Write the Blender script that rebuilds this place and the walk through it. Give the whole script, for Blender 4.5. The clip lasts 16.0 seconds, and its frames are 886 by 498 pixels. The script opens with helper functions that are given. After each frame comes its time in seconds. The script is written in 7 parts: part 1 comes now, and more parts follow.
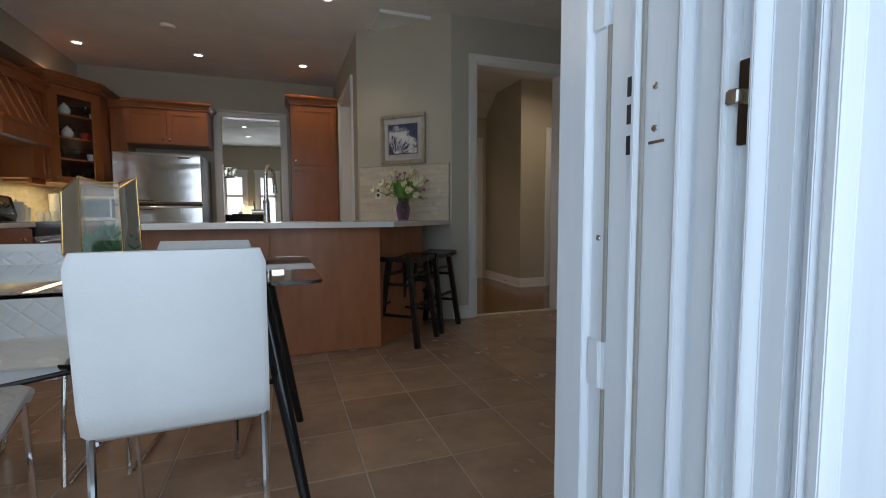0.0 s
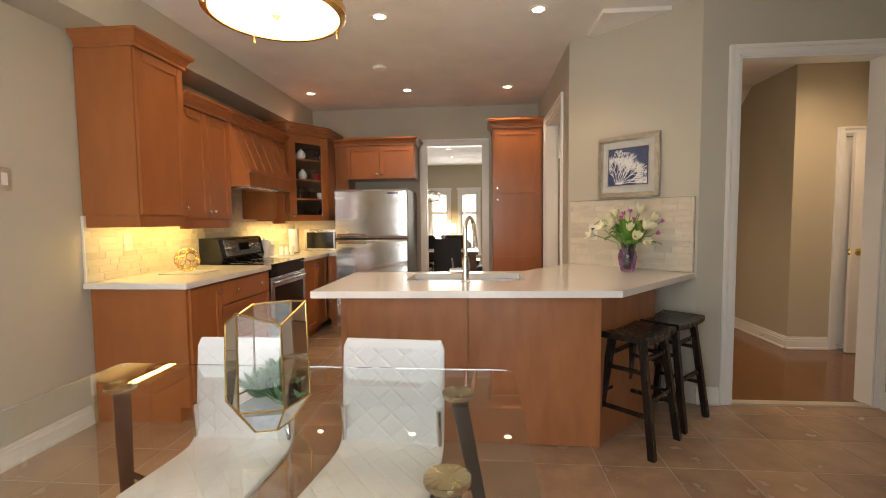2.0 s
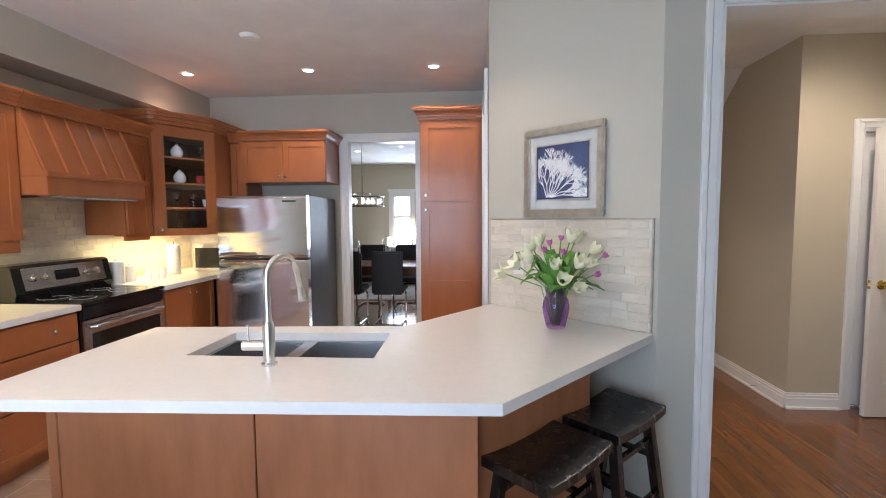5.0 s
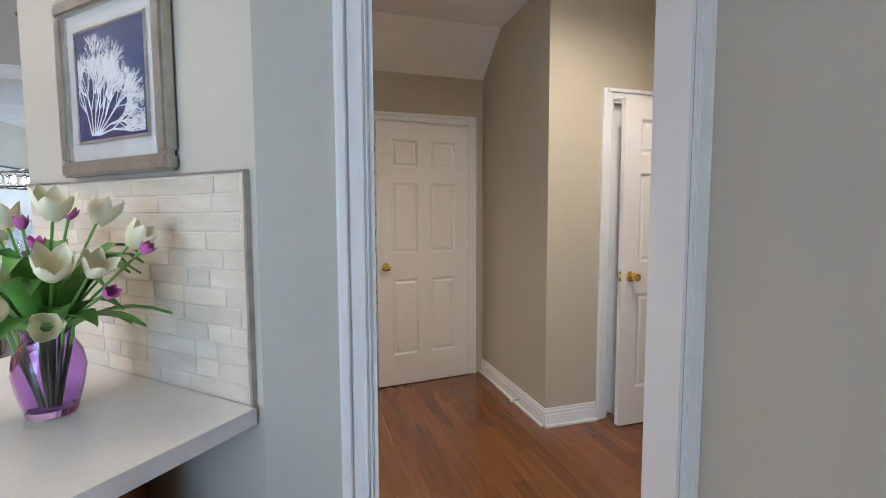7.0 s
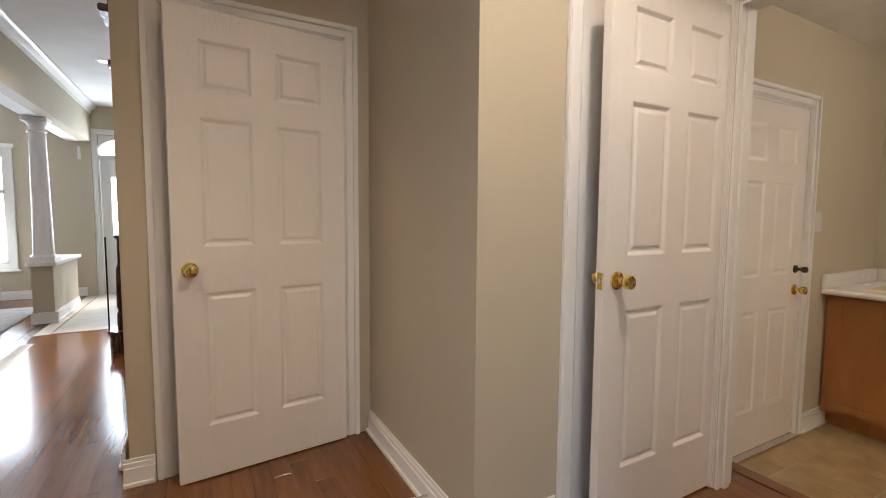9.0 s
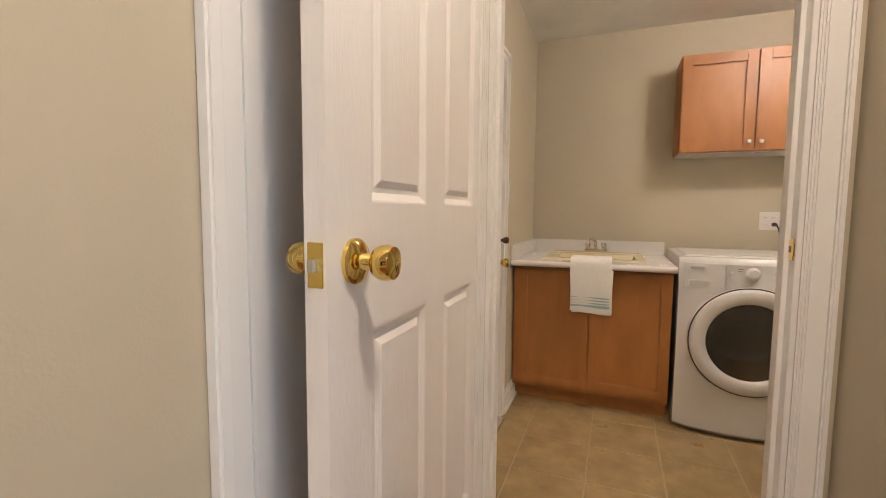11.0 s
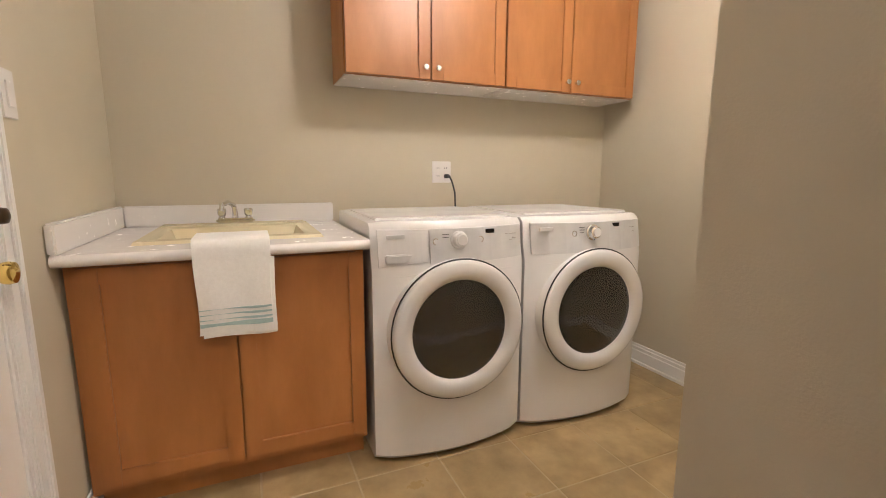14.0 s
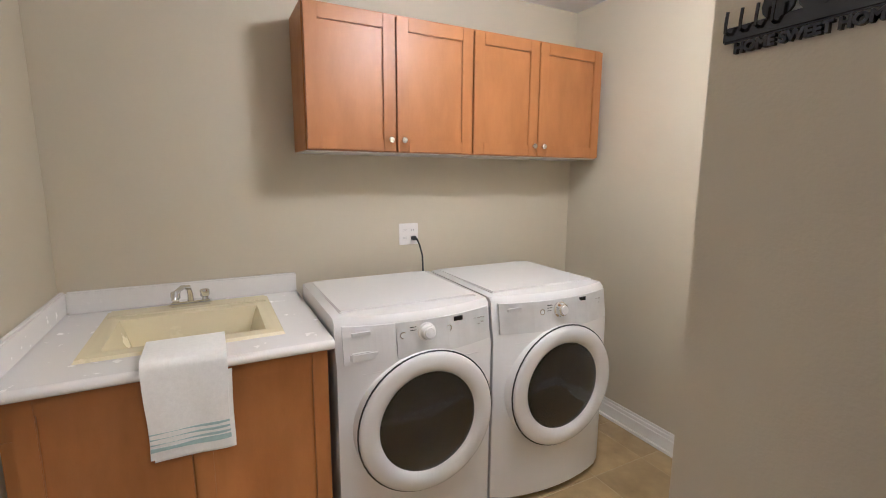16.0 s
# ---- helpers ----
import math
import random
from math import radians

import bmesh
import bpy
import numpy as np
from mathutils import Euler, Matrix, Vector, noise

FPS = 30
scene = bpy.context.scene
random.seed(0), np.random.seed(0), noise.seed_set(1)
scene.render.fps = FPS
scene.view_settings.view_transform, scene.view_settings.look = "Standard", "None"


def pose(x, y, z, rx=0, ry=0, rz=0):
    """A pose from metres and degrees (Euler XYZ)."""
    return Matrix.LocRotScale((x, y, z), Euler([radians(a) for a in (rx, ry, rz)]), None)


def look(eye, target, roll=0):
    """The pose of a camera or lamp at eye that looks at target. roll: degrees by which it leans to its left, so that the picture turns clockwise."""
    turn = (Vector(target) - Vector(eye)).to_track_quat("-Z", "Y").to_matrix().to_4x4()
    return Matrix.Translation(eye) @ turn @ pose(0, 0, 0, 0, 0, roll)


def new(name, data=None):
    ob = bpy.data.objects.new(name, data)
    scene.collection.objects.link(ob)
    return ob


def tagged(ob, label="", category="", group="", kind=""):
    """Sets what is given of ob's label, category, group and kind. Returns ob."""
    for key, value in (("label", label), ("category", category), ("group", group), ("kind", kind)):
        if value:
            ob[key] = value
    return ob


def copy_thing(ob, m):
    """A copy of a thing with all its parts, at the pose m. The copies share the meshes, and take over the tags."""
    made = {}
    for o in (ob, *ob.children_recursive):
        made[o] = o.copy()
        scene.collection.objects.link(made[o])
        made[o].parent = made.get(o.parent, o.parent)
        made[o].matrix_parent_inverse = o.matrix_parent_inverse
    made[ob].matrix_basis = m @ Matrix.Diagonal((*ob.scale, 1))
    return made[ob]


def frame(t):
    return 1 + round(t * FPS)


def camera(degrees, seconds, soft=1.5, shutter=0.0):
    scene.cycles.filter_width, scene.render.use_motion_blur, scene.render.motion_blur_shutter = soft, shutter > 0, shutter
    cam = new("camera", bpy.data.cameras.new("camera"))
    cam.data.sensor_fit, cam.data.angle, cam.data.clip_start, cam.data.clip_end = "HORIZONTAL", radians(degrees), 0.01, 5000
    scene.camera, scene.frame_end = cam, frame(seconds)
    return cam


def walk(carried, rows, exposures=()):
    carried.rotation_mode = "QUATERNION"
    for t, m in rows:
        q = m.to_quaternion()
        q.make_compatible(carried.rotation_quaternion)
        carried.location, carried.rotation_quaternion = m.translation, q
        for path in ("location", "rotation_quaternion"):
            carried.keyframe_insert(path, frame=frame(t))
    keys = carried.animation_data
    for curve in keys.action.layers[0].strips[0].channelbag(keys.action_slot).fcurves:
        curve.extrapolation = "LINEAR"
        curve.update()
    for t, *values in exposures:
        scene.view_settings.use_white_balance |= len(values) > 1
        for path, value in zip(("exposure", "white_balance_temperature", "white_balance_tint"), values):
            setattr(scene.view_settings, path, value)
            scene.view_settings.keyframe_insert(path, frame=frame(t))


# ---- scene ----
cam = camera(89.3, 16.0, soft=1.0)
PATH = [
    (0, (0.022, -0.338, 0.950), (0.698, 1.539, 0.805), -0.2),
    (0.5, (0.030, -0.086, 1.018), (0.406, 1.875, 0.886), -0.4),
    (1, (0.0, 0.052, 1.131), (0.17, 2.041, 1.005), -0.6),
    (1.5, (0.006, 0.207, 1.190), (-0.022, 2.202, 1.060), -0.6),
    (2, (0.022, 0.325, 1.289), (-0.146, 2.313, 1.161), -0.6),
    (2.5, (0.052, 0.503, 1.330), (-0.197, 2.483, 1.196), -0.5),
    (3, (0.083, 0.708, 1.411), (-0.205, 2.682, 1.274), -0.5),
    (3.2, (0.098, 0.770, 1.446), (-0.190, 2.743, 1.306), -0.5),
    (5.3, (0.823, 1.589, 1.443), (0.761, 3.583, 1.302), -0.3),
    (5.5, (0.921, 1.684, 1.424), (0.992, 3.677, 1.275), -0.3),
    (6, (1.168, 1.92, 1.4), (1.49, 3.888, 1.256), -0.3),
    (6.5, (1.387, 2.196, 1.359), (1.87, 4.132, 1.216), -0.3),
    (7, (1.592, 2.464, 1.335), (2.169, 4.373, 1.187), -0.2),
    (7.5, (1.794, 2.742, 1.273), (2.432, 4.633, 1.145), 0.1),
    (8, (1.977, 3.018, 1.223), (2.634, 4.903, 1.089), 0.1),
    (8.2, (2.037, 3.138, 1.213), (2.704, 5.019, 1.078), 0.1),
    (10.3, (2.583, 4.324, 1.094), (4.232, 5.445, 0.939), 0.7),
    (10.5, (2.694, 4.361, 1.072), (4.415, 5.368, 0.918), 0.6),
    (11, (2.953, 4.422, 1.027), (4.814, 5.136, 0.862), 0.5),
    (11.5, (3.192, 4.449, 0.985), (5.137, 4.883, 0.811), 0.4),
    (12, (3.415, 4.448, 0.953), (5.403, 4.593, 0.747), 0.3),
    (12.5, (3.642, 4.443, 0.927), (5.626, 4.363, 0.687), 0.3),
    (13, (3.818, 4.45, 0.911), (5.773, 4.116, 0.653), 0.2),
    (13.5, (3.991, 4.458, 0.914), (5.877, 3.856, 0.63), 0.3),
    (14, (4.124, 4.487, 0.961), (5.938, 3.707, 0.641), 0.2),
    (14.5, (4.202, 4.496, 1.04), (5.969, 3.619, 0.709), 0.2),
    (15, (4.233, 4.482, 1.139), (5.985, 3.575, 0.811), 0.3),
    (15.5, (4.242, 4.473, 1.225), (5.991, 3.562, 0.895), 0.5),
    (16, (4.206, 4.447, 1.3), (5.96, 3.539, 0.984), 0.3),
]
walk(cam, [(t, look(eye, target, roll)) for t, eye, target, roll in PATH],
     [(0, -1.42, 6500, 10), (0.5, -1.1, 7900, 14), (1.0, -0.90, 10300, 17), (1.5, -0.62, 9900, 17), (2.0, -0.08, 8500, 18), (3.2, 0.40, 7100, 18), (5.5, 0.44, 5600, 13), (7.0, 0.54, 5500, 11), (8.2, 0.42, 6200, 14), (10.3, 0.92, 6000, 13), (11.5, 0.95, 6200, 15), (12.5, 0.98, 6200, 15), (13.5, 1.22, 5900, 14), (14.5, 1.42, 5400, 12), (16.0, 1.24, 4950, 11)])

# ---- world, sun, large lights ----
world = bpy.data.worlds.new("world")
scene.world = world
world.use_nodes = True
wn = world.node_tree
sky = wn.nodes.new("ShaderNodeTexSky")
sky.sky_type = 'NISHITA'
sky.sun_disc = False
sky.sun_elevation = radians(48)
sky.sun_rotation = radians(-25)
wn.links.new(sky.outputs[0], wn.nodes["Background"].inputs[0])
wn.nodes["Background"].inputs[1].default_value = 0.12


def lamp(name, kind, place, energy, colour, target=None, **more):
    data = bpy.data.lights.new(name, kind)
    data.energy, data.color = energy, colour
    for key, value in more.items():
        if key == "size":
            data.size = value
        elif key == "size_y":
            data.shape, data.size_y = 'RECTANGLE', value
        elif key == "radius":
            data.shadow_soft_size = value
        elif key == "cone":
            data.spot_size, data.spot_blend = radians(value), more.get("blend", 0.6)
    ob = new(name, data)
    ob.matrix_world = look(place, target or (place[0], place[1] + 0.001, place[2] - 1))
    return ob


WARM = (1.0, 0.77, 0.53)
SOFTWARM = (1.0, 0.82, 0.62)
SKYBLUE = (0.80, 0.91, 1.0)
sun = lamp("sun", 'SUN', (0, 30, 30), 3.0, (1.0, 0.94, 0.86), (10, 0, -5))
sun.data.angle = radians(0.6)
sun.matrix_world = look((0, 0, 0), (-math.sin(radians(25)) * 0.67, -math.cos(radians(25)) * 0.67, -0.74))
lamp("patio_daylight", 'AREA', (-0.6, -1.1, 1.5), 165, (0.68, 0.84, 1.0), (-0.4, 3, 2.6), size=3.2, size_y=2.6)
lamp("front_daylight", 'AREA', (-0.65, 11.7, 1.3), 50, SKYBLUE, (-0.65, 5, 1.1), size=1.4, size_y=1.5)
lamp("entry_daylight", 'AREA', (1.35, 11.7, 1.5), 30, SKYBLUE, (1.35, 5, 1.2), size=0.8, size_y=1.4)
lamp("laundry_lamp", 'POINT', (5.15, 3.35, 2.20), 20, (1.0, 0.87, 0.73), radius=0.11)
lamp("pantry_strip", 'AREA', (-2.30, 3.50, 1.300), 5.0, (1.0, 0.79, 0.28), (-2.36, 3.50, 0.5), size=0.92, size_y=0.07)
lamp("corner_strip", 'AREA', (-2.25, 5.45, 1.285), 7.0, (1.0, 0.80, 0.38), (-2.3, 5.45, 0.5), size=1.0, size_y=0.10)

# ---- helpers ----
ORG = {}


def thing(name, label, category, base=(0, 0, 0), m=None, group="", kind=""):
    """An Empty at its base; with m the parts are given in its own axes, else in the world's."""
    ob = new(name)
    ob.empty_display_size = 0.1
    if m is not None:
        ob.matrix_basis = m
        ORG[ob.name] = Vector((0, 0, 0))
    else:
        ob.location = base
        ORG[ob.name] = Vector(base)
    return tagged(ob, label, category, group, kind)


def mesh_of(name, bm, material, smooth=False):
    bmesh.ops.recalc_face_normals(bm, faces=bm.faces[:])
    me = bpy.data.meshes.new(name)
    bm.to_mesh(me)
    bm.free()
    for m in (material if isinstance(material, (list, tuple)) else [material]):
        me.materials.append(m)
    if smooth:
        for p in me.polygons:
            p.use_smooth = True
        me.set_sharp_from_angle(angle=radians(40))
    return me


def part(name, bm, material, parent, label="", smooth=False):
    org = ORG[parent.name]
    if org.length > 0:
        bmesh.ops.translate(bm, vec=-org, verts=bm.verts[:])
    ob = new(name, mesh_of(name, bm, material, smooth))
    ob.parent = parent
    ORG[ob.name] = org
    if label:
        ob["label"] = label
    return ob


def single(name, bm, material, label, category, group="", kind="", smooth=False):
    ob = new(name, mesh_of(name, bm, material, smooth))
    ORG[ob.name] = Vector((0, 0, 0))
    return tagged(ob, label, category, group, kind)


def box(bm, x0, x1, y0, y1, z0, z1, bevel=0.0, seg=2):
    vs = [bm.verts.new((x, y, z)) for x in (x0, x1) for y in (y0, y1) for z in (z0, z1)]
    fs = [bm.faces.new([vs[i] for i in f]) for f in
          ((0, 1, 3, 2), (4, 6, 7, 5), (0, 4, 5, 1), (2, 3, 7, 6), (0, 2, 6, 4), (1, 5, 7, 3))]
    if bevel:
        es = list({e for f in fs for e in f.edges})
        bmesh.ops.bevel(bm, geom=es, offset=bevel, segments=seg, affect='EDGES', clamp_overlap=True)
    return bm


def boxes(*rows, bevel=0.0):
    bm = bmesh.new()
    for r in rows:
        box(bm, *r, bevel=bevel)
    return bm


def fbox(bm, face, plane, u0, u1, v0, v1, w0, w1, bevel=0.0):
    """A box by its front: u along the face, v up, w outward from the plane."""
    if face == "-y":
        return box(bm, u0, u1, plane - w1, plane - w0, v0, v1, bevel)
    if face == "+y":
        return box(bm, u0, u1, plane + w0, plane + w1, v0, v1, bevel)
    if face == "+x":
        return box(bm, plane + w0, plane + w1, u0, u1, v0, v1, bevel)
    return box(bm, plane - w1, plane - w0, u0, u1, v0, v1, bevel)


def rings(bm, loops, closed=True, caps=True):
    """Skin over loops of points."""
    made = [[bm.verts.new(p) for p in loop] for loop in loops]
    n = len(made[0])
    for a, b in zip(made, made[1:]):
        for i in range(n if closed else n - 1):
            j = (i + 1) % n
            bm.faces.new((a[i], a[j], b[j], b[i]))
    if caps:
        bm.faces.new(made[0][::-1])
        bm.faces.new(made[-1])
    return bm


def lathe(bm, profile, at=(0, 0, 0), n=24, turn=None):
    open_ring = profile[0] == profile[-1]
    m = Matrix.Translation(at) @ (turn or Matrix.Identity(4))
    loops = [[m @ Vector((r * math.cos(2 * math.pi * i / n), r * math.sin(2 * math.pi * i / n), z)) for i in range(n)]
             for r, z in profile]
    return rings(bm, loops, caps=not open_ring)


def tube(bm, pts, r, n=8, cyclic=False):
    pts = [Vector(p) for p in pts]
    loops, side = [], None
    count = len(pts)
    for i, p in enumerate(pts):
        a = pts[i - 1] if i or cyclic else p
        b = pts[(i + 1) % count] if i < count - 1 or cyclic else p
        d = (b - a).normalized()
        if side is None:
            side = d.orthogonal().normalized()
        side = (side - d * side.dot(d)).normalized()
        up = d.cross(side)
        rr = r[i] if isinstance(r, (list, tuple)) else r
        loops.append([p + rr * (math.cos(2 * math.pi * k / n) * side + math.sin(2 * math.pi * k / n) * up) for k in range(n)])
    if cyclic:
        loops.append(loops[0])
    return rings(bm, loops, caps=not cyclic)


def arc(c, r, a0, a1, n, axes):
    u, v = Vector(axes[0]), Vector(axes[1])
    return [Vector(c) + r * (math.cos(radians(a0 + (a1 - a0) * i / n)) * u + math.sin(radians(a0 + (a1 - a0) * i / n)) * v)
            for i in range(n + 1)]


def prism(bm, outline, z0, z1, bevel=0.0):
    low = [bm.verts.new((x, y, z0)) for x, y in outline]
    top = [bm.verts.new((x, y, z1)) for x, y in outline]
    n = len(low)
    fs = [bm.faces.new(low[::-1]), bm.faces.new(top)]
    fs += [bm.faces.new((low[i], low[(i + 1) % n], top[(i + 1) % n], top[i])) for i in range(n)]
    if bevel:
        bmesh.ops.bevel(bm, geom=list({e for f in fs[:2] for e in f.edges}), offset=bevel, segments=2, affect='EDGES')
    return bm


# ---- materials ----
def material(name, colour, rough=0.5, metal=0.0, second=None, scale=3.0, stretch=(1, 1, 1), mix=0.5, bump=0.0, bump_scale=60.0,
             island=0.0, coat=0.0, rough_vary=0.08, object_space=False):
    m = bpy.data.materials.new(name)
    m.use_nodes = True
    nt = m.node_tree
    b = nt.nodes["Principled BSDF"]
    b.inputs["Metallic"].default_value = metal
    b.inputs["Coat Weight"].default_value = coat
    b.inputs["Coat Roughness"].default_value = 0.12
    co = nt.nodes.new("ShaderNodeTexCoord")
    mp = nt.nodes.new("ShaderNodeMapping")
    mp.inputs["Scale"].default_value = stretch
    if object_space:
        nt.links.new(co.outputs["Object"], mp.inputs[0])
    else:
        geo = nt.nodes.new("ShaderNodeNewGeometry")
        nt.links.new(geo.outputs["Position"], mp.inputs[0])
    no = nt.nodes.new("ShaderNodeTexNoise")
    no.inputs["Scale"].default_value = scale
    no.inputs["Detail"].default_value = 6
    no.inputs["Roughness"].default_value = 0.6
    nt.links.new(mp.outputs[0], no.inputs["Vector"])
    ramp = nt.nodes.new("ShaderNodeMapRange")
    ramp.inputs[1].default_value, ramp.inputs[2].default_value = 0.3, 0.7
    ramp.inputs[3].default_value, ramp.inputs[4].default_value = 0.0, 1.0
    nt.links.new(no.outputs["Fac"], ramp.inputs[0])
    mx = nt.nodes.new("ShaderNodeMix")
    mx.data_type = 'RGBA'
    sec = second or tuple(c * 0.86 for c in colour)
    mx.inputs[6].default_value = (*colour, 1)
    mx.inputs[7].default_value = (*[a + (s - a) * mix * 2 if mix < 0.5 else s for a, s in zip(colour, sec)], 1)
    nt.links.new(ramp.outputs[0], mx.inputs[0])
    out = mx.outputs[2]
    if island:
        info = nt.nodes.new("ShaderNodeObjectInfo")
        hv = nt.nodes.new("ShaderNodeHueSaturation")
        mr = nt.nodes.new("ShaderNodeMapRange")
        mr.inputs[3].default_value, mr.inputs[4].default_value = 1 - island, 1 + island
        nt.links.new(info.outputs["Random"], mr.inputs[0])
        nt.links.new(mr.outputs[0], hv.inputs["Value"])
        nt.links.new(out, hv.inputs["Color"])
        out = hv.outputs[0]
    nt.links.new(out, b.inputs["Base Color"])
    rr = nt.nodes.new("ShaderNodeMapRange")
    rr.inputs[3].default_value, rr.inputs[4].default_value = max(rough - rough_vary, 0.02), min(rough + rough_vary, 1)
    nt.links.new(no.outputs["Fac"], rr.inputs[0])
    nt.links.new(rr.outputs[0], b.inputs["Roughness"])
    if bump:
        n2 = nt.nodes.new("ShaderNodeTexNoise")
        n2.inputs["Scale"].default_value = bump_scale
        n2.inputs["Detail"].default_value = 4
        nt.links.new(mp.outputs[0], n2.inputs["Vector"])
        bp = nt.nodes.new("ShaderNodeBump")
        bp.inputs["Strength"].default_value = bump
        bp.inputs["Distance"].default_value = 0.004
        nt.links.new(n2.outputs["Fac"], bp.inputs["Height"])
        nt.links.new(bp.outputs[0], b.inputs["Normal"])
    return m


def glow(name, colour, strength):
    m = bpy.data.materials.new(name)
    m.use_nodes = True
    b = m.node_tree.nodes["Principled BSDF"]
    b.inputs["Base Color"].default_value = (*colour, 1)
    b.inputs["Emission Color"].default_value = (*colour, 1)
    b.inputs["Emission Strength"].default_value = strength
    return m


def glass(name, colour=(1, 1, 1), rough=0.0, ior=1.45):
    m = bpy.data.materials.new(name)
    m.use_nodes = True
    b = m.node_tree.nodes["Principled BSDF"]
    b.inputs["Base Color"].default_value = (*colour, 1)
    b.inputs["Transmission Weight"].default_value = 1.0
    b.inputs["Roughness"].default_value = rough
    b.inputs["IOR"].default_value = ior
    return m


def pane_glass(name, ior=1.45):
    """Thin clear glazing: it lets light straight through and mirrors by Fresnel."""
    m = bpy.data.materials.new(name)
    m.use_nodes = True
    nt = m.node_tree
    clear, gloss = nt.nodes.new("ShaderNodeBsdfTransparent"), nt.nodes.new("ShaderNodeBsdfGlossy")
    gloss.inputs["Roughness"].default_value = 0.015
    clear.inputs["Color"].default_value = (0.97, 0.985, 0.98, 1)
    fres, mix = nt.nodes.new("ShaderNodeFresnel"), nt.nodes.new("ShaderNodeMixShader")
    fres.inputs["IOR"].default_value = ior
    nt.links.new(fres.outputs[0], mix.inputs[0])
    nt.links.new(clear.outputs[0], mix.inputs[1])
    nt.links.new(gloss.outputs[0], mix.inputs[2])
    nt.links.new(mix.outputs[0], nt.nodes["Material Output"].inputs[0])
    return m


THINGLASS = pane_glass("thin_clear_glass", 1.55)
PAINT = material("greige_wall_paint", (0.50, 0.475, 0.40), 0.6, second=(0.47, 0.445, 0.375), scale=1.2, bump=0.12, bump_scale=220)
PAINT_HALL = material("beige_hall_paint", (0.52, 0.455, 0.335), 0.6, second=(0.49, 0.43, 0.315), scale=1.2, bump=0.12, bump_scale=220)
PAINT_LAUNDRY = material("beige_laundry_paint", (0.565, 0.505, 0.38), 0.6, second=(0.535, 0.478, 0.36), scale=1.2, bump=0.12, bump_scale=220)
CEIL = material("white_ceiling_paint", (0.86, 0.85, 0.83), 0.8, bump=0.15, bump_scale=180, scale=2)
TRIM = material("white_trim_paint", (0.80, 0.79, 0.76), 0.32, second=(0.77, 0.755, 0.72), scale=5, bump=0.04, bump_scale=90)
DOORPAINT = material("white_door_paint", (0.80, 0.765, 0.72), 0.35, second=(0.78, 0.745, 0.70), scale=6, bump=0.25, bump_scale=40, stretch=(6, 6, 0.8))
VINYL = material("white_vinyl", (0.74, 0.77, 0.81), 0.3, second=(0.68, 0.71, 0.76), scale=4, stretch=(6, 6, 0.5), bump=0.05)
CHERRY = material("cherry_stained_maple", (0.385, 0.130, 0.042), 0.33, second=(0.315, 0.102, 0.032), scale=2.2, stretch=(2.6, 2.6, 0.9), bump=0.04, bump_scale=90, coat=0.15)
CHERRYDARK = material("cherry_island_panel", (0.41, 0.16, 0.065), 0.38, second=(0.32, 0.118, 0.045), scale=3.0, stretch=(4, 4, 1.0), bump=0.05, bump_scale=70, coat=0.1)
MAPLE = material("honey_maple", (0.45, 0.190, 0.054), 0.40, second=(0.345, 0.136, 0.036), scale=3.2, stretch=(2.6, 2.6, 0.8), bump=0.05, bump_scale=80)
QUARTZ = material("white_quartz", (0.78, 0.76, 0.73), 0.14, second=(0.74, 0.72, 0.69), scale=40, mix=0.6)
LAMINATE = material("white_laminate", (0.80, 0.77, 0.74), 0.25, second=(0.78, 0.75, 0.72), scale=20)
FLOORTILE = material("brown_ceramic_tile", (0.44, 0.29, 0.195), 0.25, second=(0.30, 0.195, 0.135), scale=5, bump=0.2, bump_scale=24, island=0.12)
GROUT = material("grey_grout", (0.42, 0.35, 0.28), 0.9, scale=30, bump=0.3)
LAUNDRYGROUT = material("tan_grout", (0.50, 0.40, 0.25), 0.9, scale=30, bump=0.2)
LAUNDRYTILE = material("tan_ceramic_tile", (0.47, 0.34, 0.165), 0.30, second=(0.27, 0.19, 0.085), scale=5.5, bump=0.25, bump_scale=24, island=0.10)
OAK = material("red_brown_oak", (0.190, 0.070, 0.018), 0.16, second=(0.125, 0.043, 0.011), scale=3.2, stretch=(11, 1.0, 1), bump=0.06, bump_scale=20, island=0.22, coat=0.35)
TRAVERTINE = material("tumbled_travertine", (0.67, 0.61, 0.51), 0.55, second=(0.57, 0.50, 0.395), scale=7, stretch=(1, 1, 3), bump=0.3, bump_scale=60, island=0.10)
MORTAR = material("cream_mortar", (0.70, 0.64, 0.54), 0.9, scale=40, bump=0.3)
STEEL = material("brushed_stainless", (0.72, 0.71, 0.70), 0.20, 1.0, second=(0.57, 0.56, 0.55), scale=4, stretch=(1, 1, 60), rough_vary=0.05)
FRIDGESTEEL = material("wavy_stainless", (0.84, 0.83, 0.82), 0.13, 1.0, second=(0.76, 0.75, 0.74), scale=4, stretch=(1, 1, 40), rough_vary=0.04)
# Darker copy of the steel: the shade in the bowls is in its colour.
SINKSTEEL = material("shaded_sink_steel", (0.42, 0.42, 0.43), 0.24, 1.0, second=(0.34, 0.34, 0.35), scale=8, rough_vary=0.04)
CHROME = material("polished_chrome", (0.80, 0.80, 0.80), 0.07, 1.0, scale=10, rough_vary=0.02)
NICKEL = material("satin_nickel", (0.74, 0.72, 0.68), 0.25, 1.0, scale=20)
BRASS = material("polished_brass", (0.84, 0.63, 0.20), 0.09, 1.0, second=(0.74, 0.53, 0.14), scale=20, rough_vary=0.04)
DISCMETAL = material("brushed_brassy_steel", (0.66, 0.58, 0.40), 0.16, 1.0, scale=30)
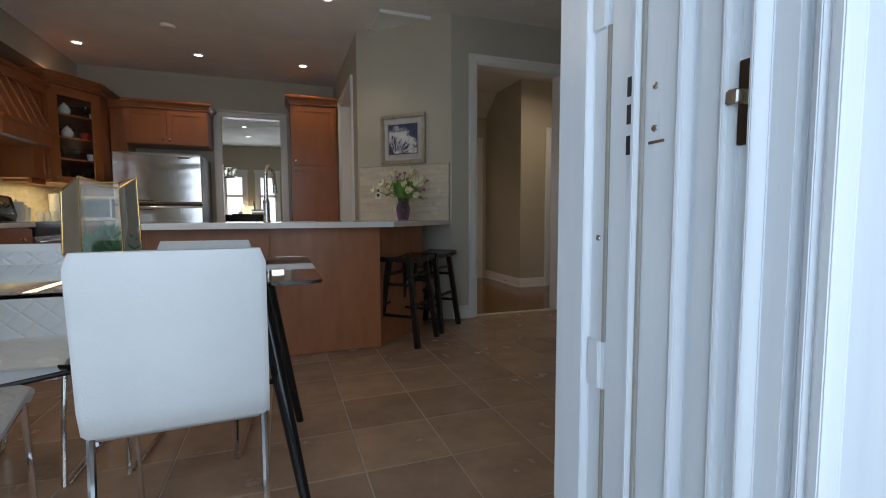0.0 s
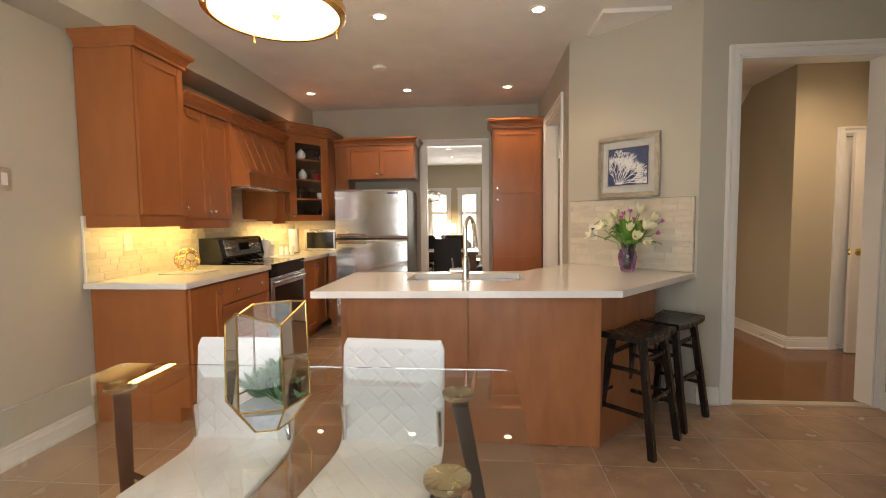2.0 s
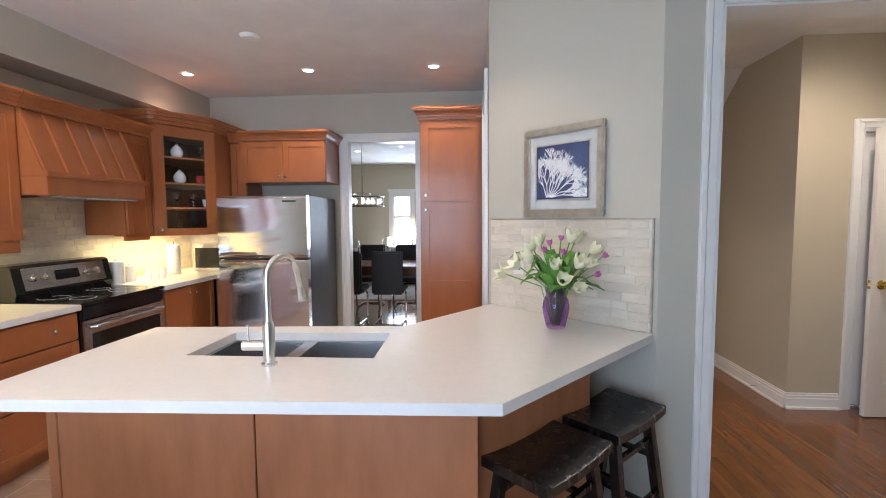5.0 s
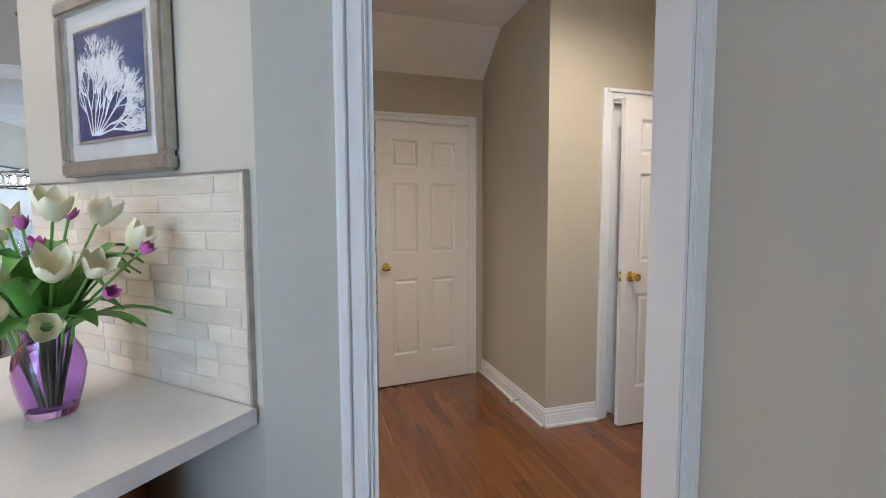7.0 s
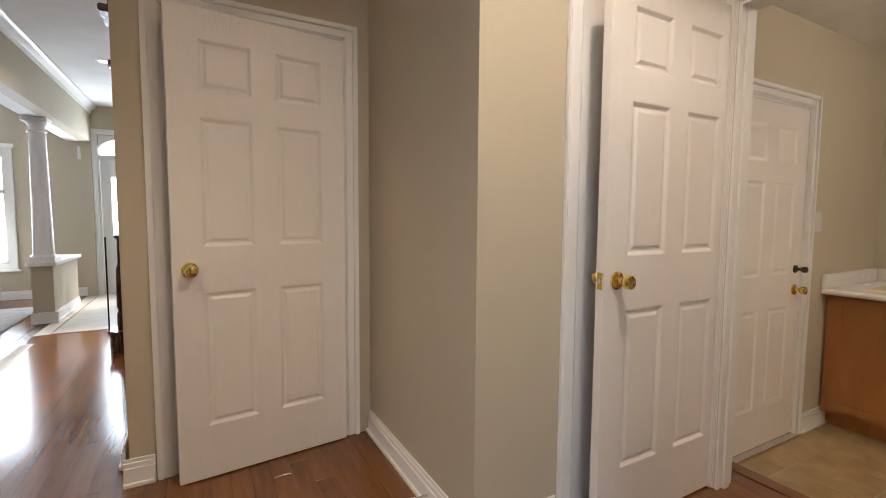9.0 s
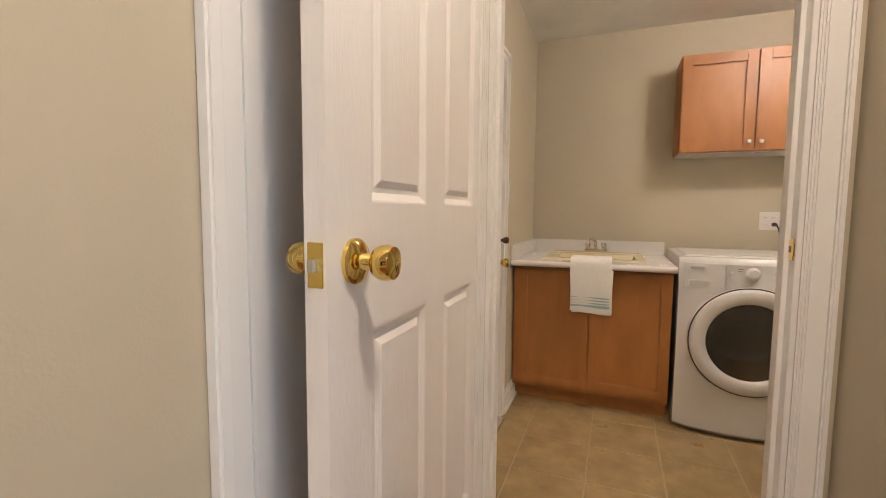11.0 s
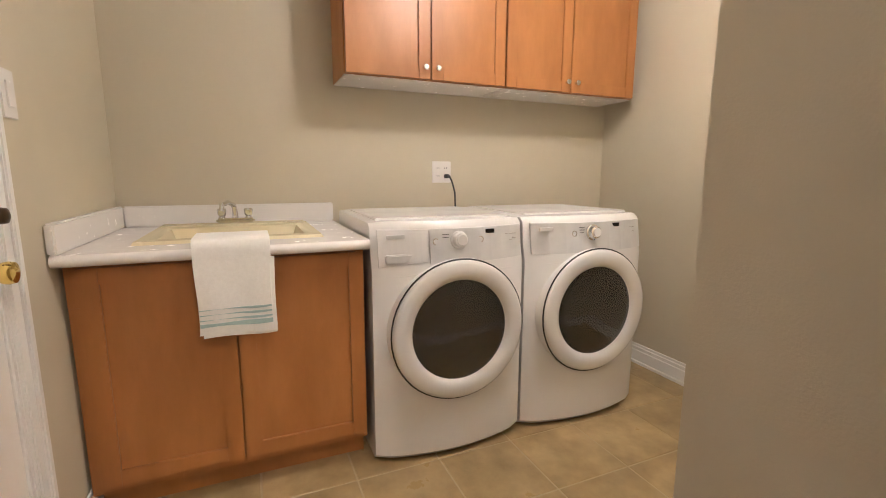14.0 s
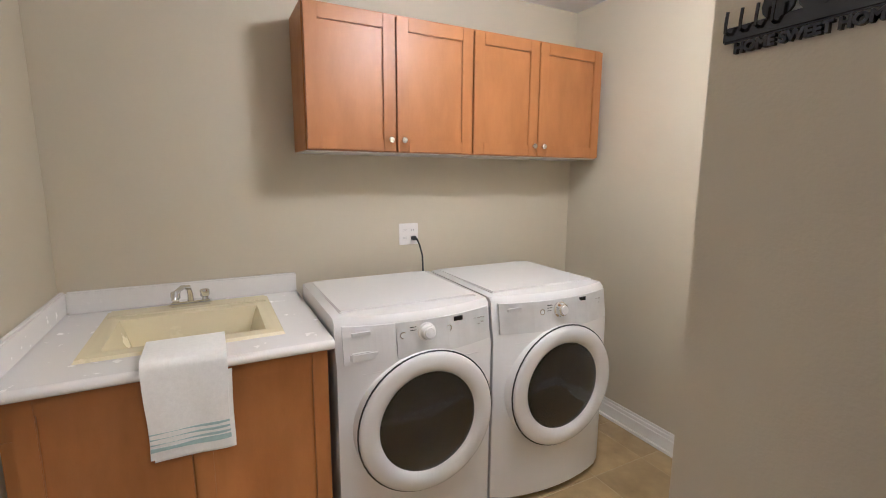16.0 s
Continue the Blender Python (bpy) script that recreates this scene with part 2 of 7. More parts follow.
BRONZE = material("dark_bronze", (0.10, 0.07, 0.045), 0.3, 0.9, scale=20)
GOLD = material("satin_gold", (0.80, 0.54, 0.22), 0.25, 1.0, scale=14)
BLACKGLOSS = material("black_enamel", (0.012, 0.012, 0.013), 0.16, scale=8)
BLACKWOOD = material("black_stained_wood", (0.007, 0.005, 0.005), 0.26, second=(0.012, 0.008, 0.007), scale=6, stretch=(6, 6, 1), bump=0.05)
FRIDGESIDE = material("black_fridge_side", (0.022, 0.022, 0.025), 0.32, scale=20, bump=0.15, bump_scale=160)
WHITELEATHER = material("white_leatherette", (0.69, 0.69, 0.69), 0.42, second=(0.65, 0.65, 0.655), scale=8, bump=0.25, bump_scale=240)
ENAMEL = material("white_appliance_enamel", (0.78, 0.765, 0.75), 0.22, scale=6, second=(0.765, 0.75, 0.735))
PANELGREY = material("light_grey_plastic", (0.66, 0.65, 0.64), 0.35, scale=10)
DARKPLASTIC = material("dark_plastic", (0.03, 0.03, 0.032), 0.35, scale=10)
CREAM = material("cream_acrylic", (0.74, 0.66, 0.44), 0.25, second=(0.72, 0.635, 0.42), scale=5)
TERRY = material("white_terry_cloth", (0.84, 0.82, 0.78), 0.95, second=(0.78, 0.76, 0.72), scale=90, bump=0.10, bump_scale=220)
TEAL = material("teal_woven_stripe", (0.42, 0.55, 0.54), 0.95, scale=120, bump=0.1, bump_scale=260)
LEAF = material("tulip_leaf", (0.11, 0.29, 0.045), 0.4, second=(0.19, 0.40, 0.08), scale=18)
SUCCULENT = material("succulent_leaf", (0.045, 0.12, 0.05), 0.5, second=(0.09, 0.17, 0.08), scale=40)
PETAL = material("white_petal", (0.86, 0.83, 0.66), 0.5, second=(0.82, 0.76, 0.46), scale=20)
PINK = material("pink_petal", (0.60, 0.17, 0.42), 0.55, second=(0.45, 0.10, 0.30), scale=20)
GLASS = glass("clear_glass")
SMOKEGLASS = glass("smoked_door_glass", (0.72, 0.71, 0.69))
# Dark on purpose: the drum's inner shade is put into this colour.
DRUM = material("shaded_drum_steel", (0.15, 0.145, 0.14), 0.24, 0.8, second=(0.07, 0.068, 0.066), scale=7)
GREENGLASS = glass("table_glass", (0.93, 0.98, 0.96))
PURPLEGLASS = glass("purple_glass", (0.68, 0.46, 0.86))
DARKGLASS = material("dark_door_glass", (0.022, 0.020, 0.018), 0.06, scale=5, rough_vary=0.02)
BULB = glow("warm_lamp_glass", (1.0, 0.88, 0.68), 7.0)
POTGLOW = glow("downlight_glow", (1.0, 0.93, 0.80), 22.0)
SHADEGLOW = glow("linen_lamp_shade", (1.0, 0.80, 0.52), 3.0)
DISPLAY = material("black_display", (0.008, 0.008, 0.009), 0.1, scale=8)
CHARCOAL = material("charcoal_upholstery", (0.022, 0.020, 0.021), 0.55, scale=30, bump=0.3, bump_scale=200)
DARKWOOD = material("dark_stained_wood", (0.05, 0.026, 0.017), 0.28, second=(0.08, 0.038, 0.023), scale=5, stretch=(6, 6, 1), bump=0.1)
DINEWOOD = material("brown_table_wood", (0.19, 0.075, 0.033), 0.3, second=(0.12, 0.046, 0.02), scale=5, stretch=(1, 8, 8))
RED = material("red_fabric", (0.42, 0.012, 0.016), 0.8, scale=40, bump=0.3)
SOFAFAB = material("pale_grey_fabric", (0.62, 0.60, 0.58), 0.9, scale=60, bump=0.4, bump_scale=200)
RUG = material("grey_patterned_carpet", (0.45, 0.43, 0.41), 0.95, second=(0.30, 0.29, 0.28), scale=9, bump=0.8, bump_scale=140)
SLATE = material("pale_entry_tile", (0.52, 0.46, 0.37), 0.45, scale=6)
BRICK = material("red_brown_brick", (0.27, 0.12, 0.075), 0.85, second=(0.19, 0.085, 0.06), scale=9, bump=0.6, island=0.2)
STONE = material("grey_patio_stone", (0.34, 0.33, 0.31), 0.85, second=(0.27, 0.26, 0.25), scale=6, bump=0.5, bump_scale=30, island=0.1)
GRASS = material("lawn", (0.055, 0.11, 0.03), 0.95, second=(0.09, 0.14, 0.04), scale=12, bump=1.0, bump_scale=90)
NAVY = material("navy_print", (0.012, 0.025, 0.085), 0.6, second=(0.022, 0.042, 0.125), scale=9)
SILVERLEAF = material("silver_leaf_frame", (0.50, 0.47, 0.40), 0.35, 0.6, second=(0.36, 0.33, 0.27), scale=20, bump=0.2)
MATBOARD = material("pale_grey_mat", (0.46, 0.46, 0.43), 0.8, scale=20)
CORAL = material("white_coral_print", (0.78, 0.78, 0.76), 0.7, scale=30)
PEBBLE = material("pale_pebbles", (0.66, 0.68, 0.70), 0.7, second=(0.45, 0.50, 0.55), scale=60, bump=0.8, bump_scale=100)
CLEARPLASTIC = material("frosted_white_plastic", (0.72, 0.73, 0.73), 0.3, scale=8)
PAPER = material("white_paper", (0.80, 0.79, 0.77), 0.95, scale=60, bump=0.6, bump_scale=200)
CHINA = material("white_china", (0.80, 0.79, 0.78), 0.12, scale=8)
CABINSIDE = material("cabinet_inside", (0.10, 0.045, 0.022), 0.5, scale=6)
MESHGREY = material("grey_vent_mesh", (0.40, 0.37, 0.33), 0.5, scale=50)

# ---- large structure ----
KC, HC, LC, LF = 2.75, 2.72, 2.33, -0.19   # ceilings of kitchen, hall, laundry; laundry floor


def wall_along(axis, name, a0, a1, c0, c1, z0, z1, paint, holes=(), label="painted plaster wall"):
    """A wall along x or y from a0 to a1, between c0 and c1 across; holes are (from, to, bottom, top)."""
    bm = bmesh.new()
    put = (lambda a, b, z, w: box(bm, a, b, c0, c1, z, w)) if axis == "x" else (lambda a, b, z, w: box(bm, c0, c1, a, b, z, w))
    at = a0
    for h0, h1, hz0, hz1 in sorted(holes):
        if h0 > at:
            put(at, h0, z0, z1)
        if hz0 > z0:
            put(h0, h1, z0, hz0)
        if hz1 < z1:
            put(h0, h1, hz1, z1)
        at = h1
    if at < a1:
        put(at, a1, z0, z1)
    return single(name, bm, paint, label, "wall", kind="structure")


wall_along("y", "wall_west", 0.0, 11.95, -2.63, -2.48, -0.05, 2.95, PAINT)
wall_along("x", "wall_south", -2.48, 2.70, 0.07, 0.36, -0.05, 2.95, PAINT, [(-1.66, 0.595, 0.0, 2.30)])
wall_along("y", "wall_east", 0.07, 3.5, 2.70, 2.95, -0.05, 2.95, PAINT)
wall_along("x", "wall_north", -2.48, 0.76, 6.20, 6.32, -0.05, 2.95, PAINT, [(-0.69, 0.055, -0.03, 2.26)])
wall_along("y", "wall_side", 4.20, 5.95, 0.76, 0.88, -0.05, 2.95, PAINT, [(4.53, 5.50, -0.03, 2.34)])
wall_along("x", "wall_doorway", 1.49, 3.3, 3.50, 3.64, -0.05, 2.95, PAINT, [(1.73, 2.645, -0.03, 2.34)])
bm = bmesh.new()
prism(bm, [(0.76, 4.20), (1.49, 3.50), (1.60, 3.64), (0.88, 4.33)], -0.05, 2.95)
single("wall_angled", bm, PAINT, "greige plaster wall set at an angle", "wall", kind="structure")
wall_along("y", "wall_half", 5.95, 11.80, 0.76, 0.88, -0.05, 2.95, PAINT_HALL, [(6.20, 7.23, 0.66, 2.20), (7.23, 11.75, 0.0, 2.20)])
wall_along("x", "wall_hall_south", 3.30, 4.145, 3.50, 3.96, -0.05, 2.95, PAINT_HALL, [(3.41, 3.785, -0.03, 2.05)])
wall_along("x", "wall_closet", 1.905, 3.0, 5.97, 6.10, -0.05, 2.60, PAINT_HALL, [(2.08, 2.86, -0.03, 2.06)])
wall_along("y", "wall_hall_side", 4.91, 6.10, 3.0, 3.12, -0.05, 2.95, PAINT_HALL)
wall_along("x", "wall_hall_end", 3.12, 4.145, 4.91, 5.03, -0.05, 2.95, PAINT_HALL, [(3.445, 4.06, -0.03, 2.05)])
wall_along("y", "wall_laundry_west", 3.96, 5.15, 4.145, 4.25, -0.3, 2.95, PAINT_HALL, [(4.04, 4.752, -0.03, 2.05)])
wall_along("x", "wall_laundry_north", 4.25, 6.65, 5.03, 5.15, -0.3, 2.6, PAINT_LAUNDRY, [(4.64, 5.46, LF + 0.02, 1.84)])
wall_along("y", "wall_laundry_east", 2.18, 5.03, 6.52, 6.65, -0.3, 2.6, PAINT_LAUNDRY)
wall_along("x", "wall_laundry_south", 4.25, 6.52, 2.18, 2.30, -0.3, 2.6, PAINT_LAUNDRY)
bm = boxes((4.25, 4.565, 2.30, 3.90, -0.3, 2.6))
single("wall_laundry_return", bm, PAINT_LAUNDRY, "beige plaster return wall beside the laundry door", "wall", kind="structure")
wall_along("x", "wall_front", -2.48, 3.0, 11.80, 11.95, -0.05, 2.95, PAINT_HALL,
           [(-1.24, -0.82, 0.5, 1.97), (-0.47, -0.07, 0.5, 1.97), (0.95, 1.85, 0.0, 2.32)])
wall_along("y", "wall_stair", 8.6, 11.80, 2.95, 3.1, -0.05, 2.95, PAINT_HALL)
wall_along("y", "wall_stair_outer", 6.10, 8.6, 2.95, 3.1, -0.05, 5.4, PAINT_HALL)

single("wall_half_far", boxes((0.62, 0.80, 9.90, 11.0, 0.0, 0.62)), PAINT_HALL, "low greige half wall by the entry", "wall", kind="structure")
single("beam_hall", boxes((0.60, 0.758, 6.326, 11.75, 2.20, 2.679)), CEIL, "white beam over the columns", "beam", kind="structure")
bm = bmesh.new()
rings(bm, [[(0.881, y, 2.60), (0.893, y, 2.60), (0.900, y, 2.63), (0.935, y, 2.675), (0.955, y, 2.69), (0.955, y, 2.719), (0.881, y, 2.719)] for y in (5.0, 11.79)])
single("trim_crown", bm, TRIM, "white crown moulding along the hall", "trim", kind="structure")

# Ceilings.
single("ceiling_kitchen", prism(bmesh.new(), [(-2.48, 0.36), (2.775, 0.36), (2.775, 3.57), (1.53, 3.57), (0.82, 4.26), (0.82, 6.26), (-2.48, 6.26)], KC, KC + 0.12), CEIL,
       "white plaster kitchen ceiling", "ceiling", kind="structure")
single("ceiling_hall", boxes((0.88, 1.88, 3.64, 11.80, HC, HC + 0.1), (1.88, 4.145, 3.64, 5.62, HC, HC + 0.1)), CEIL, "white plaster hall ceiling", "ceiling", kind="structure")
bm = bmesh.new()
rings(bm, [[(x, 5.62, HC - 0.0), (x, 5.97, 2.44), (x, 6.10, 2.44), (x, 6.10, 2.95), (x, 5.62, 2.95)] for x in (1.88, 3.0)])
single("ceiling_stair_slope", bm, CEIL, "white sloped underside of the staircase", "ceiling", kind="structure")
single("ceiling_living", boxes((-2.48, 0.88, 6.32, 11.80, 2.68, 2.8)), CEIL, "white plaster living room ceiling", "ceiling", kind="structure")
single("ceiling_laundry", boxes((4.25, 6.52, 2.30, 5.03, LC, LC + 0.1)), CEIL, "white plaster laundry ceiling", "ceiling", kind="structure")
single("soffit", boxes((-2.48, -2.19, 0.36, 6.20, 2.46, 2.749)), PAINT, "greige bulkhead above the cabinets", "soffit", kind="structure")

# Floor beds; the tiles and planks lie on them.
floor_kitchen = single("floor_kitchen", boxes((-2.48, 2.775, 0.05, 3.53, -0.1, -0.002), (-2.48, 0.76, 3.53, 6.24, -0.1, -0.0025)), GROUT, "grey grout bed of the kitchen floor", "floor", kind="structure")
floor_hall = single("floor_hall", boxes((0.76, 4.42, 3.53, 6.24, -0.1, -0.006), (-2.48, 3.0, 6.24, 11.80, -0.1, -0.0065)), DARKWOOD, "dark bed under the oak floorboards", "floor", kind="structure")
floor_laundry = single("floor_laundry", boxes((4.42, 6.52, 2.30, 5.03, -0.3, LF - 0.002)), LAUNDRYGROUT, "grout bed of the laundry floor", "floor", kind="structure")
single("threshold_kitchen", boxes((1.742, 2.638, 3.495, 3.565, -0.004, 0.010), bevel=0.003), SLATE, "pale stone threshold strip", "threshold", kind="structure")
single("step_nosing", boxes((4.36, 4.445, 3.9, 5.03, -0.03, 0.004), bevel=0.008), OAK, "oak nosing of the laundry step", "step", kind="structure")
single("step_riser", boxes((4.40, 4.424, 3.9, 5.03, LF, -0.03)), TRIM, "white riser of the laundry step", "step", kind="structure")


def baseboard(name, axis, a0, a1, plane, out, z=0.0, height=0.12):
    """Stepped skirting board; out is +1 or -1 along the other axis."""
    bm = bmesh.new()
    for d, h0, h1 in ((0.018, 0.0, height * 0.68), (0.013, height * 0.68, height * 0.86), (0.008, height * 0.86, height), (0.03, 0.0, 0.018)):
        c0, c1 = sorted((plane, plane + out * d))
        if axis == "x":
            box(bm, a0, a1, c0, c1, z + h0, z + h1, 0.002, 1)
        else:
            box(bm, c0, c1, a0, a1, z + h0, z + h1, 0.002, 1)
    return single(name, bm, TRIM, "white painted baseboard along the wall", "baseboard", kind="structure")


for row in (("y", 0.36, 2.94, -2.48, 1), ("y", 0.36, 3.475, 2.70, -1), ("x", 1.50, 1.65, 3.50, -1), ("y", 4.91, 5.96, 3.0, -1), ("x", 2.99, 3.365, 4.91, -1),
            ("x", 1.88, 2.0, 5.97, -1), ("y", 5.58, 7.23, 0.88, 1), ("x", -2.48, 0.9, 11.80, -1), ("y", 6.12, 8.3, 1.87, -1), ("x", 3.87, 4.10, 3.96, 1),
            ("x", -2.48, -1.7, 0.36, 1), ("x", 0.67, 2.70, 0.36, 1)):
    baseboard("baseboard", *row)
baseboard("baseboard", "x", 0.60, 0.83, 9.90, -1)
baseboard("baseboard", "y", 9.90, 11.0, 0.80, 1)
for row in (("x", 4.57, 6.52, 2.30, 1), ("x", 5.54, 5.90, 5.03, -1), ("y", 2.3, 4.05, 6.52, -1), ("y", 2.3, 3.9, 4.565, 1)):
    baseboard("baseboard", *row, z=LF)


def casing(name, axis, a0, a1, plane, out, top, z=0.0, width=0.075, far_width=None):
    """Moulded casing round an opening on one face of a wall."""
    bm = bmesh.new()

    def strip(p0, p1, q0, q1, d):
        c0, c1 = sorted((plane, plane + out * d))
        if axis == "x":
            box(bm, p0, p1, c0, c1, q0, q1, 0.004, 2)
        else:
            box(bm, c0, c1, p0, p1, q0, q1, 0.004, 2)
    for i0, i1, d in ((0.0, 0.010, 0.011), (0.010, 0.050, 0.015), (0.050, width, 0.023)):
        strip(a0 - i1, a0 - i0, z, top + i1, d)
        f1 = min(i1, far_width or width)
        if i0 < f1:
            strip(a1 + i0, a1 + f1, z, top + i1, d)
        strip(a0 - i0, a1 + min(i0, f1), top + i0, top + i1, d)
    return single(name, bm, TRIM, "white moulded door casing", "door trim", kind="structure")


def jamb(name, axis, a0, a1, c0, c1, top, z=0.0, stop=True):
    """The lining of an opening, 12 mm thick."""
    bm = bmesh.new()
    t = 0.012

    def piece(p0, p1, q0, q1, b0, b1):
        if axis == "x":
            box(bm, p0, p1, b0, b1, q0, q1, 0.001, 1)
        else:
            box(bm, b0, b1, p0, p1, q0, q1, 0.001, 1)
    piece(a0, a0 + t, z, top, c0 - 0.002, c1 + 0.002)
    piece(a1 - t, a1, z, top, c0 - 0.002, c1 + 0.002)
    piece(a0 + t, a1 - t, top - t, top, c0 - 0.002, c1 + 0.002)
    if stop:
        m = (c0 + c1) / 2
        piece(a0 + t, a0 + t + 0.011, z, top - t, m - 0.02, m + 0.02)
        piece(a1 - t - 0.011, a1 - t, z, top - t, m - 0.02, m + 0.02)
    return single(name, bm, TRIM, "white painted door jamb", "door trim", kind="structure")


casing("trim_kitchen_door", "x", 1.73, 2.645, 3.50, -1, 2.34, far_width=0.052)
casing("trim_kitchen_door_back", "x", 1.73, 2.645, 3.64, 1, 2.34)
jamb("jamb_kitchen_door", "x", 1.73, 2.645, 3.50, 3.64, 2.34, stop=False)
casing("trim_dining_door", "x", -0.69, 0.055, 6.20, -1, 2.26)
jamb("jamb_dining_door", "x", -0.69, 0.055, 6.20, 6.32, 2.26, stop=False)
casing("trim_side_door", "y", 4.53, 5.50, 0.76, -1, 2.34)
casing("trim_side_door_back", "y", 4.53, 5.50, 0.88, 1, 2.34)
jamb("jamb_side_door", "y", 4.53, 5.50, 0.76, 0.88, 2.34, stop=False)
casing("trim_closet_door", "x", 2.08, 2.86, 5.97, -1, 2.06)
jamb("jamb_closet_door", "x", 2.08, 2.86, 5.97, 6.10, 2.06, stop=False)
casing("trim_powder_door", "x", 3.445, 4.03, 4.91, -1, 2.05)
jamb("jamb_powder_door", "x", 3.445, 4.06, 4.91, 5.03, 2.05, stop=False)
casing("trim_laundry_door", "y", 4.04, 4.752, 4.145, -1, 2.05, width=0.064, far_width=0.075)
casing("trim_laundry_door_back", "y", 4.04, 4.752, 4.25, 1, 2.05)
jamb("jamb_laundry_door", "y", 4.04, 4.752, 4.145, 4.25, 2.05)
casing("trim_hall_door", "x", 3.41, 3.785, 3.96, 1, 2.05)
jamb("jamb_hall_door", "x", 3.41, 3.785, 3.70, 3.96, 2.05)
casing("trim_garage_door", "x", 4.64, 5.46, 5.03, -1, 1.84, z=LF)
jamb("jamb_garage_door", "x", 4.64, 5.46, 5.03, 5.15, 1.84, z=LF + 0.02)


# ---- six-panel doors ----
def knob(parent, x, z, y, out, metal=BRASS, name="door_knob", label="round brass door knob", s=1.0):
    turn = Matrix.Rotation(radians(90 if out < 0 else -90), 4, 'X')
    bm = bmesh.new()
    lathe(bm, [(0.001, 0), (0.033 * s, 0.0), (0.033 * s, 0.006), (0.028 * s, 0.011), (0.013 * s, 0.014), (0.011 * s, 0.030), (0.020 * s, 0.036),
               (0.0245 * s, 0.044), (0.0258 * s, 0.054), (0.023 * s, 0.064), (0.010 * s, 0.068), (0.001, 0.0685)], (x, y, z), 24, turn)
    return part(name, bm, metal, parent, label, smooth=True)


def panel_door(name, label, w, h, m, hinge="right", knob_z=0.935, latch=False, deadbolt=False, knobs=(-1, 1)):
    """A moulded six-panel leaf; x from 0 to w along its width, thickness about y = 0."""
    d = thing(name, label, "door", m=m)
    t = 0.0175
    st, mid = 0.115 * w / 0.76, 0.10 * w / 0.76
    cols = ((st, (w - mid) / 2), ((w + mid) / 2, w - st))
    rows = ((0.235, 0.835), (1.03, 1.58), (1.69, 1.905))
    rows = [(a * h / 2.03, b * h / 2.03) for a, b in rows]
    bm = bmesh.new()
    xs = [0, cols[0][0], cols[0][1], cols[1][0], cols[1][1], w]
    zs = [0, *[v for r in rows for v in r], h]
    for i in range(5):
        for j in range(7):
            hole = i in (1, 3) and j in (1, 3, 5)
            tt = 0.006 if hole else t
            box(bm, xs[i], xs[i + 1], -tt, tt, zs[j], zs[j + 1])
    bmesh.ops.remove_doubles(bm, verts=bm.verts[:], dist=0.0001)
    part("leaf", bm, DOORPAINT, d)
    for side in (-1, 1):
        for c0, c1 in cols:
            for r0, r1 in rows:
                bm = bmesh.new()
                i1, i2, i3 = 0.004, 0.016, 0.036
                rings(bm, [[(c0 + i, side * y, r0 + i), (c1 - i, side * y, r0 + i), (c1 - i, side * y, r1 - i), (c0 + i, side * y, r1 - i)]
                           for i, y in ((0.0, 0.0055), (0.0, t), (i1, t - 0.001), (i2, 0.0085), (i3 - 0.012, 0.0085), (i3, t - 0.003))])
                part("panel", bm, DOORPAINT, d)
    kx = 0.065 if hinge == "right" else w - 0.065
    for s in knobs:
        knob(d, kx, knob_z, s * t, s)
    if deadbolt:
        for s in knobs:
            knob(d, kx, knob_z + 0.125, s * t, s, BRONZE, "deadbolt", "dark bronze deadbolt turn", 0.72)
    if latch:
        ex = 0.0 if hinge == "right" else w
        part("latch_plate", boxes((ex - 0.002, ex + 0.002, -0.012, 0.012, knob_z - 0.03, knob_z + 0.03), bevel=0.0008), BRASS, d, "brass latch plate")
        part("latch_bolt", boxes((ex - 0.012, ex, -0.006, 0.006, knob_z - 0.009, knob_z + 0.009), bevel=0.002), NICKEL, d, "steel latch bolt")
    for z in (0.22, h - 0.22):
        hx = w + 0.004 if hinge == "right" else -0.004
        bm = bmesh.new()
        lathe(bm, [(0.001, -0.045), (0.006, -0.045), (0.006, 0.045), (0.001, 0.045)], (hx, -t - 0.003, z), 10)
        part("hinge", bm, BRASS if latch else TRIM, d)
    return d


# Hinged on its right, standing a few degrees open.
panel_door("door_closet", "white six-panel closet door standing slightly ajar", 0.765, 2.035, pose(2.853, 5.95, 0.008, 0, 0, 6.5) @ pose(-0.765, 0, 0))
panel_door("door_laundry", "white six-panel laundry door folded open into the hall", 0.765, 2.035, pose(3.436, 4.785, 0.008, 0, 0, 0.5), latch=True, knob_z=0.948)
powder = thing("door_powder", "plain white powder room door, closed", "door", m=pose(3.459, 4.965, 0.008))
part("leaf", boxes((0.0, 0.585, -0.0175, 0.0175, 0, 2.028), bevel=0.003), DOORPAINT, powder)
knob(powder, 0.52, 0.95, -0.0175, -1)
panel_door("door_hall", "narrow white six-panel hall closet door, closed", 0.347, 2.03, pose(3.424, 3.83, 0.008))
panel_door("door_garage", "white six-panel garage door with a deadbolt", 0.79, 2.0, pose(4.655, 5.05, LF + 0.022), hinge="left", deadbolt=True, knobs=(-1,), knob_z=0.917)
single("door_sill", boxes((4.64, 5.46, 4.985, 5.05, LF, LF + 0.02), bevel=0.004), NICKEL, "grey metal sill under the garage door", "door sill", kind="structure")
strike = thing("strike_plate", "brass strike plate in the laundry jamb", "strike plate", (4.16, 4.052, 0.95))
part("plate", boxes((4.152, 4.190, 4.0515, 4.054, 0.926, 0.974), bevel=0.001), BRASS, strike)
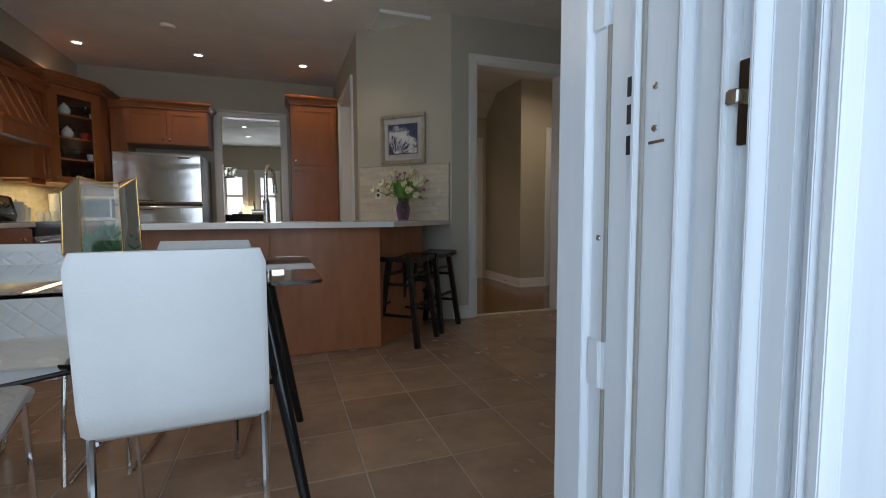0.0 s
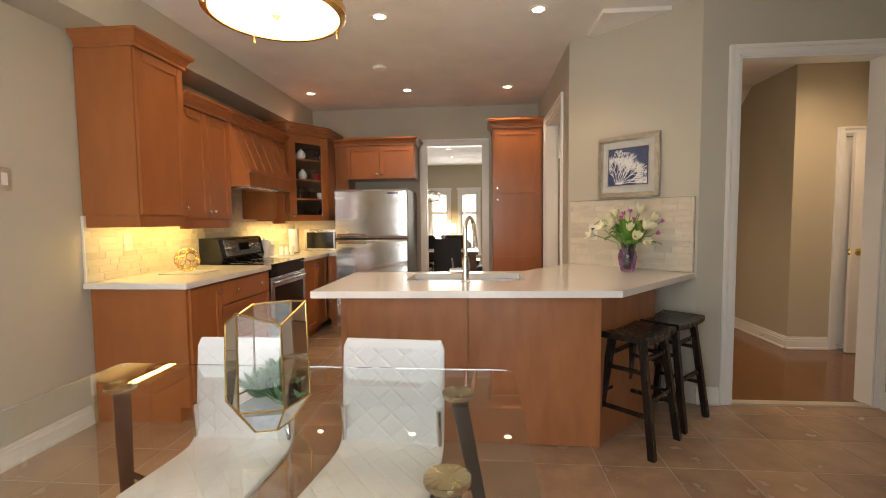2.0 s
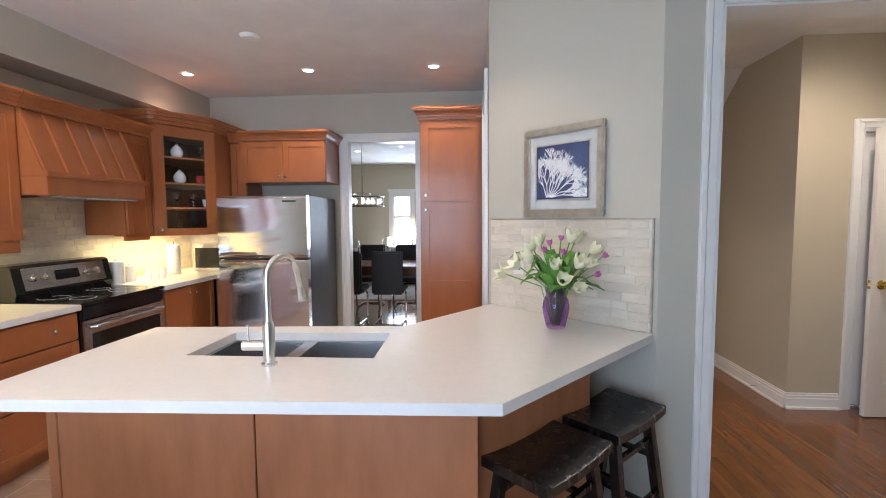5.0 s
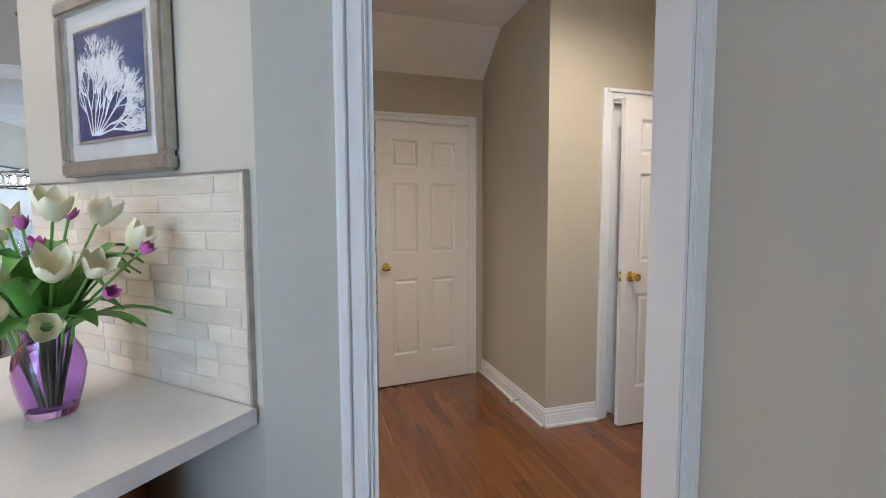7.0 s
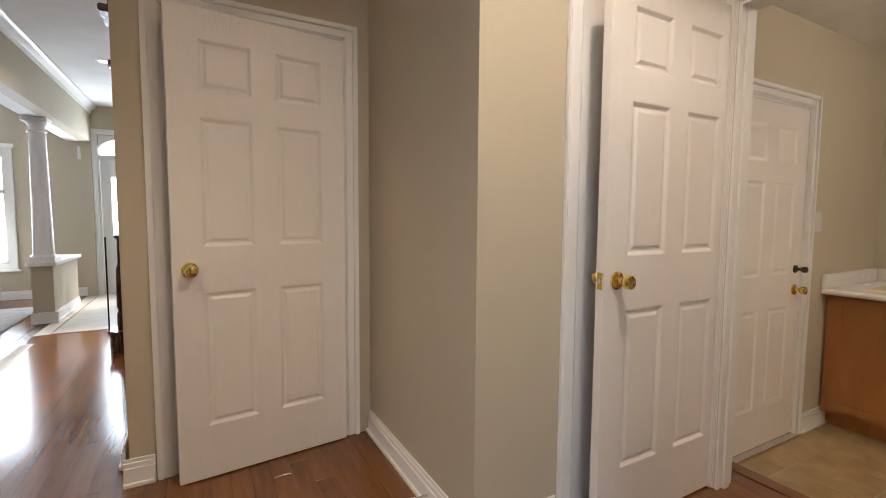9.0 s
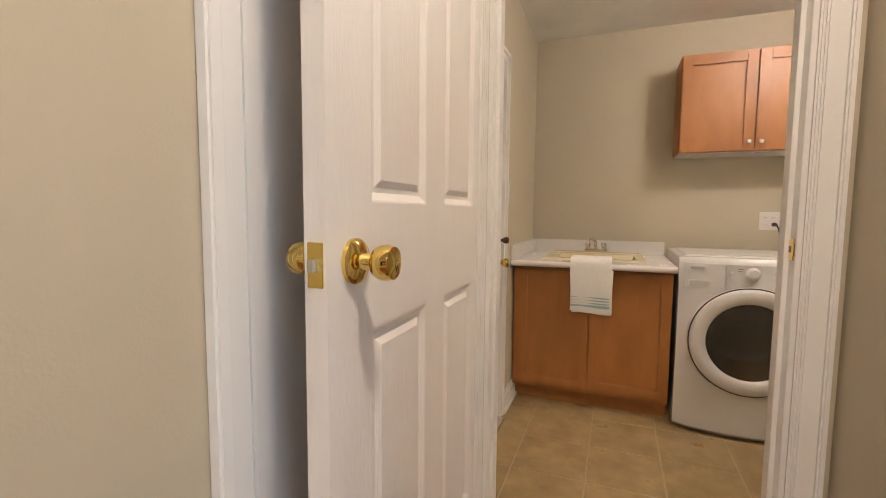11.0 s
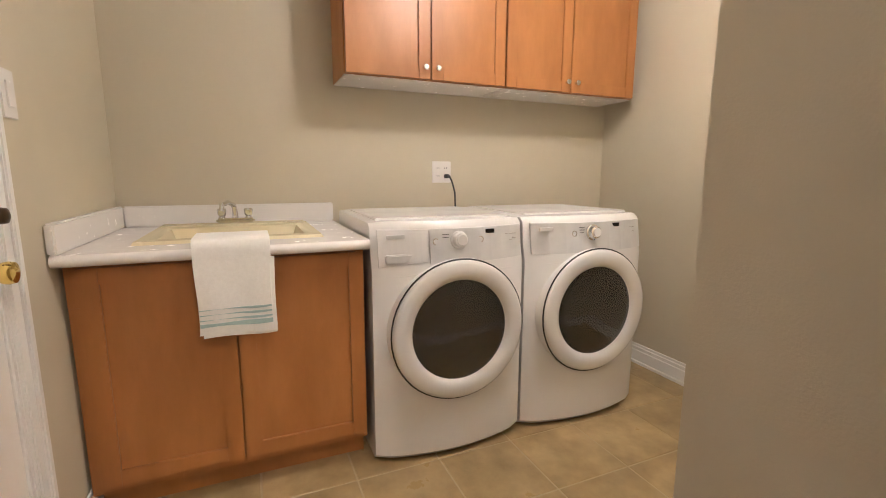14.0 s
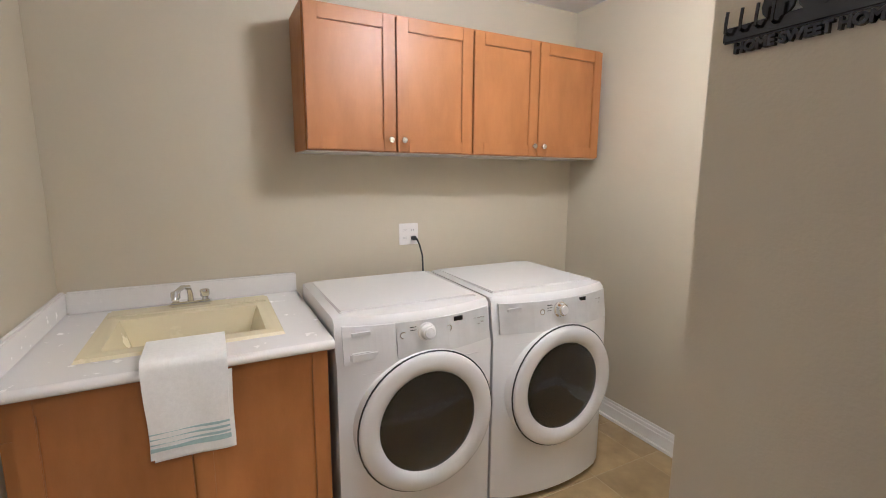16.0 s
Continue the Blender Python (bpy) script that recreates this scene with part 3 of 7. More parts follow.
part("lip", boxes((4.1465, 4.153, 4.0515, 4.0545, 0.936, 0.964), bevel=0.001), BRASS, strike)
part("bolt_hole", boxes((4.164, 4.178, 4.0535, 4.0545, 0.943, 0.957)), DARKPLASTIC, strike)


def door_stop(at, way):
    s = thing("door_stop", "small white spring door stop", "door stop", at)
    p = Vector(at)
    w = Vector(way)
    bm = bmesh.new()
    tube(bm, [p, p + w * 0.06], 0.005, 8)
    part("spring", bm, NICKEL, s, smooth=True)
    bm = bmesh.new()
    tube(bm, [p + w * 0.055, p + w * 0.07], 0.008, 10)
    part("tip", bm, TRIM, s)


door_stop((2.983, 5.23, 0.05), (-1, 0, 0.0))
door_stop((3.44, 4.892, 0.05), (0.5, -0.85, 0))

# ---- patio door frame, right of the way in ----
frame_thing = thing("door_patio", "white vinyl patio door frame with a latch", "patio door", (0.52, 0.2, 0), kind="structure")
profile = [(0.506, 0.372), (0.500, 0.366), (0.500, 0.292), (0.505, 0.288), (0.512, 0.286), (0.512, 0.252), (0.517, 0.250), (0.517, 0.246), (0.510, 0.244),
           (0.510, 0.197), (0.504, 0.194), (0.504, 0.187), (0.517, 0.184), (0.517, 0.178), (0.514, 0.175), (0.514, 0.124), (0.508, 0.119), (0.506, 0.114),
           (0.508, 0.109), (0.523, 0.104), (0.523, 0.093), (0.514, 0.090), (0.514, 0.060), (0.507, 0.056), (0.505, 0.051), (0.507, 0.046), (0.522, 0.042),
           (0.522, 0.022), (0.503, 0.018), (0.499, 0.012), (0.503, 0.004), (0.512, 0.000), (0.512, -0.027), (0.525, -0.030), (0.525, -0.037), (0.510, -0.041),
           (0.507, -0.048), (0.514, -0.052), (0.509, -0.056), (0.508, -0.066), (0.515, -0.071), (0.521, -0.077), (0.66, -0.079), (0.66, 0.07), (0.60, 0.12), (0.60, 0.372)]
bm = bmesh.new()
prism(bm, profile, 0.0, 2.36)
bmesh.ops.bevel(bm, geom=[e for e in bm.edges if abs(e.verts[0].co.z - e.verts[1].co.z) > 1], offset=0.0012, segments=2, affect='EDGES')
part("right_jamb", bm, VINYL, frame_thing, smooth=True)
part("brush_seal", boxes((0.511, 0.518, 0.1785, 0.1835, 0.02, 2.24)), MESHGREY, frame_thing, "grey brush weather seal")
part("left_jamb", boxes((-1.70, -1.56, -0.03, 0.37, 0.0, 2.36), bevel=0.006), VINYL, frame_thing)
part("head", boxes((-1.56, 0.50, -0.03, 0.37, 2.24, 2.36), bevel=0.006), VINYL, frame_thing)
part("sill", boxes((-1.56, 0.50, -0.03, 0.37, -0.02, 0.012), bevel=0.006), VINYL, frame_thing)
part("mullion", boxes((-0.72, -0.62, 0.16, 0.21, 0.012, 2.24), bevel=0.006), VINYL, frame_thing)
part("fixed_rail", boxes((-1.56, -0.72, 0.165, 0.205, 0.012, 0.10), (-1.56, -0.72, 0.165, 0.205, 2.14, 2.24), bevel=0.005), VINYL, frame_thing)
pane = part("pane", boxes((-1.56, -0.72, 0.182, 0.188, 0.10, 2.14)), GLASS, frame_thing)
pane.visible_shadow = False
for y, z in ((0.158, 1.129), (0.158, 1.071), (0.272, 0.725), (0.272, 0.70), (0.272, 1.285), (0.268, 0.914)):
    bm = bmesh.new()
    lathe(bm, [(0.001, 0), (0.0055, 0), (0.0045, 0.002), (0.001, 0.0022)], (0.514 if y < 0.2 else 0.512, y, z), 10, Matrix.Rotation(radians(-90), 4, 'Y'))
    part("screw", bm, NICKEL, frame_thing)
part("screw_plate", boxes((0.5125, 0.5145, 0.140, 0.168, 1.05, 1.054)), NICKEL, frame_thing)
for z0, z1 in ((0.665, 0.745), (1.245, 1.32)):
    part("lock_clip", boxes((0.506, 0.5145, 0.256, 0.284, z0, z1), bevel=0.0015), VINYL, frame_thing, "white lock strip clip")
part("lock_strip", boxes((0.5085, 0.5135, 0.246, 0.252, 0.02, 0.665), (0.5085, 0.5135, 0.246, 0.252, 0.745, 1.245), (0.5085, 0.5135, 0.246, 0.252, 1.32, 2.24)), MESHGREY, frame_thing)
for z in (1.04, 1.085, 1.125):
    part("slot", boxes((0.5085, 0.5115, 0.199, 0.207, z, z + 0.028)), DARKPLASTIC, frame_thing)
part("keeper", boxes((0.5165, 0.5225, 0.024, 0.040, 1.03, 1.125), bevel=0.001), BRONZE, frame_thing, "worn steel latch keeper")
part("keeper_tongue", boxes((0.503, 0.519, 0.030, 0.046, 1.075, 1.092), bevel=0.002), NICKEL, frame_thing, "worn steel latch tongue")

# ---- outside ----
bm = bmesh.new()
box(bm, -60, 60, -80, 120, -0.9, -0.40)
single("ground", bm, GRASS, "mown lawn round the house", "lawn", kind="structure")
single("patio_bed", boxes((-3.0, 3.4, -3.2, 0.05, -0.40, -0.05)), MORTAR, "concrete bed of the patio", "patio", kind="structure")

# ---- fixtures: downlights ----
pot = thing("downlight", "recessed white downlight, lit", "ceiling light", m=pose(-1.9, 5.40, KC), group="kitchen downlights")
bm = bmesh.new()
lathe(bm, [(0.040, -0.001), (0.062, -0.001), (0.060, -0.007), (0.044, -0.009), (0.040, -0.001)], n=24)
part("ring", bm, TRIM, pot, smooth=True)
bm = bmesh.new()
lathe(bm, [(0.001, -0.003), (0.040, -0.003), (0.040, -0.001), (0.001, -0.001)], n=20)
part("lens", bm, POTGLOW, pot, "glowing lens")
# The pot at (1.4, 4.6) is added out of view to brighten the hall.
for x, y, z in ((-0.79, 5.40, KC), (0.32, 5.40, KC), (-1.81, 3.58, KC), (-0.69, 3.58, KC), (0.43, 3.59, KC),
                (1.4, 6.0, HC), (1.4, 7.6, HC), (1.4, 9.4, HC), (-0.6, 9.2, 2.68), (-0.6, 10.3, 2.68), (-1.5, 9.7, 2.68), (3.0, 4.10, HC), (1.4, 4.6, HC)):
    copy_thing(pot, pose(x, y, z))
for x, y, z, e in ((-1.9, 5.4, KC, 14), (-0.79, 5.40, KC, 34), (0.32, 5.40, KC, 32), (-1.81, 3.58, KC, 20), (-0.69, 3.58, KC, 24), (0.43, 3.59, KC, 20),
                   (1.4, 6.0, HC, 16), (1.4, 8.6, HC, 16), (-0.6, 9.7, 2.68, 20), (3.0, 4.10, HC, 78), (1.4, 4.6, HC, 30)):
    lamp("downlight_beam", 'SPOT', (x, y, z - 0.02), e, WARM if y < 5.5 and x < 0.5 else SOFTWARM, radius=0.06 if x > 2 else 0.04, cone=168 if x > 2 else 118, blend=0.9 if x > 2 else 0.6)
det = thing("smoke_detector", "round white smoke detector", "smoke detector", m=pose(-0.93, 4.64, KC))
bm = bmesh.new()
lathe(bm, [(0.001, -0.03), (0.03, -0.03), (0.055, -0.024), (0.066, -0.008), (0.068, 0), (0.001, 0)], n=28)
part("cover", bm, TRIM, det, smooth=True)

# ---- pendant over the table ----
pend = thing("pendant_lamp", "drum pendant lamp with a brass ring and frosted glass, lit", "lamp", m=pose(-0.765, 2.06, 2.09))
R = 0.252
bm = bmesh.new()
lathe(bm, [(R - 0.012, -0.004), (R + 0.004, -0.004), (R + 0.014, 0.004), (R + 0.014, 0.034), (R - 0.012, 0.034), (R - 0.012, -0.004)], n=48)
part("lower_ring", bm, GOLD, pend, "satin brass ring", smooth=True)
bm = bmesh.new()
lathe(bm, [(0.001, -0.003), (0.15, -0.001), (R - 0.014, 0.0), (R - 0.013, 0.10), (0.001, 0.10)], n=48)
part("diffuser", bm, BULB, pend, "frosted white glass diffuser", smooth=True)
bm = bmesh.new()
lathe(bm, [(R - 0.012, 0.10), (R + 0.006, 0.10), (R + 0.006, 0.12), (R - 0.012, 0.12), (R - 0.012, 0.10)], n=48)
part("upper_ring", bm, GOLD, pend, smooth=True)
bm = bmesh.new()
lathe(bm, [(0.001, -0.022), (0.006, -0.020), (0.010, -0.012), (0.016, -0.004), (0.001, -0.002)], n=14)
part("finial", bm, GOLD, pend, smooth=True)
for k in range(4):
    a = radians(45 + 90 * k)
    bm = bmesh.new()
    tube(bm, [((R + 0.008) * math.cos(a), (R + 0.008) * math.sin(a), -0.026), ((R + 0.008) * math.cos(a), (R + 0.008) * math.sin(a), 0.13)], 0.005)
    part("post", bm, GOLD, pend)
    bm = bmesh.new()
    tube(bm, [(R * math.cos(a), R * math.sin(a), 0.12), (0, 0, 0.38)], 0.004)
    part("arm", bm, GOLD, pend)
bm = bmesh.new()
tube(bm, [(0, 0, 0.38), (0, 0, 0.65)], 0.006)
part("stem", bm, GOLD, pend)
bm = bmesh.new()
lathe(bm, [(0.001, 0.66), (0.065, 0.66), (0.065, 0.645), (0.03, 0.63), (0.001, 0.63)], n=24)
part("canopy", bm, GOLD, pend, smooth=True)
lamp("pendant_light", 'POINT', (-0.765, 2.06, 2.02), 9, WARM, radius=0.2)
# Fill light added over the pendant only to brighten the kitchen ceiling.
lamp("ceiling_fill", 'POINT', (-0.765, 2.06, 2.33), 9, SOFTWARM, radius=0.08)

# ---- kitchen cabinets ----
def shaker(parent, name, wood, face, plane, u0, u1, v0, v1, rail=0.058, t=0.02):
    """A frame-and-panel front: the panel is the part, its stiles and rails are sub-parts."""
    def bit(*a, bevel=0.002):
        return fbox(bmesh.new(), face, plane, *a, bevel)
    d = part(name, bit(u0 + 0.003, u1 - 0.003, v0 + 0.003, v1 - 0.003, 0.0, t * 0.45, bevel=0.0), wood, parent)
    part("stile", bit(u0, u0 + rail, v0, v1, 0.0005, t), wood, d)
    part("stile", bit(u1 - rail, u1, v0, v1, 0.0005, t), wood, d)
    part("rail", bit(u0 + rail, u1 - rail, v0, v0 + rail, 0.0005, t - 0.0006), wood, d)
    part("rail", bit(u0 + rail, u1 - rail, v1 - rail, v1, 0.0005, t - 0.0006), wood, d)
    return d


def cab_knob(parent, face, plane, u, v, metal=NICKEL):
    turn = {"-y": Matrix.Rotation(radians(90), 4, 'X'), "+x": Matrix.Rotation(radians(90), 4, 'Y'), "-x": Matrix.Rotation(radians(-90), 4, 'Y')}[face]
    at = {"-y": (u, plane, v), "+x": (plane, u, v), "-x": (plane, u, v)}[face]
    bm = bmesh.new()
    lathe(bm, [(0.001, 0), (0.007, 0), (0.005, 0.012), (0.013, 0.018), (0.0145, 0.024), (0.010, 0.029), (0.001, 0.030)], at, 14, turn)
    part("knob", bm, metal, parent, "satin nickel knob", smooth=True)


def crown(bm, face, plane, u0, u1, v, back, side0=True, side1=True, h=0.10):
    """Mitred cove crown round the top of a cabinet."""
    loops = []
    for d, a in ((0.0, 0.0), (0.012, 0.0), (0.013, 0.22), (0.018, 0.26), (0.020, 0.34), (0.026, 0.48), (0.036, 0.62), (0.050, 0.72), (0.052, 0.80), (0.058, 0.83), (0.058, 1.0)):
        ring = [(u0 - d * side0, -back), (u1 + d * side1, -back), (u1 + d * side1, d), (u0 - d * side0, d)]
        z = v + a * h
        loops.append([{"-y": (u, plane - w, z), "+x": (plane + w, u, z), "-x": (plane - w, u, z)}[face] for u, w in ring])
    rings(bm, loops)


def upper(name, label, u0, u1, v0, v1, face, plane, depth, doors, wood=CHERRY, knob_low=True, top=None, light_rail=0.0, sides=(True, True), group="", pair=True):
    base = {"-y": ((u0 + u1) / 2, plane + depth / 2, v0), "+x": (plane - depth / 2, (u0 + u1) / 2, v0), "-x": (plane + depth / 2, (u0 + u1) / 2, v0)}[face]
    c = thing(name, label, "cabinet", base, group=group)
    bm = bmesh.new()
    fbox(bm, face, plane, u0, u1, v0, v1, -depth, 0, 0.002)
    part("body", bm, wood, c)
    n = len(doors)
    for i, (a, b) in enumerate(doors):
        d = shaker(c, "door", wood, face, plane, a + 0.002, b - 0.002, v0 + 0.003, v1 - 0.012)
        right = (i % 2 == 0) if pair else (i % 2 == 1)
        ku = b - 0.03 if right else a + 0.03
        cab_knob(d, face, plane + {"-y": -0.02, "+x": 0.02, "-x": -0.02}[face], ku, v0 + 0.055 if knob_low else v1 - 0.06)
    if top:
        bm = bmesh.new()
        crown(bm, face, plane + {"-y": -0.02, "+x": 0.02, "-x": -0.02}[face], u0, u1, v1 - 0.005, depth, *sides, h=top)
        part("crown", bm, wood, c)
    if light_rail:
        bm = bmesh.new()
        fbox(bm, face, plane, u0 + 0.01, u1 - 0.005, v0 - light_rail, v0, -0.03, -0.005, 0.003)
        if sides[0]:
            fbox(bm, face, plane, u0 + 0.01, u0 + 0.03, v0 - light_rail, v0, -depth + 0.01, -0.03, 0.003)
        part("light_rail", bm, wood, c)
    return c


upper("wall_cabinet", "tall cherry-stained wall cabinet with one shaker door and crown", 2.95, 3.40, 1.34, 2.37, "+x", -2.09, 0.38, [(2.955, 3.395)], top=0.095, light_rail=0.075, sides=(True, True))
upper("wall_cabinet", "cherry-stained wall cabinet with two shaker doors", 3.402, 4.03, 1.32, 2.14, "+x", -2.125, 0.345, [(3.405, 3.715), (3.715, 4.025)], top=0.10, light_rail=0.075, sides=(False, False))
upper("wall_cabinet", "narrow cherry-stained wall cabinet beside the hood", 4.86, 5.14, 1.32, 2.14, "+x", -2.125, 0.345, [(4.864, 5.136)], top=0.10, light_rail=0.05, sides=(False, False))

# The hood: a sloped, battened wooden mantle.
hood = thing("range_hood", "cherry-stained wooden range hood with battened sloping front", "range hood", (-2.25, 4.45, 1.58))
bm = bmesh.new()
rings(bm, [[(-2.47, y, 1.74), (-1.96, y, 1.74), (-2.12, y, 2.14), (-2.47, y, 2.14)] for y in (4.034, 4.856)])
part("mantle", bm, CHERRY, hood)
for k in range(6):
    y = 4.05 + 0.79 * k / 5
    bm = bmesh.new()
    rings(bm, [[(-1.958, y - 0.012, 1.745), (-1.945, y - 0.010, 1.745), (-1.945, y + 0.010, 1.745), (-1.958, y + 0.012, 1.745)],
               [(-2.118, y - 0.012, 2.138), (-2.105, y - 0.010, 2.138), (-2.105, y + 0.010, 2.138), (-2.118, y + 0.012, 2.138)]])
    part("batten", bm, CHERRY, hood)
part("apron", boxes((-2.47, -1.94, 4.034, 4.856, 1.60, 1.72), (-2.47, -1.925, 4.030, 4.860, 1.715, 1.745), bevel=0.004), CHERRY, hood)
part("insert", boxes((-2.45, -1.97, 4.08, 4.81, 1.585, 1.602), bevel=0.003), STEEL, hood, "steel hood insert")
bm = bmesh.new()
crown(bm, "+x", -2.105, 4.034, 4.856, 2.135, 0.28, False, False, h=0.10)
part("crown", bm, CHERRY, hood)

# Diagonal corner cabinet with a glass door.
cor = thing("corner_cabinet", "cherry-stained corner cabinet with a glazed door and china inside", "cabinet", (-2.1, 5.7, 1.30))
p0, p1 = Vector((-2.10, 5.145, 0)), Vector((-1.80, 5.60, 0))
way = (p1 - p0).normalized()
outw = Vector((way.y, -way.x, 0))
wide = (p1 - p0).length


def diag(bm, u0, u1, v0, v1, w0, w1, bevel=0.002):
    """A box on the diagonal front: u along it, w outward."""
    start = len(bm.verts)
    box(bm, u0, u1, w0, w1, v0, v1, bevel, 1)
    bm.verts.ensure_lookup_table()
    for v in bm.verts[start:]:
        v.co = p0 + way * v.co.x + outw * v.co.y + Vector((0, 0, v.co.z))
    return bm


bm = bmesh.new()
prism(bm, [(-2.475, 5.145), (-2.10, 5.145), (-2.085, 5.16), (-2.46, 5.16)], 1.30, 2.27)
prism(bm, [(-1.815, 5.60), (-1.80, 5.60), (-1.80, 6.195), (-1.815, 6.195)], 1.30, 2.27)
prism(bm, [(-2.47, 5.16), (-2.085, 5.16), (-1.815, 5.60), (-1.815, 6.19), (-2.47, 6.19)], 1.30, 1.32)
prism(bm, [(-2.47, 5.16), (-2.085, 5.16), (-1.815, 5.60), (-1.815, 6.19), (-2.47, 6.19)], 2.25, 2.27)
part("body", bm, CHERRY, cor)
bm = bmesh.new()
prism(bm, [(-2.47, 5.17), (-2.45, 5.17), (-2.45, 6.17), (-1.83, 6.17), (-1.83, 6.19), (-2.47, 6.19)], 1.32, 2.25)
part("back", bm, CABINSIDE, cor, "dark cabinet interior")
for z in (1.54, 1.76, 1.99):
    bm = bmesh.new()
    prism(bm, [(-2.45, 5.18), (-2.10, 5.18), (-1.83, 5.62), (-1.83, 6.17), (-2.45, 6.17)], z, z + 0.016)
    part("shelf", bm, CHERRY, cor)
bm = bmesh.new()
diag(bm, 0.005, 0.10, 1.30, 2.26, 0, 0.02)
diag(bm, wide - 0.10, wide - 0.005, 1.30, 2.26, 0, 0.02)
diag(bm, 0.10, wide - 0.10, 1.30, 1.365, 0, 0.0195)
diag(bm, 0.10, wide - 0.10, 2.17, 2.26, 0, 0.0195)
cdoor = part("door", bm, CHERRY, cor)
bm = bmesh.new()
diag(bm, 0.10, wide - 0.10, 1.365, 2.17, 0.006, 0.010, 0)
pn = part("pane", bm, GLASS, cdoor)
pn.visible_shadow = False
bm = bmesh.new()
for d, a, b in ((0.012, 0.0, 0.03), (0.03, 0.03, 0.06), (0.05, 0.06, 0.085), (0.065, 0.085, 0.105)):
    e = d + 0.02
    prism(bm, [(-2.475, 5.145 - d), (-2.10 + d * 0.5, 5.145 - d), (-2.10 + e, 5.145 - d * 0.4), (-1.80 + d, 5.60 - e), (-1.80 + d, 6.195), (-2.475, 6.195)], 2.27 + a, 2.27 + b, 0.002)
part("crown", bm, CHERRY, cor)
bm = bmesh.new()
lathe(bm, [(0.001, 0), (0.007, 0), (0.005, 0.012), (0.013, 0.018), (0.0145, 0.024), (0.010, 0.029), (0.001, 0.030)],
      p0 + way * 0.05 + outw * 0.02 + Vector((0, 0, 1.36)), 14, outw.to_track_quat('Z', 'Y').to_matrix().to_4x4())
part("knob", bm, NICKEL, cdoor, "satin nickel knob", smooth=True)


def vessel(name, label, category, at, profile, mat):
    bm = bmesh.new()
    lathe(bm, profile, at, 18)
    return single(name, bm, mat, label, category, smooth=True)


POTP = [(0.001, 0), (0.03, 0), (0.05, 0.03), (0.052, 0.06), (0.035, 0.09), (0.03, 0.1), (0.012, 0.108), (0.014, 0.122), (0.001, 0.126)]
CUPP = [(0.001, 0), (0.025, 0), (0.036, 0.05), (0.038, 0.075), (0.034, 0.075), (0.022, 0.006), (0.001, 0.006)]
GOBP = [(0.001, 0), (0.028, 0.0), (0.005, 0.006), (0.005, 0.05), (0.028, 0.07), (0.033, 0.12), (0.03, 0.12), (0.024, 0.074), (0.001, 0.06)]
BOTP = [(0.001, 0), (0.03, 0), (0.03, 0.09), (0.01, 0.12), (0.010, 0.15), (0.001, 0.15)]
for x, y, z, kind in ((-2.05, 5.42, 2.006, 0), (-1.93, 5.60, 2.006, 2), (-2.12, 5.50, 2.006, 1), (-1.90, 5.72, 2.006, 1), (-2.04, 5.43, 1.776, 0), (-1.94, 5.58, 1.776, 1),
                      (-1.90, 5.66, 1.776, 1), (-2.10, 5.52, 1.776, 1), (-2.06, 5.40, 1.556, 2), (-1.98, 5.52, 1.556, 2), (-1.91, 5.62, 1.556, 1), (-2.05, 5.42, 1.32, 3), (-1.97, 5.55, 1.32, 2), (-1.90, 5.64, 1.32, 3)):
    if kind == 0:
        vessel("teapot", "white china teapot on a cabinet shelf", "teapot", (x, y, z), POTP, CHINA)
    elif kind == 1:
        vessel("cup", "white and red china cup on a cabinet shelf", "cup", (x, y, z), CUPP, CHINA if (x + z) * 100 % 2 < 1 else RED)
    elif kind == 2:
        vessel("goblet", "small clear glass goblet in the cabinet", "glass", (x, y, z), GOBP, GLASS)
    else:
        vessel("bottle", "small glass bottle in the cabinet", "bottle", (x, y, z), BOTP, PURPLEGLASS)

upper("wall_cabinet", "narrow cherry-stained filler cabinet beside the corner cabinet", -1.795, -1.63, 1.32, 2.21, "-y", 5.88, 0.31, [(-1.79, -1.632)], top=0.09, sides=(False, False))
upper("fridge_cabinet", "cherry-stained cabinet with two doors above the fridge", -1.628, -0.775, 1.80, 2.21, "-y", 5.78, 0.41, [(-1.622, -1.205), (-1.205, -0.78)], top=0.09, sides=(False, True))

pan = thing("pantry_cabinet", "tall cherry-stained pantry cabinet with shaker doors and crown", "cabinet", (0.44, 5.9, 0))
part("body", boxes((0.165, 0.735, 5.62, 6.19, 0.10, 2.34), bevel=0.002), CHERRY, pan)
part("toe_kick", boxes((0.175, 0.73, 5.68, 6.18, 0.0, 0.10)), CHERRY, pan)
d = shaker(pan, "upper_door", CHERRY, "-y", 5.62, 0.19, 0.705, 1.595, 2.32)
cab_knob(d, "-y", 5.60, 0.22, 1.65)
d = shaker(pan, "lower_door", CHERRY, "-y", 5.62, 0.19, 0.705, 0.12, 1.575)
part("rail", fbox(bmesh.new(), "-y", 5.62, 0.228, 0.647, 0.80, 0.86, 0.0005, 0.0194, 0.002), CHERRY, d)
cab_knob(d, "-y", 5.60, 0.22, 1.52)
bm = bmesh.new()
crown(bm, "-y", 5.60, 0.165, 0.735, 2.335, 0.5, True, False, h=0.11)
part("crown", bm, CHERRY, pan)

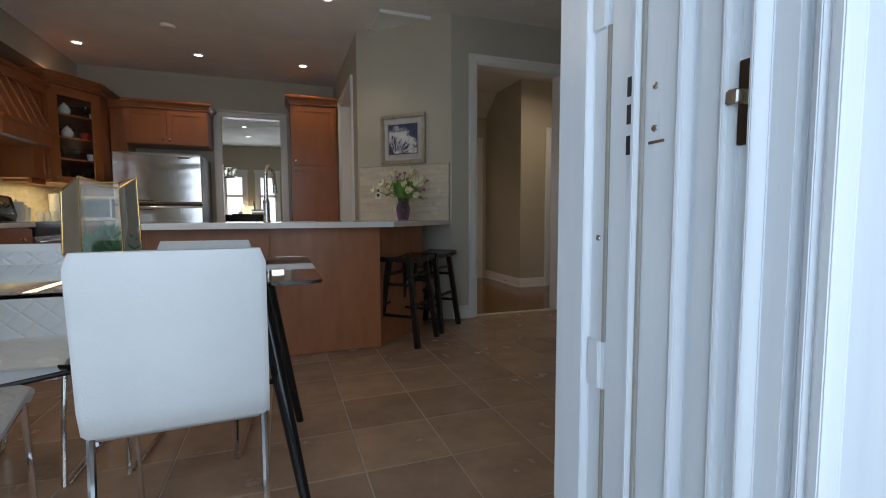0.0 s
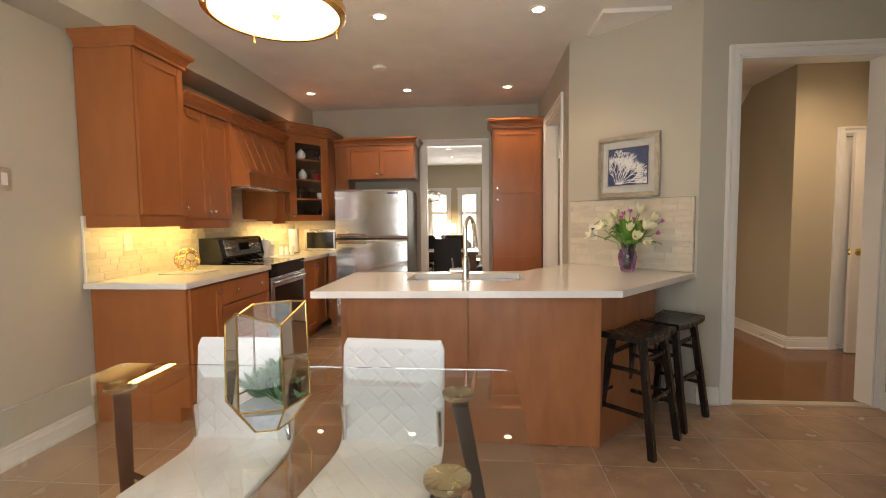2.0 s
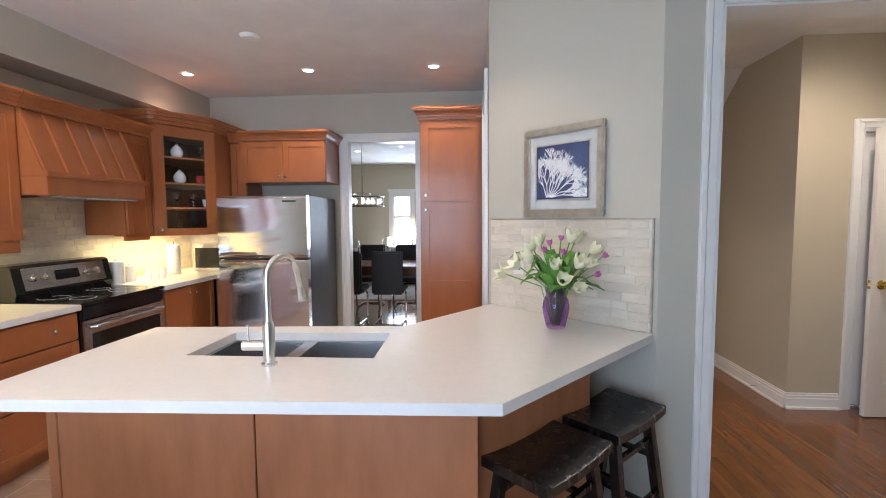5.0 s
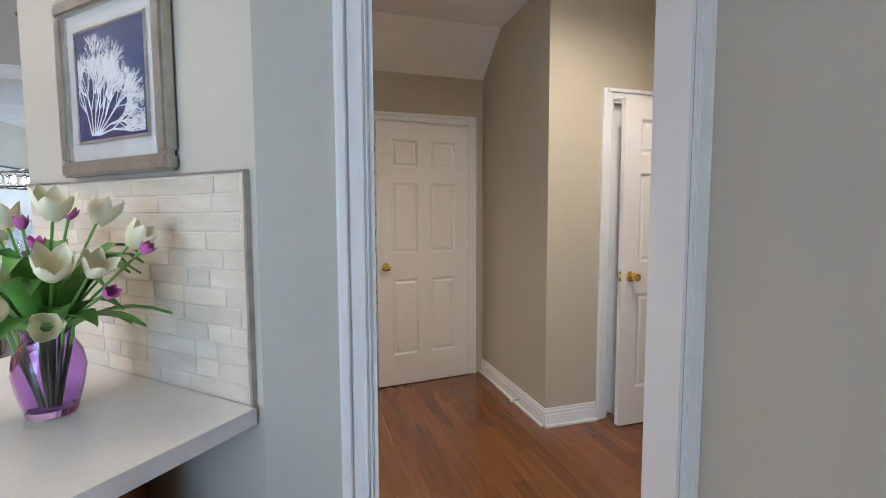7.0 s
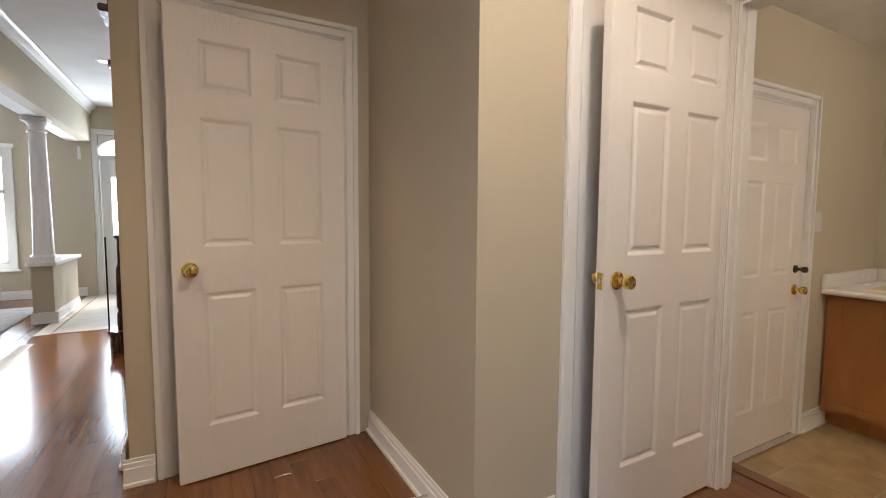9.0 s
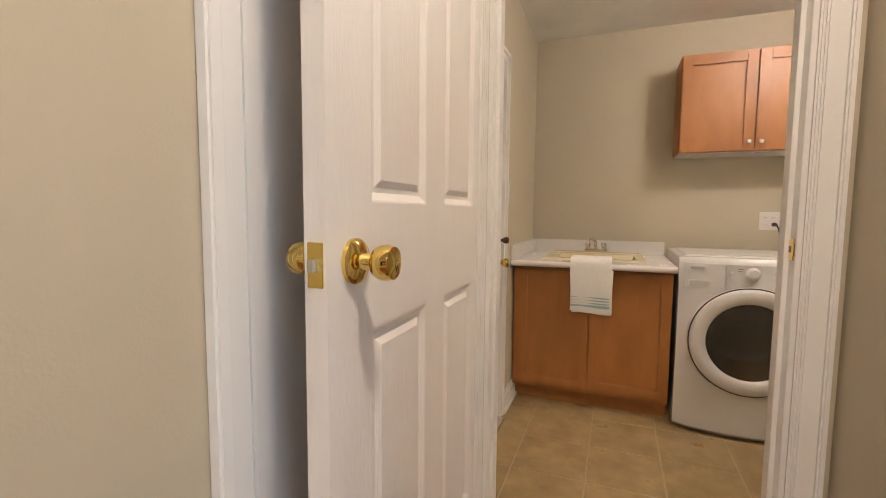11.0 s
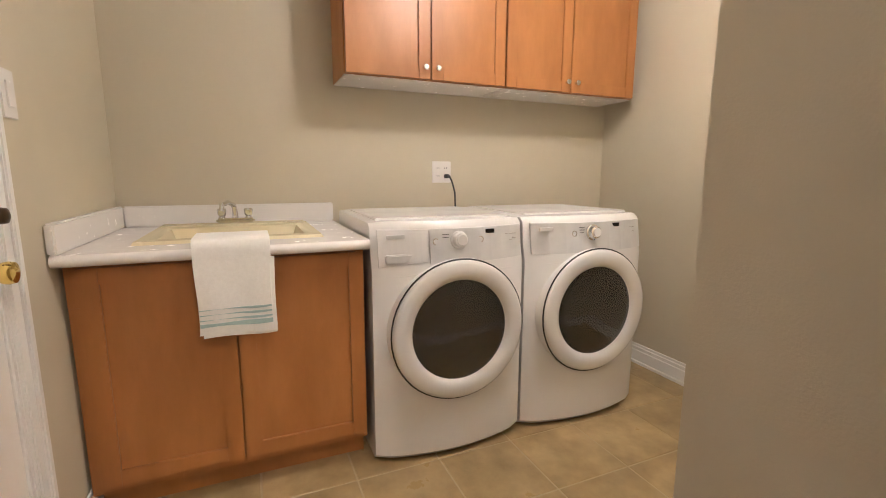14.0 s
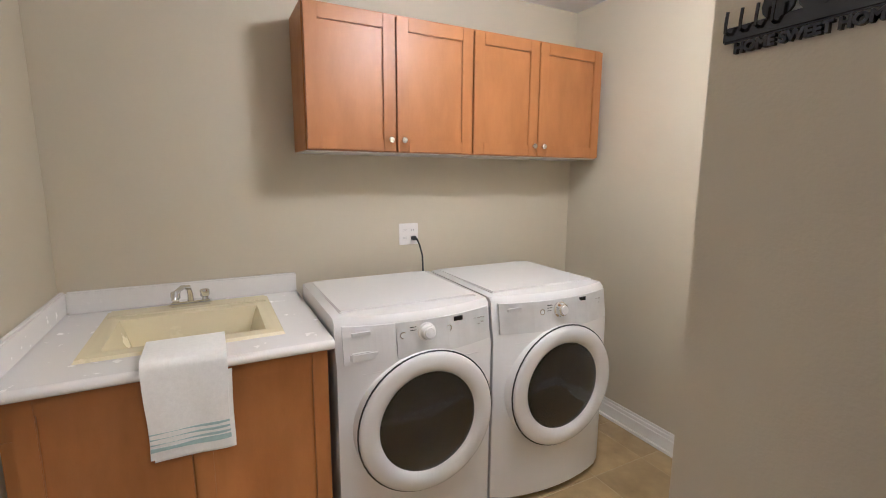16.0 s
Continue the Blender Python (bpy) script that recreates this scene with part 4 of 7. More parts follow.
# Base cabinets along the west wall.
def base_unit(name, label, u0, u1, face, plane, depth, fronts, wood=CHERRY, z=0.0, top=0.875, end=False):
    base = {"-y": ((u0 + u1) / 2, plane + depth / 2, z), "+x": (plane - depth / 2, (u0 + u1) / 2, z), "-x": (plane + depth / 2, (u0 + u1) / 2, z)}[face]
    c = thing(name, label, "cabinet", base)
    bm = bmesh.new()
    fbox(bm, face, plane, u0, u1, z + 0.10, z + top, -depth, 0, 0.002)
    part("body", bm, wood, c)
    bm = bmesh.new()
    fbox(bm, face, plane, u0 + (0.0 if end else 0.002), u1 - 0.002, z, z + 0.10, -depth, -0.07 if not end else -0.075)
    part("toe_kick", bm, wood, c)
    for kind, a, b, v0, v1, ku in fronts:
        if kind == "slab":
            d = part("drawer", fbox(bmesh.new(), face, plane, a, b, v0, v1, 0, 0.02, 0.003), wood, c)
        else:
            d = shaker(c, "drawer" if kind != "door" else "door", wood, face, plane, a, b, v0, v1, rail=0.055)
        pl = plane + {"-y": -0.02, "+x": 0.02, "-x": -0.02}[face]
        for k in ku:
            cab_knob(d, face, pl, *k)
    return c


base_unit("base_cabinet", "cherry-stained base cabinet with one shaker door", 2.975, 3.335, "+x", -1.83, 0.64, [("door", 2.995, 3.333, 0.115, 0.865, [(3.29, 0.80)])])
base_unit("drawer_cabinet", "cherry-stained base cabinet with three drawers", 3.337, 4.055, "+x", -1.83, 0.64,
          [("slab", 3.342, 4.05, 0.70, 0.865, [(3.52, 0.785), (3.88, 0.785)]), ("drawer", 3.342, 4.05, 0.41, 0.692, [(3.52, 0.55), (3.88, 0.55)]), ("drawer", 3.342, 4.05, 0.115, 0.402, [(3.52, 0.26), (3.88, 0.26)])])
base_unit("base_cabinet", "cherry-stained base cabinet past the stove", 4.84, 5.52, "+x", -1.83, 0.64, [("door", 4.845, 5.18, 0.115, 0.865, [(5.14, 0.80)]), ("door", 5.185, 5.515, 0.115, 0.865, [(5.22, 0.80)])])
base_unit("base_cabinet", "cherry-stained base cabinet beside the fridge", -1.825, -1.66, "-y", 5.60, 0.58, [("door", -1.82, -1.665, 0.115, 0.865, [(-1.70, 0.80)])])
single("worktop", prism(bmesh.new(), [(-2.475, 2.93), (-1.79, 2.93), (-1.79, 4.06), (-2.475, 4.06)], 0.878, 0.915, 0.003), QUARTZ, "white quartz worktop by the stove", "worktop")
single("worktop", prism(bmesh.new(), [(-2.475, 4.835), (-1.79, 4.835), (-1.79, 5.55), (-1.65, 5.55), (-1.65, 6.19), (-2.475, 6.19)], 0.878, 0.915, 0.003), QUARTZ, "white quartz worktop in the corner", "worktop")

# Range.
st = thing("range", "stainless steel electric range with black glass top", "stove", (-2.1, 4.45, 0))
part("body", boxes((-2.46, -1.84, 4.07, 4.83, 0.06, 0.895), bevel=0.004), BLACKGLOSS, st)
part("cooktop", boxes((-2.36, -1.80, 4.068, 4.832, 0.895, 0.918), bevel=0.005), BLACKGLOSS, st, "black glass cooktop")
part("feet", boxes((-2.3, -1.9, 4.1, 4.8, 0.0, 0.06)), DARKPLASTIC, st)
od = part("oven_door", boxes((-1.838, -1.80, 4.08, 4.82, 0.30, 0.80), bevel=0.006), STEEL, st)
part("oven_window", boxes((-1.801, -1.797, 4.14, 4.76, 0.35, 0.71), bevel=0.001), DARKGLASS, od, "dark oven window")
bm = bmesh.new()
tube(bm, [(-1.795, 4.13, 0.755), (-1.765, 4.14, 0.76), (-1.758, 4.28, 0.762), (-1.758, 4.62, 0.762), (-1.765, 4.76, 0.76), (-1.795, 4.77, 0.755)], 0.011, 10)
part("handle", bm, STEEL, od, "bowed steel handle", smooth=True)
part("front_trim", boxes((-1.838, -1.805, 4.08, 4.82, 0.81, 0.89), bevel=0.005), BLACKGLOSS, st)
dr = part("bottom_drawer", boxes((-1.838, -1.805, 4.08, 4.82, 0.075, 0.285), bevel=0.006), STEEL, st)
part("drawer_lip", boxes((-1.806, -1.79, 4.10, 4.80, 0.255, 0.275), bevel=0.004), STEEL, dr)
bm = bmesh.new()
rings(bm, [[(-2.45, y, 0.918), (-2.25, y, 0.918), (-2.235, y, 0.97), (-2.27, y, 1.135), (-2.30, y, 1.15), (-2.45, y, 1.15)] for y in (4.07, 4.83)])
bg = part("backguard", bm, BLACKGLOSS, st, "black backguard")
bm = bmesh.new()
rings(bm, [[(-2.234, y, 0.985), (-2.2335, y, 0.985), (-2.2655, y, 1.13), (-2.268, y, 1.13)] for y in (4.13, 4.77)])
part("control_fascia", bm, STEEL, bg, "steel control fascia")
tk = Matrix.Rotation(radians(78), 4, 'Y')
for y in (4.20, 4.29, 4.61, 4.70):
    bm = bmesh.new()
    lathe(bm, [(0.001, 0), (0.024, 0), (0.024, 0.006), (0.019, 0.008), (0.017, 0.026), (0.001, 0.027)], (-2.249, y, 1.06), 16, tk)
    part("dial", bm, STEEL, bg, smooth=True)
bm = bmesh.new()
rings(bm, [[(-2.2405, y, 1.03), (-2.236, y, 1.03), (-2.2505, y, 1.095), (-2.256, y, 1.095)] for y in (4.36, 4.54)])
part("clock_display", bm, DISPLAY, bg)
for x, y, r in ((-2.18, 4.27, 0.09), (-2.18, 4.63, 0.075), (-1.97, 4.27, 0.075), (-1.97, 4.63, 0.1)):
    bm = bmesh.new()
    lathe(bm, [(r, 0.918), (r, 0.9186), (r - 0.004, 0.9186), (r - 0.004, 0.918), (r, 0.918)], (x, y, 0), 28)
    part("burner_ring", bm, PANELGREY, st)

# Fridge.
fr = thing("fridge", "stainless steel top-freezer fridge with black sides", "fridge", (-1.22, 5.7, 0))
part("cabinet", boxes((-1.625, -0.805, 5.38, 6.12, 0.04, 1.645), bevel=0.006), FRIDGESIDE, fr, "black textured cabinet")
part("feet", boxes((-1.6, -0.83, 5.42, 6.1, 0.0, 0.04)), DARKPLASTIC, fr)


def fridge_door(name, z0, z1):
    """A bowed steel front whose thin sheet ripples a little."""
    bm = bmesh.new()
    loops = []
    for i in range(25):
        u = i / 24
        x = -1.625 + 0.82 * u
        bow = 0.005 * math.sin(math.pi * u)
        front_line = []
        for k in range(49):
            z = z0 + 0.02 + (z1 - z0 - 0.04) * k / 48
            wave = 0.0008 * math.sin(24 * z + 1.6 * math.sin(4.2 * u + z0)) + 0.0004 * math.sin(57 * z + 2.3 * math.sin(3.1 * u + 1.0))
            front_line.append((x, 5.310 - bow - wave, z))
        loops.append([(x, 5.375, z0), (x, 5.318 - bow, z0 + 0.004), *front_line, (x, 5.318 - bow, z1 - 0.004), (x, 5.375, z1)])
    rings(bm, loops)
    return part(name, bm, FRIDGESTEEL, fr, smooth=True)


fd = fridge_door("freezer_door", 1.095, 1.65)
ff = fridge_door("fridge_door", 0.08, 1.08)
for d, z in ((fd, 1.135), (ff, 1.04)):
    bm = bmesh.new()
    tube(bm, [(-1.60, 5.315, z), (-1.585, 5.275, z), (-1.50, 5.268, z + 0.004), (-1.36, 5.262, z + 0.004), (-1.30, 5.262, z), (-1.28, 5.292, z)], 0.010, 8)
    part("handle", bm, STEEL, d, smooth=True)
part("badge", boxes((-1.02, -0.90, 5.302, 5.309, 1.592, 1.605), bevel=0.001), DARKPLASTIC, fd, "dark badge bar")

# Island: sink base, angled worktop, panels.
isl = thing("island", "cherry-panelled kitchen island with an angled end", "island", (0.0, 3.1, 0))
bm = bmesh.new()
prism(bm, [(-0.75, 2.86), (0.665, 2.86), (1.165, 3.36), (1.165, 3.80), (0.80, 4.14), (0.76, 4.14), (0.30, 3.62), (-0.75, 3.62)], 0.0, 0.66)
part("carcass", bm, CHERRYDARK, isl)
part("front_rail", boxes((-0.75, 0.31, 2.86, 3.05, 0.66, 0.877)), CHERRYDARK, isl)
part("side_rail", boxes((-0.75, -0.49, 3.05, 3.62, 0.66, 0.877)), CHERRYDARK, isl)
part("back_rail", boxes((-0.49, 0.31, 3.50, 3.62, 0.66, 0.877)), CHERRYDARK, isl)
bm = bmesh.new()
prism(bm, [(0.31, 2.86), (0.665, 2.86), (1.165, 3.36), (1.165, 3.80), (0.80, 4.14), (0.76, 4.14), (0.31, 3.62)], 0.66, 0.877)
part("angled_end", bm, CHERRYDARK, isl)
for a, b in ((-0.775, -0.055), (-0.05, 0.66)):
    part("front_panel", boxes((a, b, 2.842, 2.859, 0.003, 0.876), bevel=0.002), CHERRYDARK, isl)
part("corner_post", boxes((0.655, 0.685, 2.838, 2.868, 0.0, 0.876), bevel=0.003), CHERRYDARK, isl)
part("end_panel", boxes((-0.79, -0.751, 2.838, 3.62, 0.0, 0.876), bevel=0.002), CHERRYDARK, isl)
top = [(-0.89, 2.64), (0.755, 2.70), (1.475, 3.50), (1.47, 3.505), (0.775, 4.175), (0.745, 4.15), (0.33, 3.60), (-0.89, 3.52)]
bm = bmesh.new()
hole = [(-0.45, 3.09), (0.295, 3.09), (0.285, 3.46), (-0.44, 3.44)]
vo = [bm.verts.new((x, y, 0.915)) for x, y in top]
vi = [bm.verts.new((x, y, 0.915)) for x, y in hole]
for a in ((vo[0], vo[1], vi[1], vi[0]), (vo[1], vo[2], vo[3], vo[4]), (vo[1], vo[4], vo[5], vo[6]), (vo[1], vo[6], vi[2], vi[1]), (vo[6], vo[7], vi[3], vi[2]), (vo[7], vo[0], vi[0], vi[3])):
    bm.faces.new(a)
ext = bmesh.ops.extrude_face_region(bm, geom=bm.faces[:])
bmesh.ops.translate(bm, vec=(0, 0, -0.037), verts=[v for v in ext["geom"] if isinstance(v, bmesh.types.BMVert)])
single("island_worktop", bm, QUARTZ, "white quartz island worktop with a clipped corner and sink cut-out", "worktop")
sk = thing("kitchen_sink", "double undermount stainless steel sink", "sink", (-0.08, 3.27, 0.72))


def basin(x0, x1, y0, y1, zt, zb, mat, parent, t=0.004, inset=0.03, name="basin"):
    bm = bmesh.new()
    rings(bm, [[(x0 + i, y0 + i, z), (x1 - i, y0 + i, z), (x1 - i, y1 - i, z), (x0 + i, y1 - i, z)]
               for i, z in ((-0.03, zt), (0.0, zt), (0.002, zt - 0.02), (inset * 0.6, zb + 0.02), (inset, zb), (inset, zb - t), (inset * 0.5, zb + 0.01 - t), (-t, zt - 0.02), (-0.03, zt - 0.003))], caps=False)
    bm.faces.new([bm.verts.new(v) for v in ((x0 + inset, y0 + inset, zb), (x1 - inset, y0 + inset, zb), (x1 - inset, y1 - inset, zb), (x0 + inset, y1 - inset, zb))])
    return part(name, bm, mat, parent, smooth=True)


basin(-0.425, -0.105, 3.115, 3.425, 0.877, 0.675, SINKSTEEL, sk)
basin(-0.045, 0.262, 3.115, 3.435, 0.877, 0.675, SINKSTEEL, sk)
for x in (-0.265, 0.11):
    bm = bmesh.new()
    lathe(bm, [(0.001, 0.6755), (0.04, 0.6755), (0.042, 0.679), (0.02, 0.6785), (0.001, 0.677)], (x, 3.27, 0), 20)
    part("drain", bm, CHROME, sk, smooth=True)
fa = thing("kitchen_faucet", "brushed nickel gooseneck faucet with side lever", "faucet", (-0.07, 3.0, 0.915))
bm = bmesh.new()
lathe(bm, [(0.001, 0.915), (0.028, 0.915), (0.028, 0.922), (0.0215, 0.926), (0.0215, 1.06), (0.014, 1.075), (0.001, 1.076)], (-0.07, 3.0, 0), 20)
part("body", bm, NICKEL, fa, smooth=True)
bm = bmesh.new()
neck = [Vector((-0.07, 3.0, 1.07)), Vector((-0.07, 3.0, 1.22))] + arc((-0.045, 3.075, 1.225), 0.079, 180, 12, 14, ((0.316, 0.949, 0), (0, 0, 1)))[1:]
neck.append(neck[-1] + Vector((0.006, 0.018, -0.07)))
tube(bm, neck, 0.0135, 12)
part("gooseneck", bm, NICKEL, fa, smooth=True)
bm = bmesh.new()
tube(bm, [neck[-1] + Vector((0, 0, 0.005)), neck[-1] + Vector((0.003, 0.009, -0.05))], [0.0155, 0.017], 12)
part("spray_head", bm, NICKEL, fa, smooth=True)
bm = bmesh.new()
tube(bm, [(-0.085, 3.0, 0.985), (-0.165, 2.995, 0.985)], [0.018, 0.018], 12)
tube(bm, [(-0.145, 2.997, 0.99), (-0.15, 3.0, 1.06)], 0.005, 8)
part("lever", bm, NICKEL, fa, smooth=True)

# Stools.
def stool(m):
    s = thing("bar_stool", "black wooden saddle-seat bar stool", "stool", m=m, group="stools at the island")
    w, dp, h = 0.40, 0.27, 0.655
    bm = bmesh.new()
    loops = []
    for i in range(11):
        x = -w / 2 + w * i / 10
        dip = 0.014 * (1 - (2 * i / 10 - 1) ** 2)
        z = h - dip
        loops.append([(x, -dp / 2, z - 0.034), (x, -dp / 2, z - 0.004), (x, -dp / 2 + 0.006, z), (x, dp / 2 - 0.006, z), (x, dp / 2, z - 0.004), (x, dp / 2, z - 0.034)])
    rings(bm, loops)
    part("seat", bm, BLACKWOOD, s, smooth=True)
    feet = []
    for sx in (-1, 1):
        for sy in (-1, 1):
            a, b = Vector((sx * 0.135, sy * 0.085, h - 0.03)), Vector((sx * 0.172, sy * 0.165, 0.0))
            feet.append((a, b))
            bm = bmesh.new()
            q = 0.018
            rings(bm, [[p + Vector((-q, -q, 0)), p + Vector((q, -q, 0)), p + Vector((q, q, 0)), p + Vector((-q, q, 0))] for p in (a, b)])
            part("leg", bm, BLACKWOOD, s)

    def bar(i, j, z):
        pts = []
        for k in (i, j):
            a, b = feet[k]
            pts.append(a + (b - a) * ((a.z - z) / (a.z - b.z)))
        bm = bmesh.new()
        tube(bm, pts, 0.014, 4)
        part("stretcher", bm, BLACKWOOD, s)
    bar(0, 1, 0.22), bar(2, 3, 0.22), bar(0, 2, 0.30), bar(1, 3, 0.30), bar(0, 2, 0.52), bar(1, 3, 0.52), bar(0, 1, 0.45), bar(2, 3, 0.45)
    return s


s1 = stool(pose(0.922, 2.955, 0, 0, 0, 47))
copy_thing(s1, pose(1.235, 3.29, 0, 0, 0, 45))

# ---- dining nook ----
tb = thing("glass_table", "rectangular glass dining table with black splayed legs", "table", (-0.58, 1.46, 0))
tx0, tx1, ty0, ty1, tz = -1.335, 0.135, 1.02, 1.88, 0.765
bm = bmesh.new()
r = 0.035
outline = [p.xy for c, a in (((tx1 - r, ty1 - r), 0), ((tx0 + r, ty1 - r), 90), ((tx0 + r, ty0 + r), 180), ((tx1 - r, ty0 + r), 270))
           for p in arc((*c, 0), r, a, a + 90, 4, ((1, 0, 0), (0, 1, 0)))]
prism(bm, outline, tz - 0.011, tz, 0.002)
g = part("glass_top", bm, GREENGLASS, tb, "clear tempered glass top")
g.visible_shadow = False
for sx in (0, 1):
    for sy in (0, 1):
        c = Vector(((-1.165, -0.05)[sx], (1.22, 1.68)[sy], 0))
        f = c + Vector(((-0.10, 0.13)[sx], (-0.13, 0.12)[sy], 0))
        bm = bmesh.new()
        tube(bm, [f + Vector((0, 0, 0.0)), c + Vector((0, 0, tz - 0.03))], [0.016, 0.027], 14)
        part("leg", bm, BLACKGLOSS, tb, "glossy black tapered leg", smooth=True)
        bm = bmesh.new()
        lathe(bm, [(0.001, tz - 0.03), (0.045, tz - 0.03), (0.05, tz - 0.024), (0.05, tz - 0.013), (0.001, tz - 0.013)], c, 28)
        part("mount", bm, DISCMETAL, tb, "brushed brassy mounting disc", smooth=True)
        bm = bmesh.new()
        rim = [c + Vector((0.048 * math.cos(2 * math.pi * k / 32), 0.048 * math.sin(2 * math.pi * k / 32), tz - (0.0128 if k % 2 else 0.0112))) for k in range(32)]
        hub = bm.verts.new(c + Vector((0, 0, tz - 0.0115)))
        rv = [bm.verts.new(p) for p in rim]
        for k in range(32):
            bm.faces.new((hub, rv[k], rv[(k + 1) % 32]))
        part("brushed_face", bm, DISCMETAL, tb, "radially brushed disc face")
        bm = bmesh.new()
        tube(bm, [f + (c - f) * 0.55 + Vector((0, 0, 0.42)), Vector((-0.585, 1.45, 0.45))], 0.009, 8)
        part("brace", bm, BLACKGLOSS, tb)


def quilted(name):
    """White leatherette with stitched diamonds as fine relief."""
    m = material(name, (0.69, 0.69, 0.69), 0.42, second=(0.65, 0.65, 0.655), scale=8, object_space=True)
    nt = m.node_tree
    co = nt.nodes.new("ShaderNodeTexCoord")
    sp = nt.nodes.new("ShaderNodeSeparateXYZ")
    nt.links.new(co.outputs["Object"], sp.inputs[0])
    yz = nt.nodes.new("ShaderNodeMath")
    yz.operation = 'SUBTRACT'
    nt.links.new(sp.outputs[2], yz.inputs[0])
    nt.links.new(sp.outputs[1], yz.inputs[1])
    waves = []
    for op in ('ADD', 'SUBTRACT'):
        s = nt.nodes.new("ShaderNodeMath")
        s.operation = op
        nt.links.new(sp.outputs[0], s.inputs[0])
        nt.links.new(yz.outputs[0], s.inputs[1])
        k = nt.nodes.new("ShaderNodeMath")
        k.operation = 'PINGPONG'
        k.inputs[1].default_value = 0.05
        nt.links.new(s.outputs[0], k.inputs[0])
        c = nt.nodes.new("ShaderNodeMath")
        c.operation = 'MINIMUM'
        c.inputs[1].default_value = 0.012
        nt.links.new(k.outputs[0], c.inputs[0])
        waves.append(c)
    mn = nt.nodes.new("ShaderNodeMath")
    mn.operation = 'MINIMUM'
    nt.links.new(waves[0].outputs[0], mn.inputs[0])
    nt.links.new(waves[1].outputs[0], mn.inputs[1])
    bp = nt.nodes.new("ShaderNodeBump")
    bp.inputs["Strength"].default_value = 0.5
    bp.inputs["Distance"].default_value = 0.4
    nt.links.new(mn.outputs[0], bp.inputs["Height"])
    nt.links.new(bp.outputs[0], nt.nodes["Principled BSDF"].inputs["Normal"])
    return m


QUILT = quilted("quilted_white_leatherette")


def chair(m):
    c = thing("dining_chair", "white quilted leatherette dining chair on a chrome sled frame", "chair", m=m, group="chairs round the glass table")
    mid = [(0.225, 0.425), (0.215, 0.455), (0.17, 0.472), (0.05, 0.462), (-0.08, 0.452), (-0.165, 0.452), (-0.205, 0.475), (-0.222, 0.53), (-0.232, 0.64), (-0.243, 0.76), (-0.252, 0.845), (-0.255, 0.878)]
    norm = []
    for i, p in enumerate(mid):
        a, b = Vector(mid[max(i - 1, 0)]), Vector(mid[min(i + 1, len(mid) - 1)])
        d = (b - a).normalized()
        norm.append(Vector((d.y, -d.x)))
    if norm[3].y < 0:
        norm = [-n for n in norm]
    bm = bmesh.new()
    loops = []
    for i, (p, n) in enumerate(zip(mid, norm)):
        h = 0.200 - (0.012 if i in (0, len(mid) - 1) else 0.0)
        t = 0.008 if i in (0, len(mid) - 1) else 0.017
        q = Vector(p)
        ring = [(-h, -t * 0.4), (-h, t * 0.4), (-h + 0.014, t), (h - 0.014, t), (h, t * 0.4), (h, -t * 0.4), (h - 0.014, -t), (-h + 0.014, -t)]
        loops.append([Vector((x, *(q + n * w))) for x, w in ring])
    rings(bm, loops)
    part("shell", bm, WHITELEATHER, c, smooth=True)
    bm = bmesh.new()
    rings(bm, [[Vector((x, *(Vector(p) + n * w))) for x, w in ((-0.186, 0.0165), (-0.178, 0.0205), (0.178, 0.0205), (0.186, 0.0165))] for p, n in list(zip(mid, norm))[1:-1]], closed=False, caps=False)
    part("quilted_pad", bm, QUILT, c, "diamond-quilted face", smooth=True)
    for sx in (-1, 1):
        x = sx * 0.185
        bm = bmesh.new()
        tube(bm, [(x, -0.19, 0.62), (x, -0.20, 0.46), (x, -0.215, 0.25), (x, -0.225, 0.04), (x, -0.20, 0.012), (x, 0.18, 0.012), (x, 0.215, 0.03), (x, 0.19, 0.25), (x, 0.16, 0.43), (x, 0.10, 0.44), (x, -0.16, 0.43)], 0.0095, 8)
        part("sled_frame", bm, CHROME, c, "chrome tube side frame", smooth=True)
    for y, z in ((0.12, 0.435), (-0.12, 0.43)):
        bm = bmesh.new()
        tube(bm, [(-0.185, y, z), (0.185, y, z)], 0.008, 8)
        part("cross_bar", bm, CHROME, c, smooth=True)
    return c


ch = chair(pose(-0.222, 1.045, 0, 0, 0, 3) @ Matrix.Diagonal((0.97, 1, 1, 1)))
copy_thing(ch, pose(-0.80, 0.985, 0, 0, 0, 12))
copy_thing(ch, pose(-0.325, 1.715, 0, 0, 0, 176) @ Matrix.Diagonal((1, 1, 0.96, 1)))
copy_thing(ch, pose(-0.885, 1.715, 0, 0, 0, 180) @ Matrix.Diagonal((1, 1, 0.96, 1)))

# ---- laundry ----
base_unit("laundry_cabinet", "honey maple laundry sink cabinet with two shaker doors", 4.10, 5.02, "-x", 5.80, 0.70,
          [("door", 4.105, 4.550, LF + 0.13, LF + 0.87, []), ("door", 4.556, 4.985, LF + 0.13, LF + 0.87, [])], wood=MAPLE, z=LF, top=0.745)
lt = thing("laundry_counter", "white laminate laundry counter with raised backsplash", "worktop", (6.1, 4.56, 0.69))
bm = bmesh.new()
o = [(5.735, 4.09), (6.515, 4.09), (6.515, 5.025), (5.735, 5.025)]
hh = [(5.93, 4.29), (6.30, 4.29), (6.30, 4.80), (5.93, 4.80)]
vo = [bm.verts.new((x, y, 0.73)) for x, y in o]
vi = [bm.verts.new((x, y, 0.73)) for x, y in hh]
for i in range(4):
    bm.faces.new((vo[i], vo[(i + 1) % 4], vi[(i + 1) % 4], vi[i]))
ext = bmesh.ops.extrude_face_region(bm, geom=bm.faces[:])
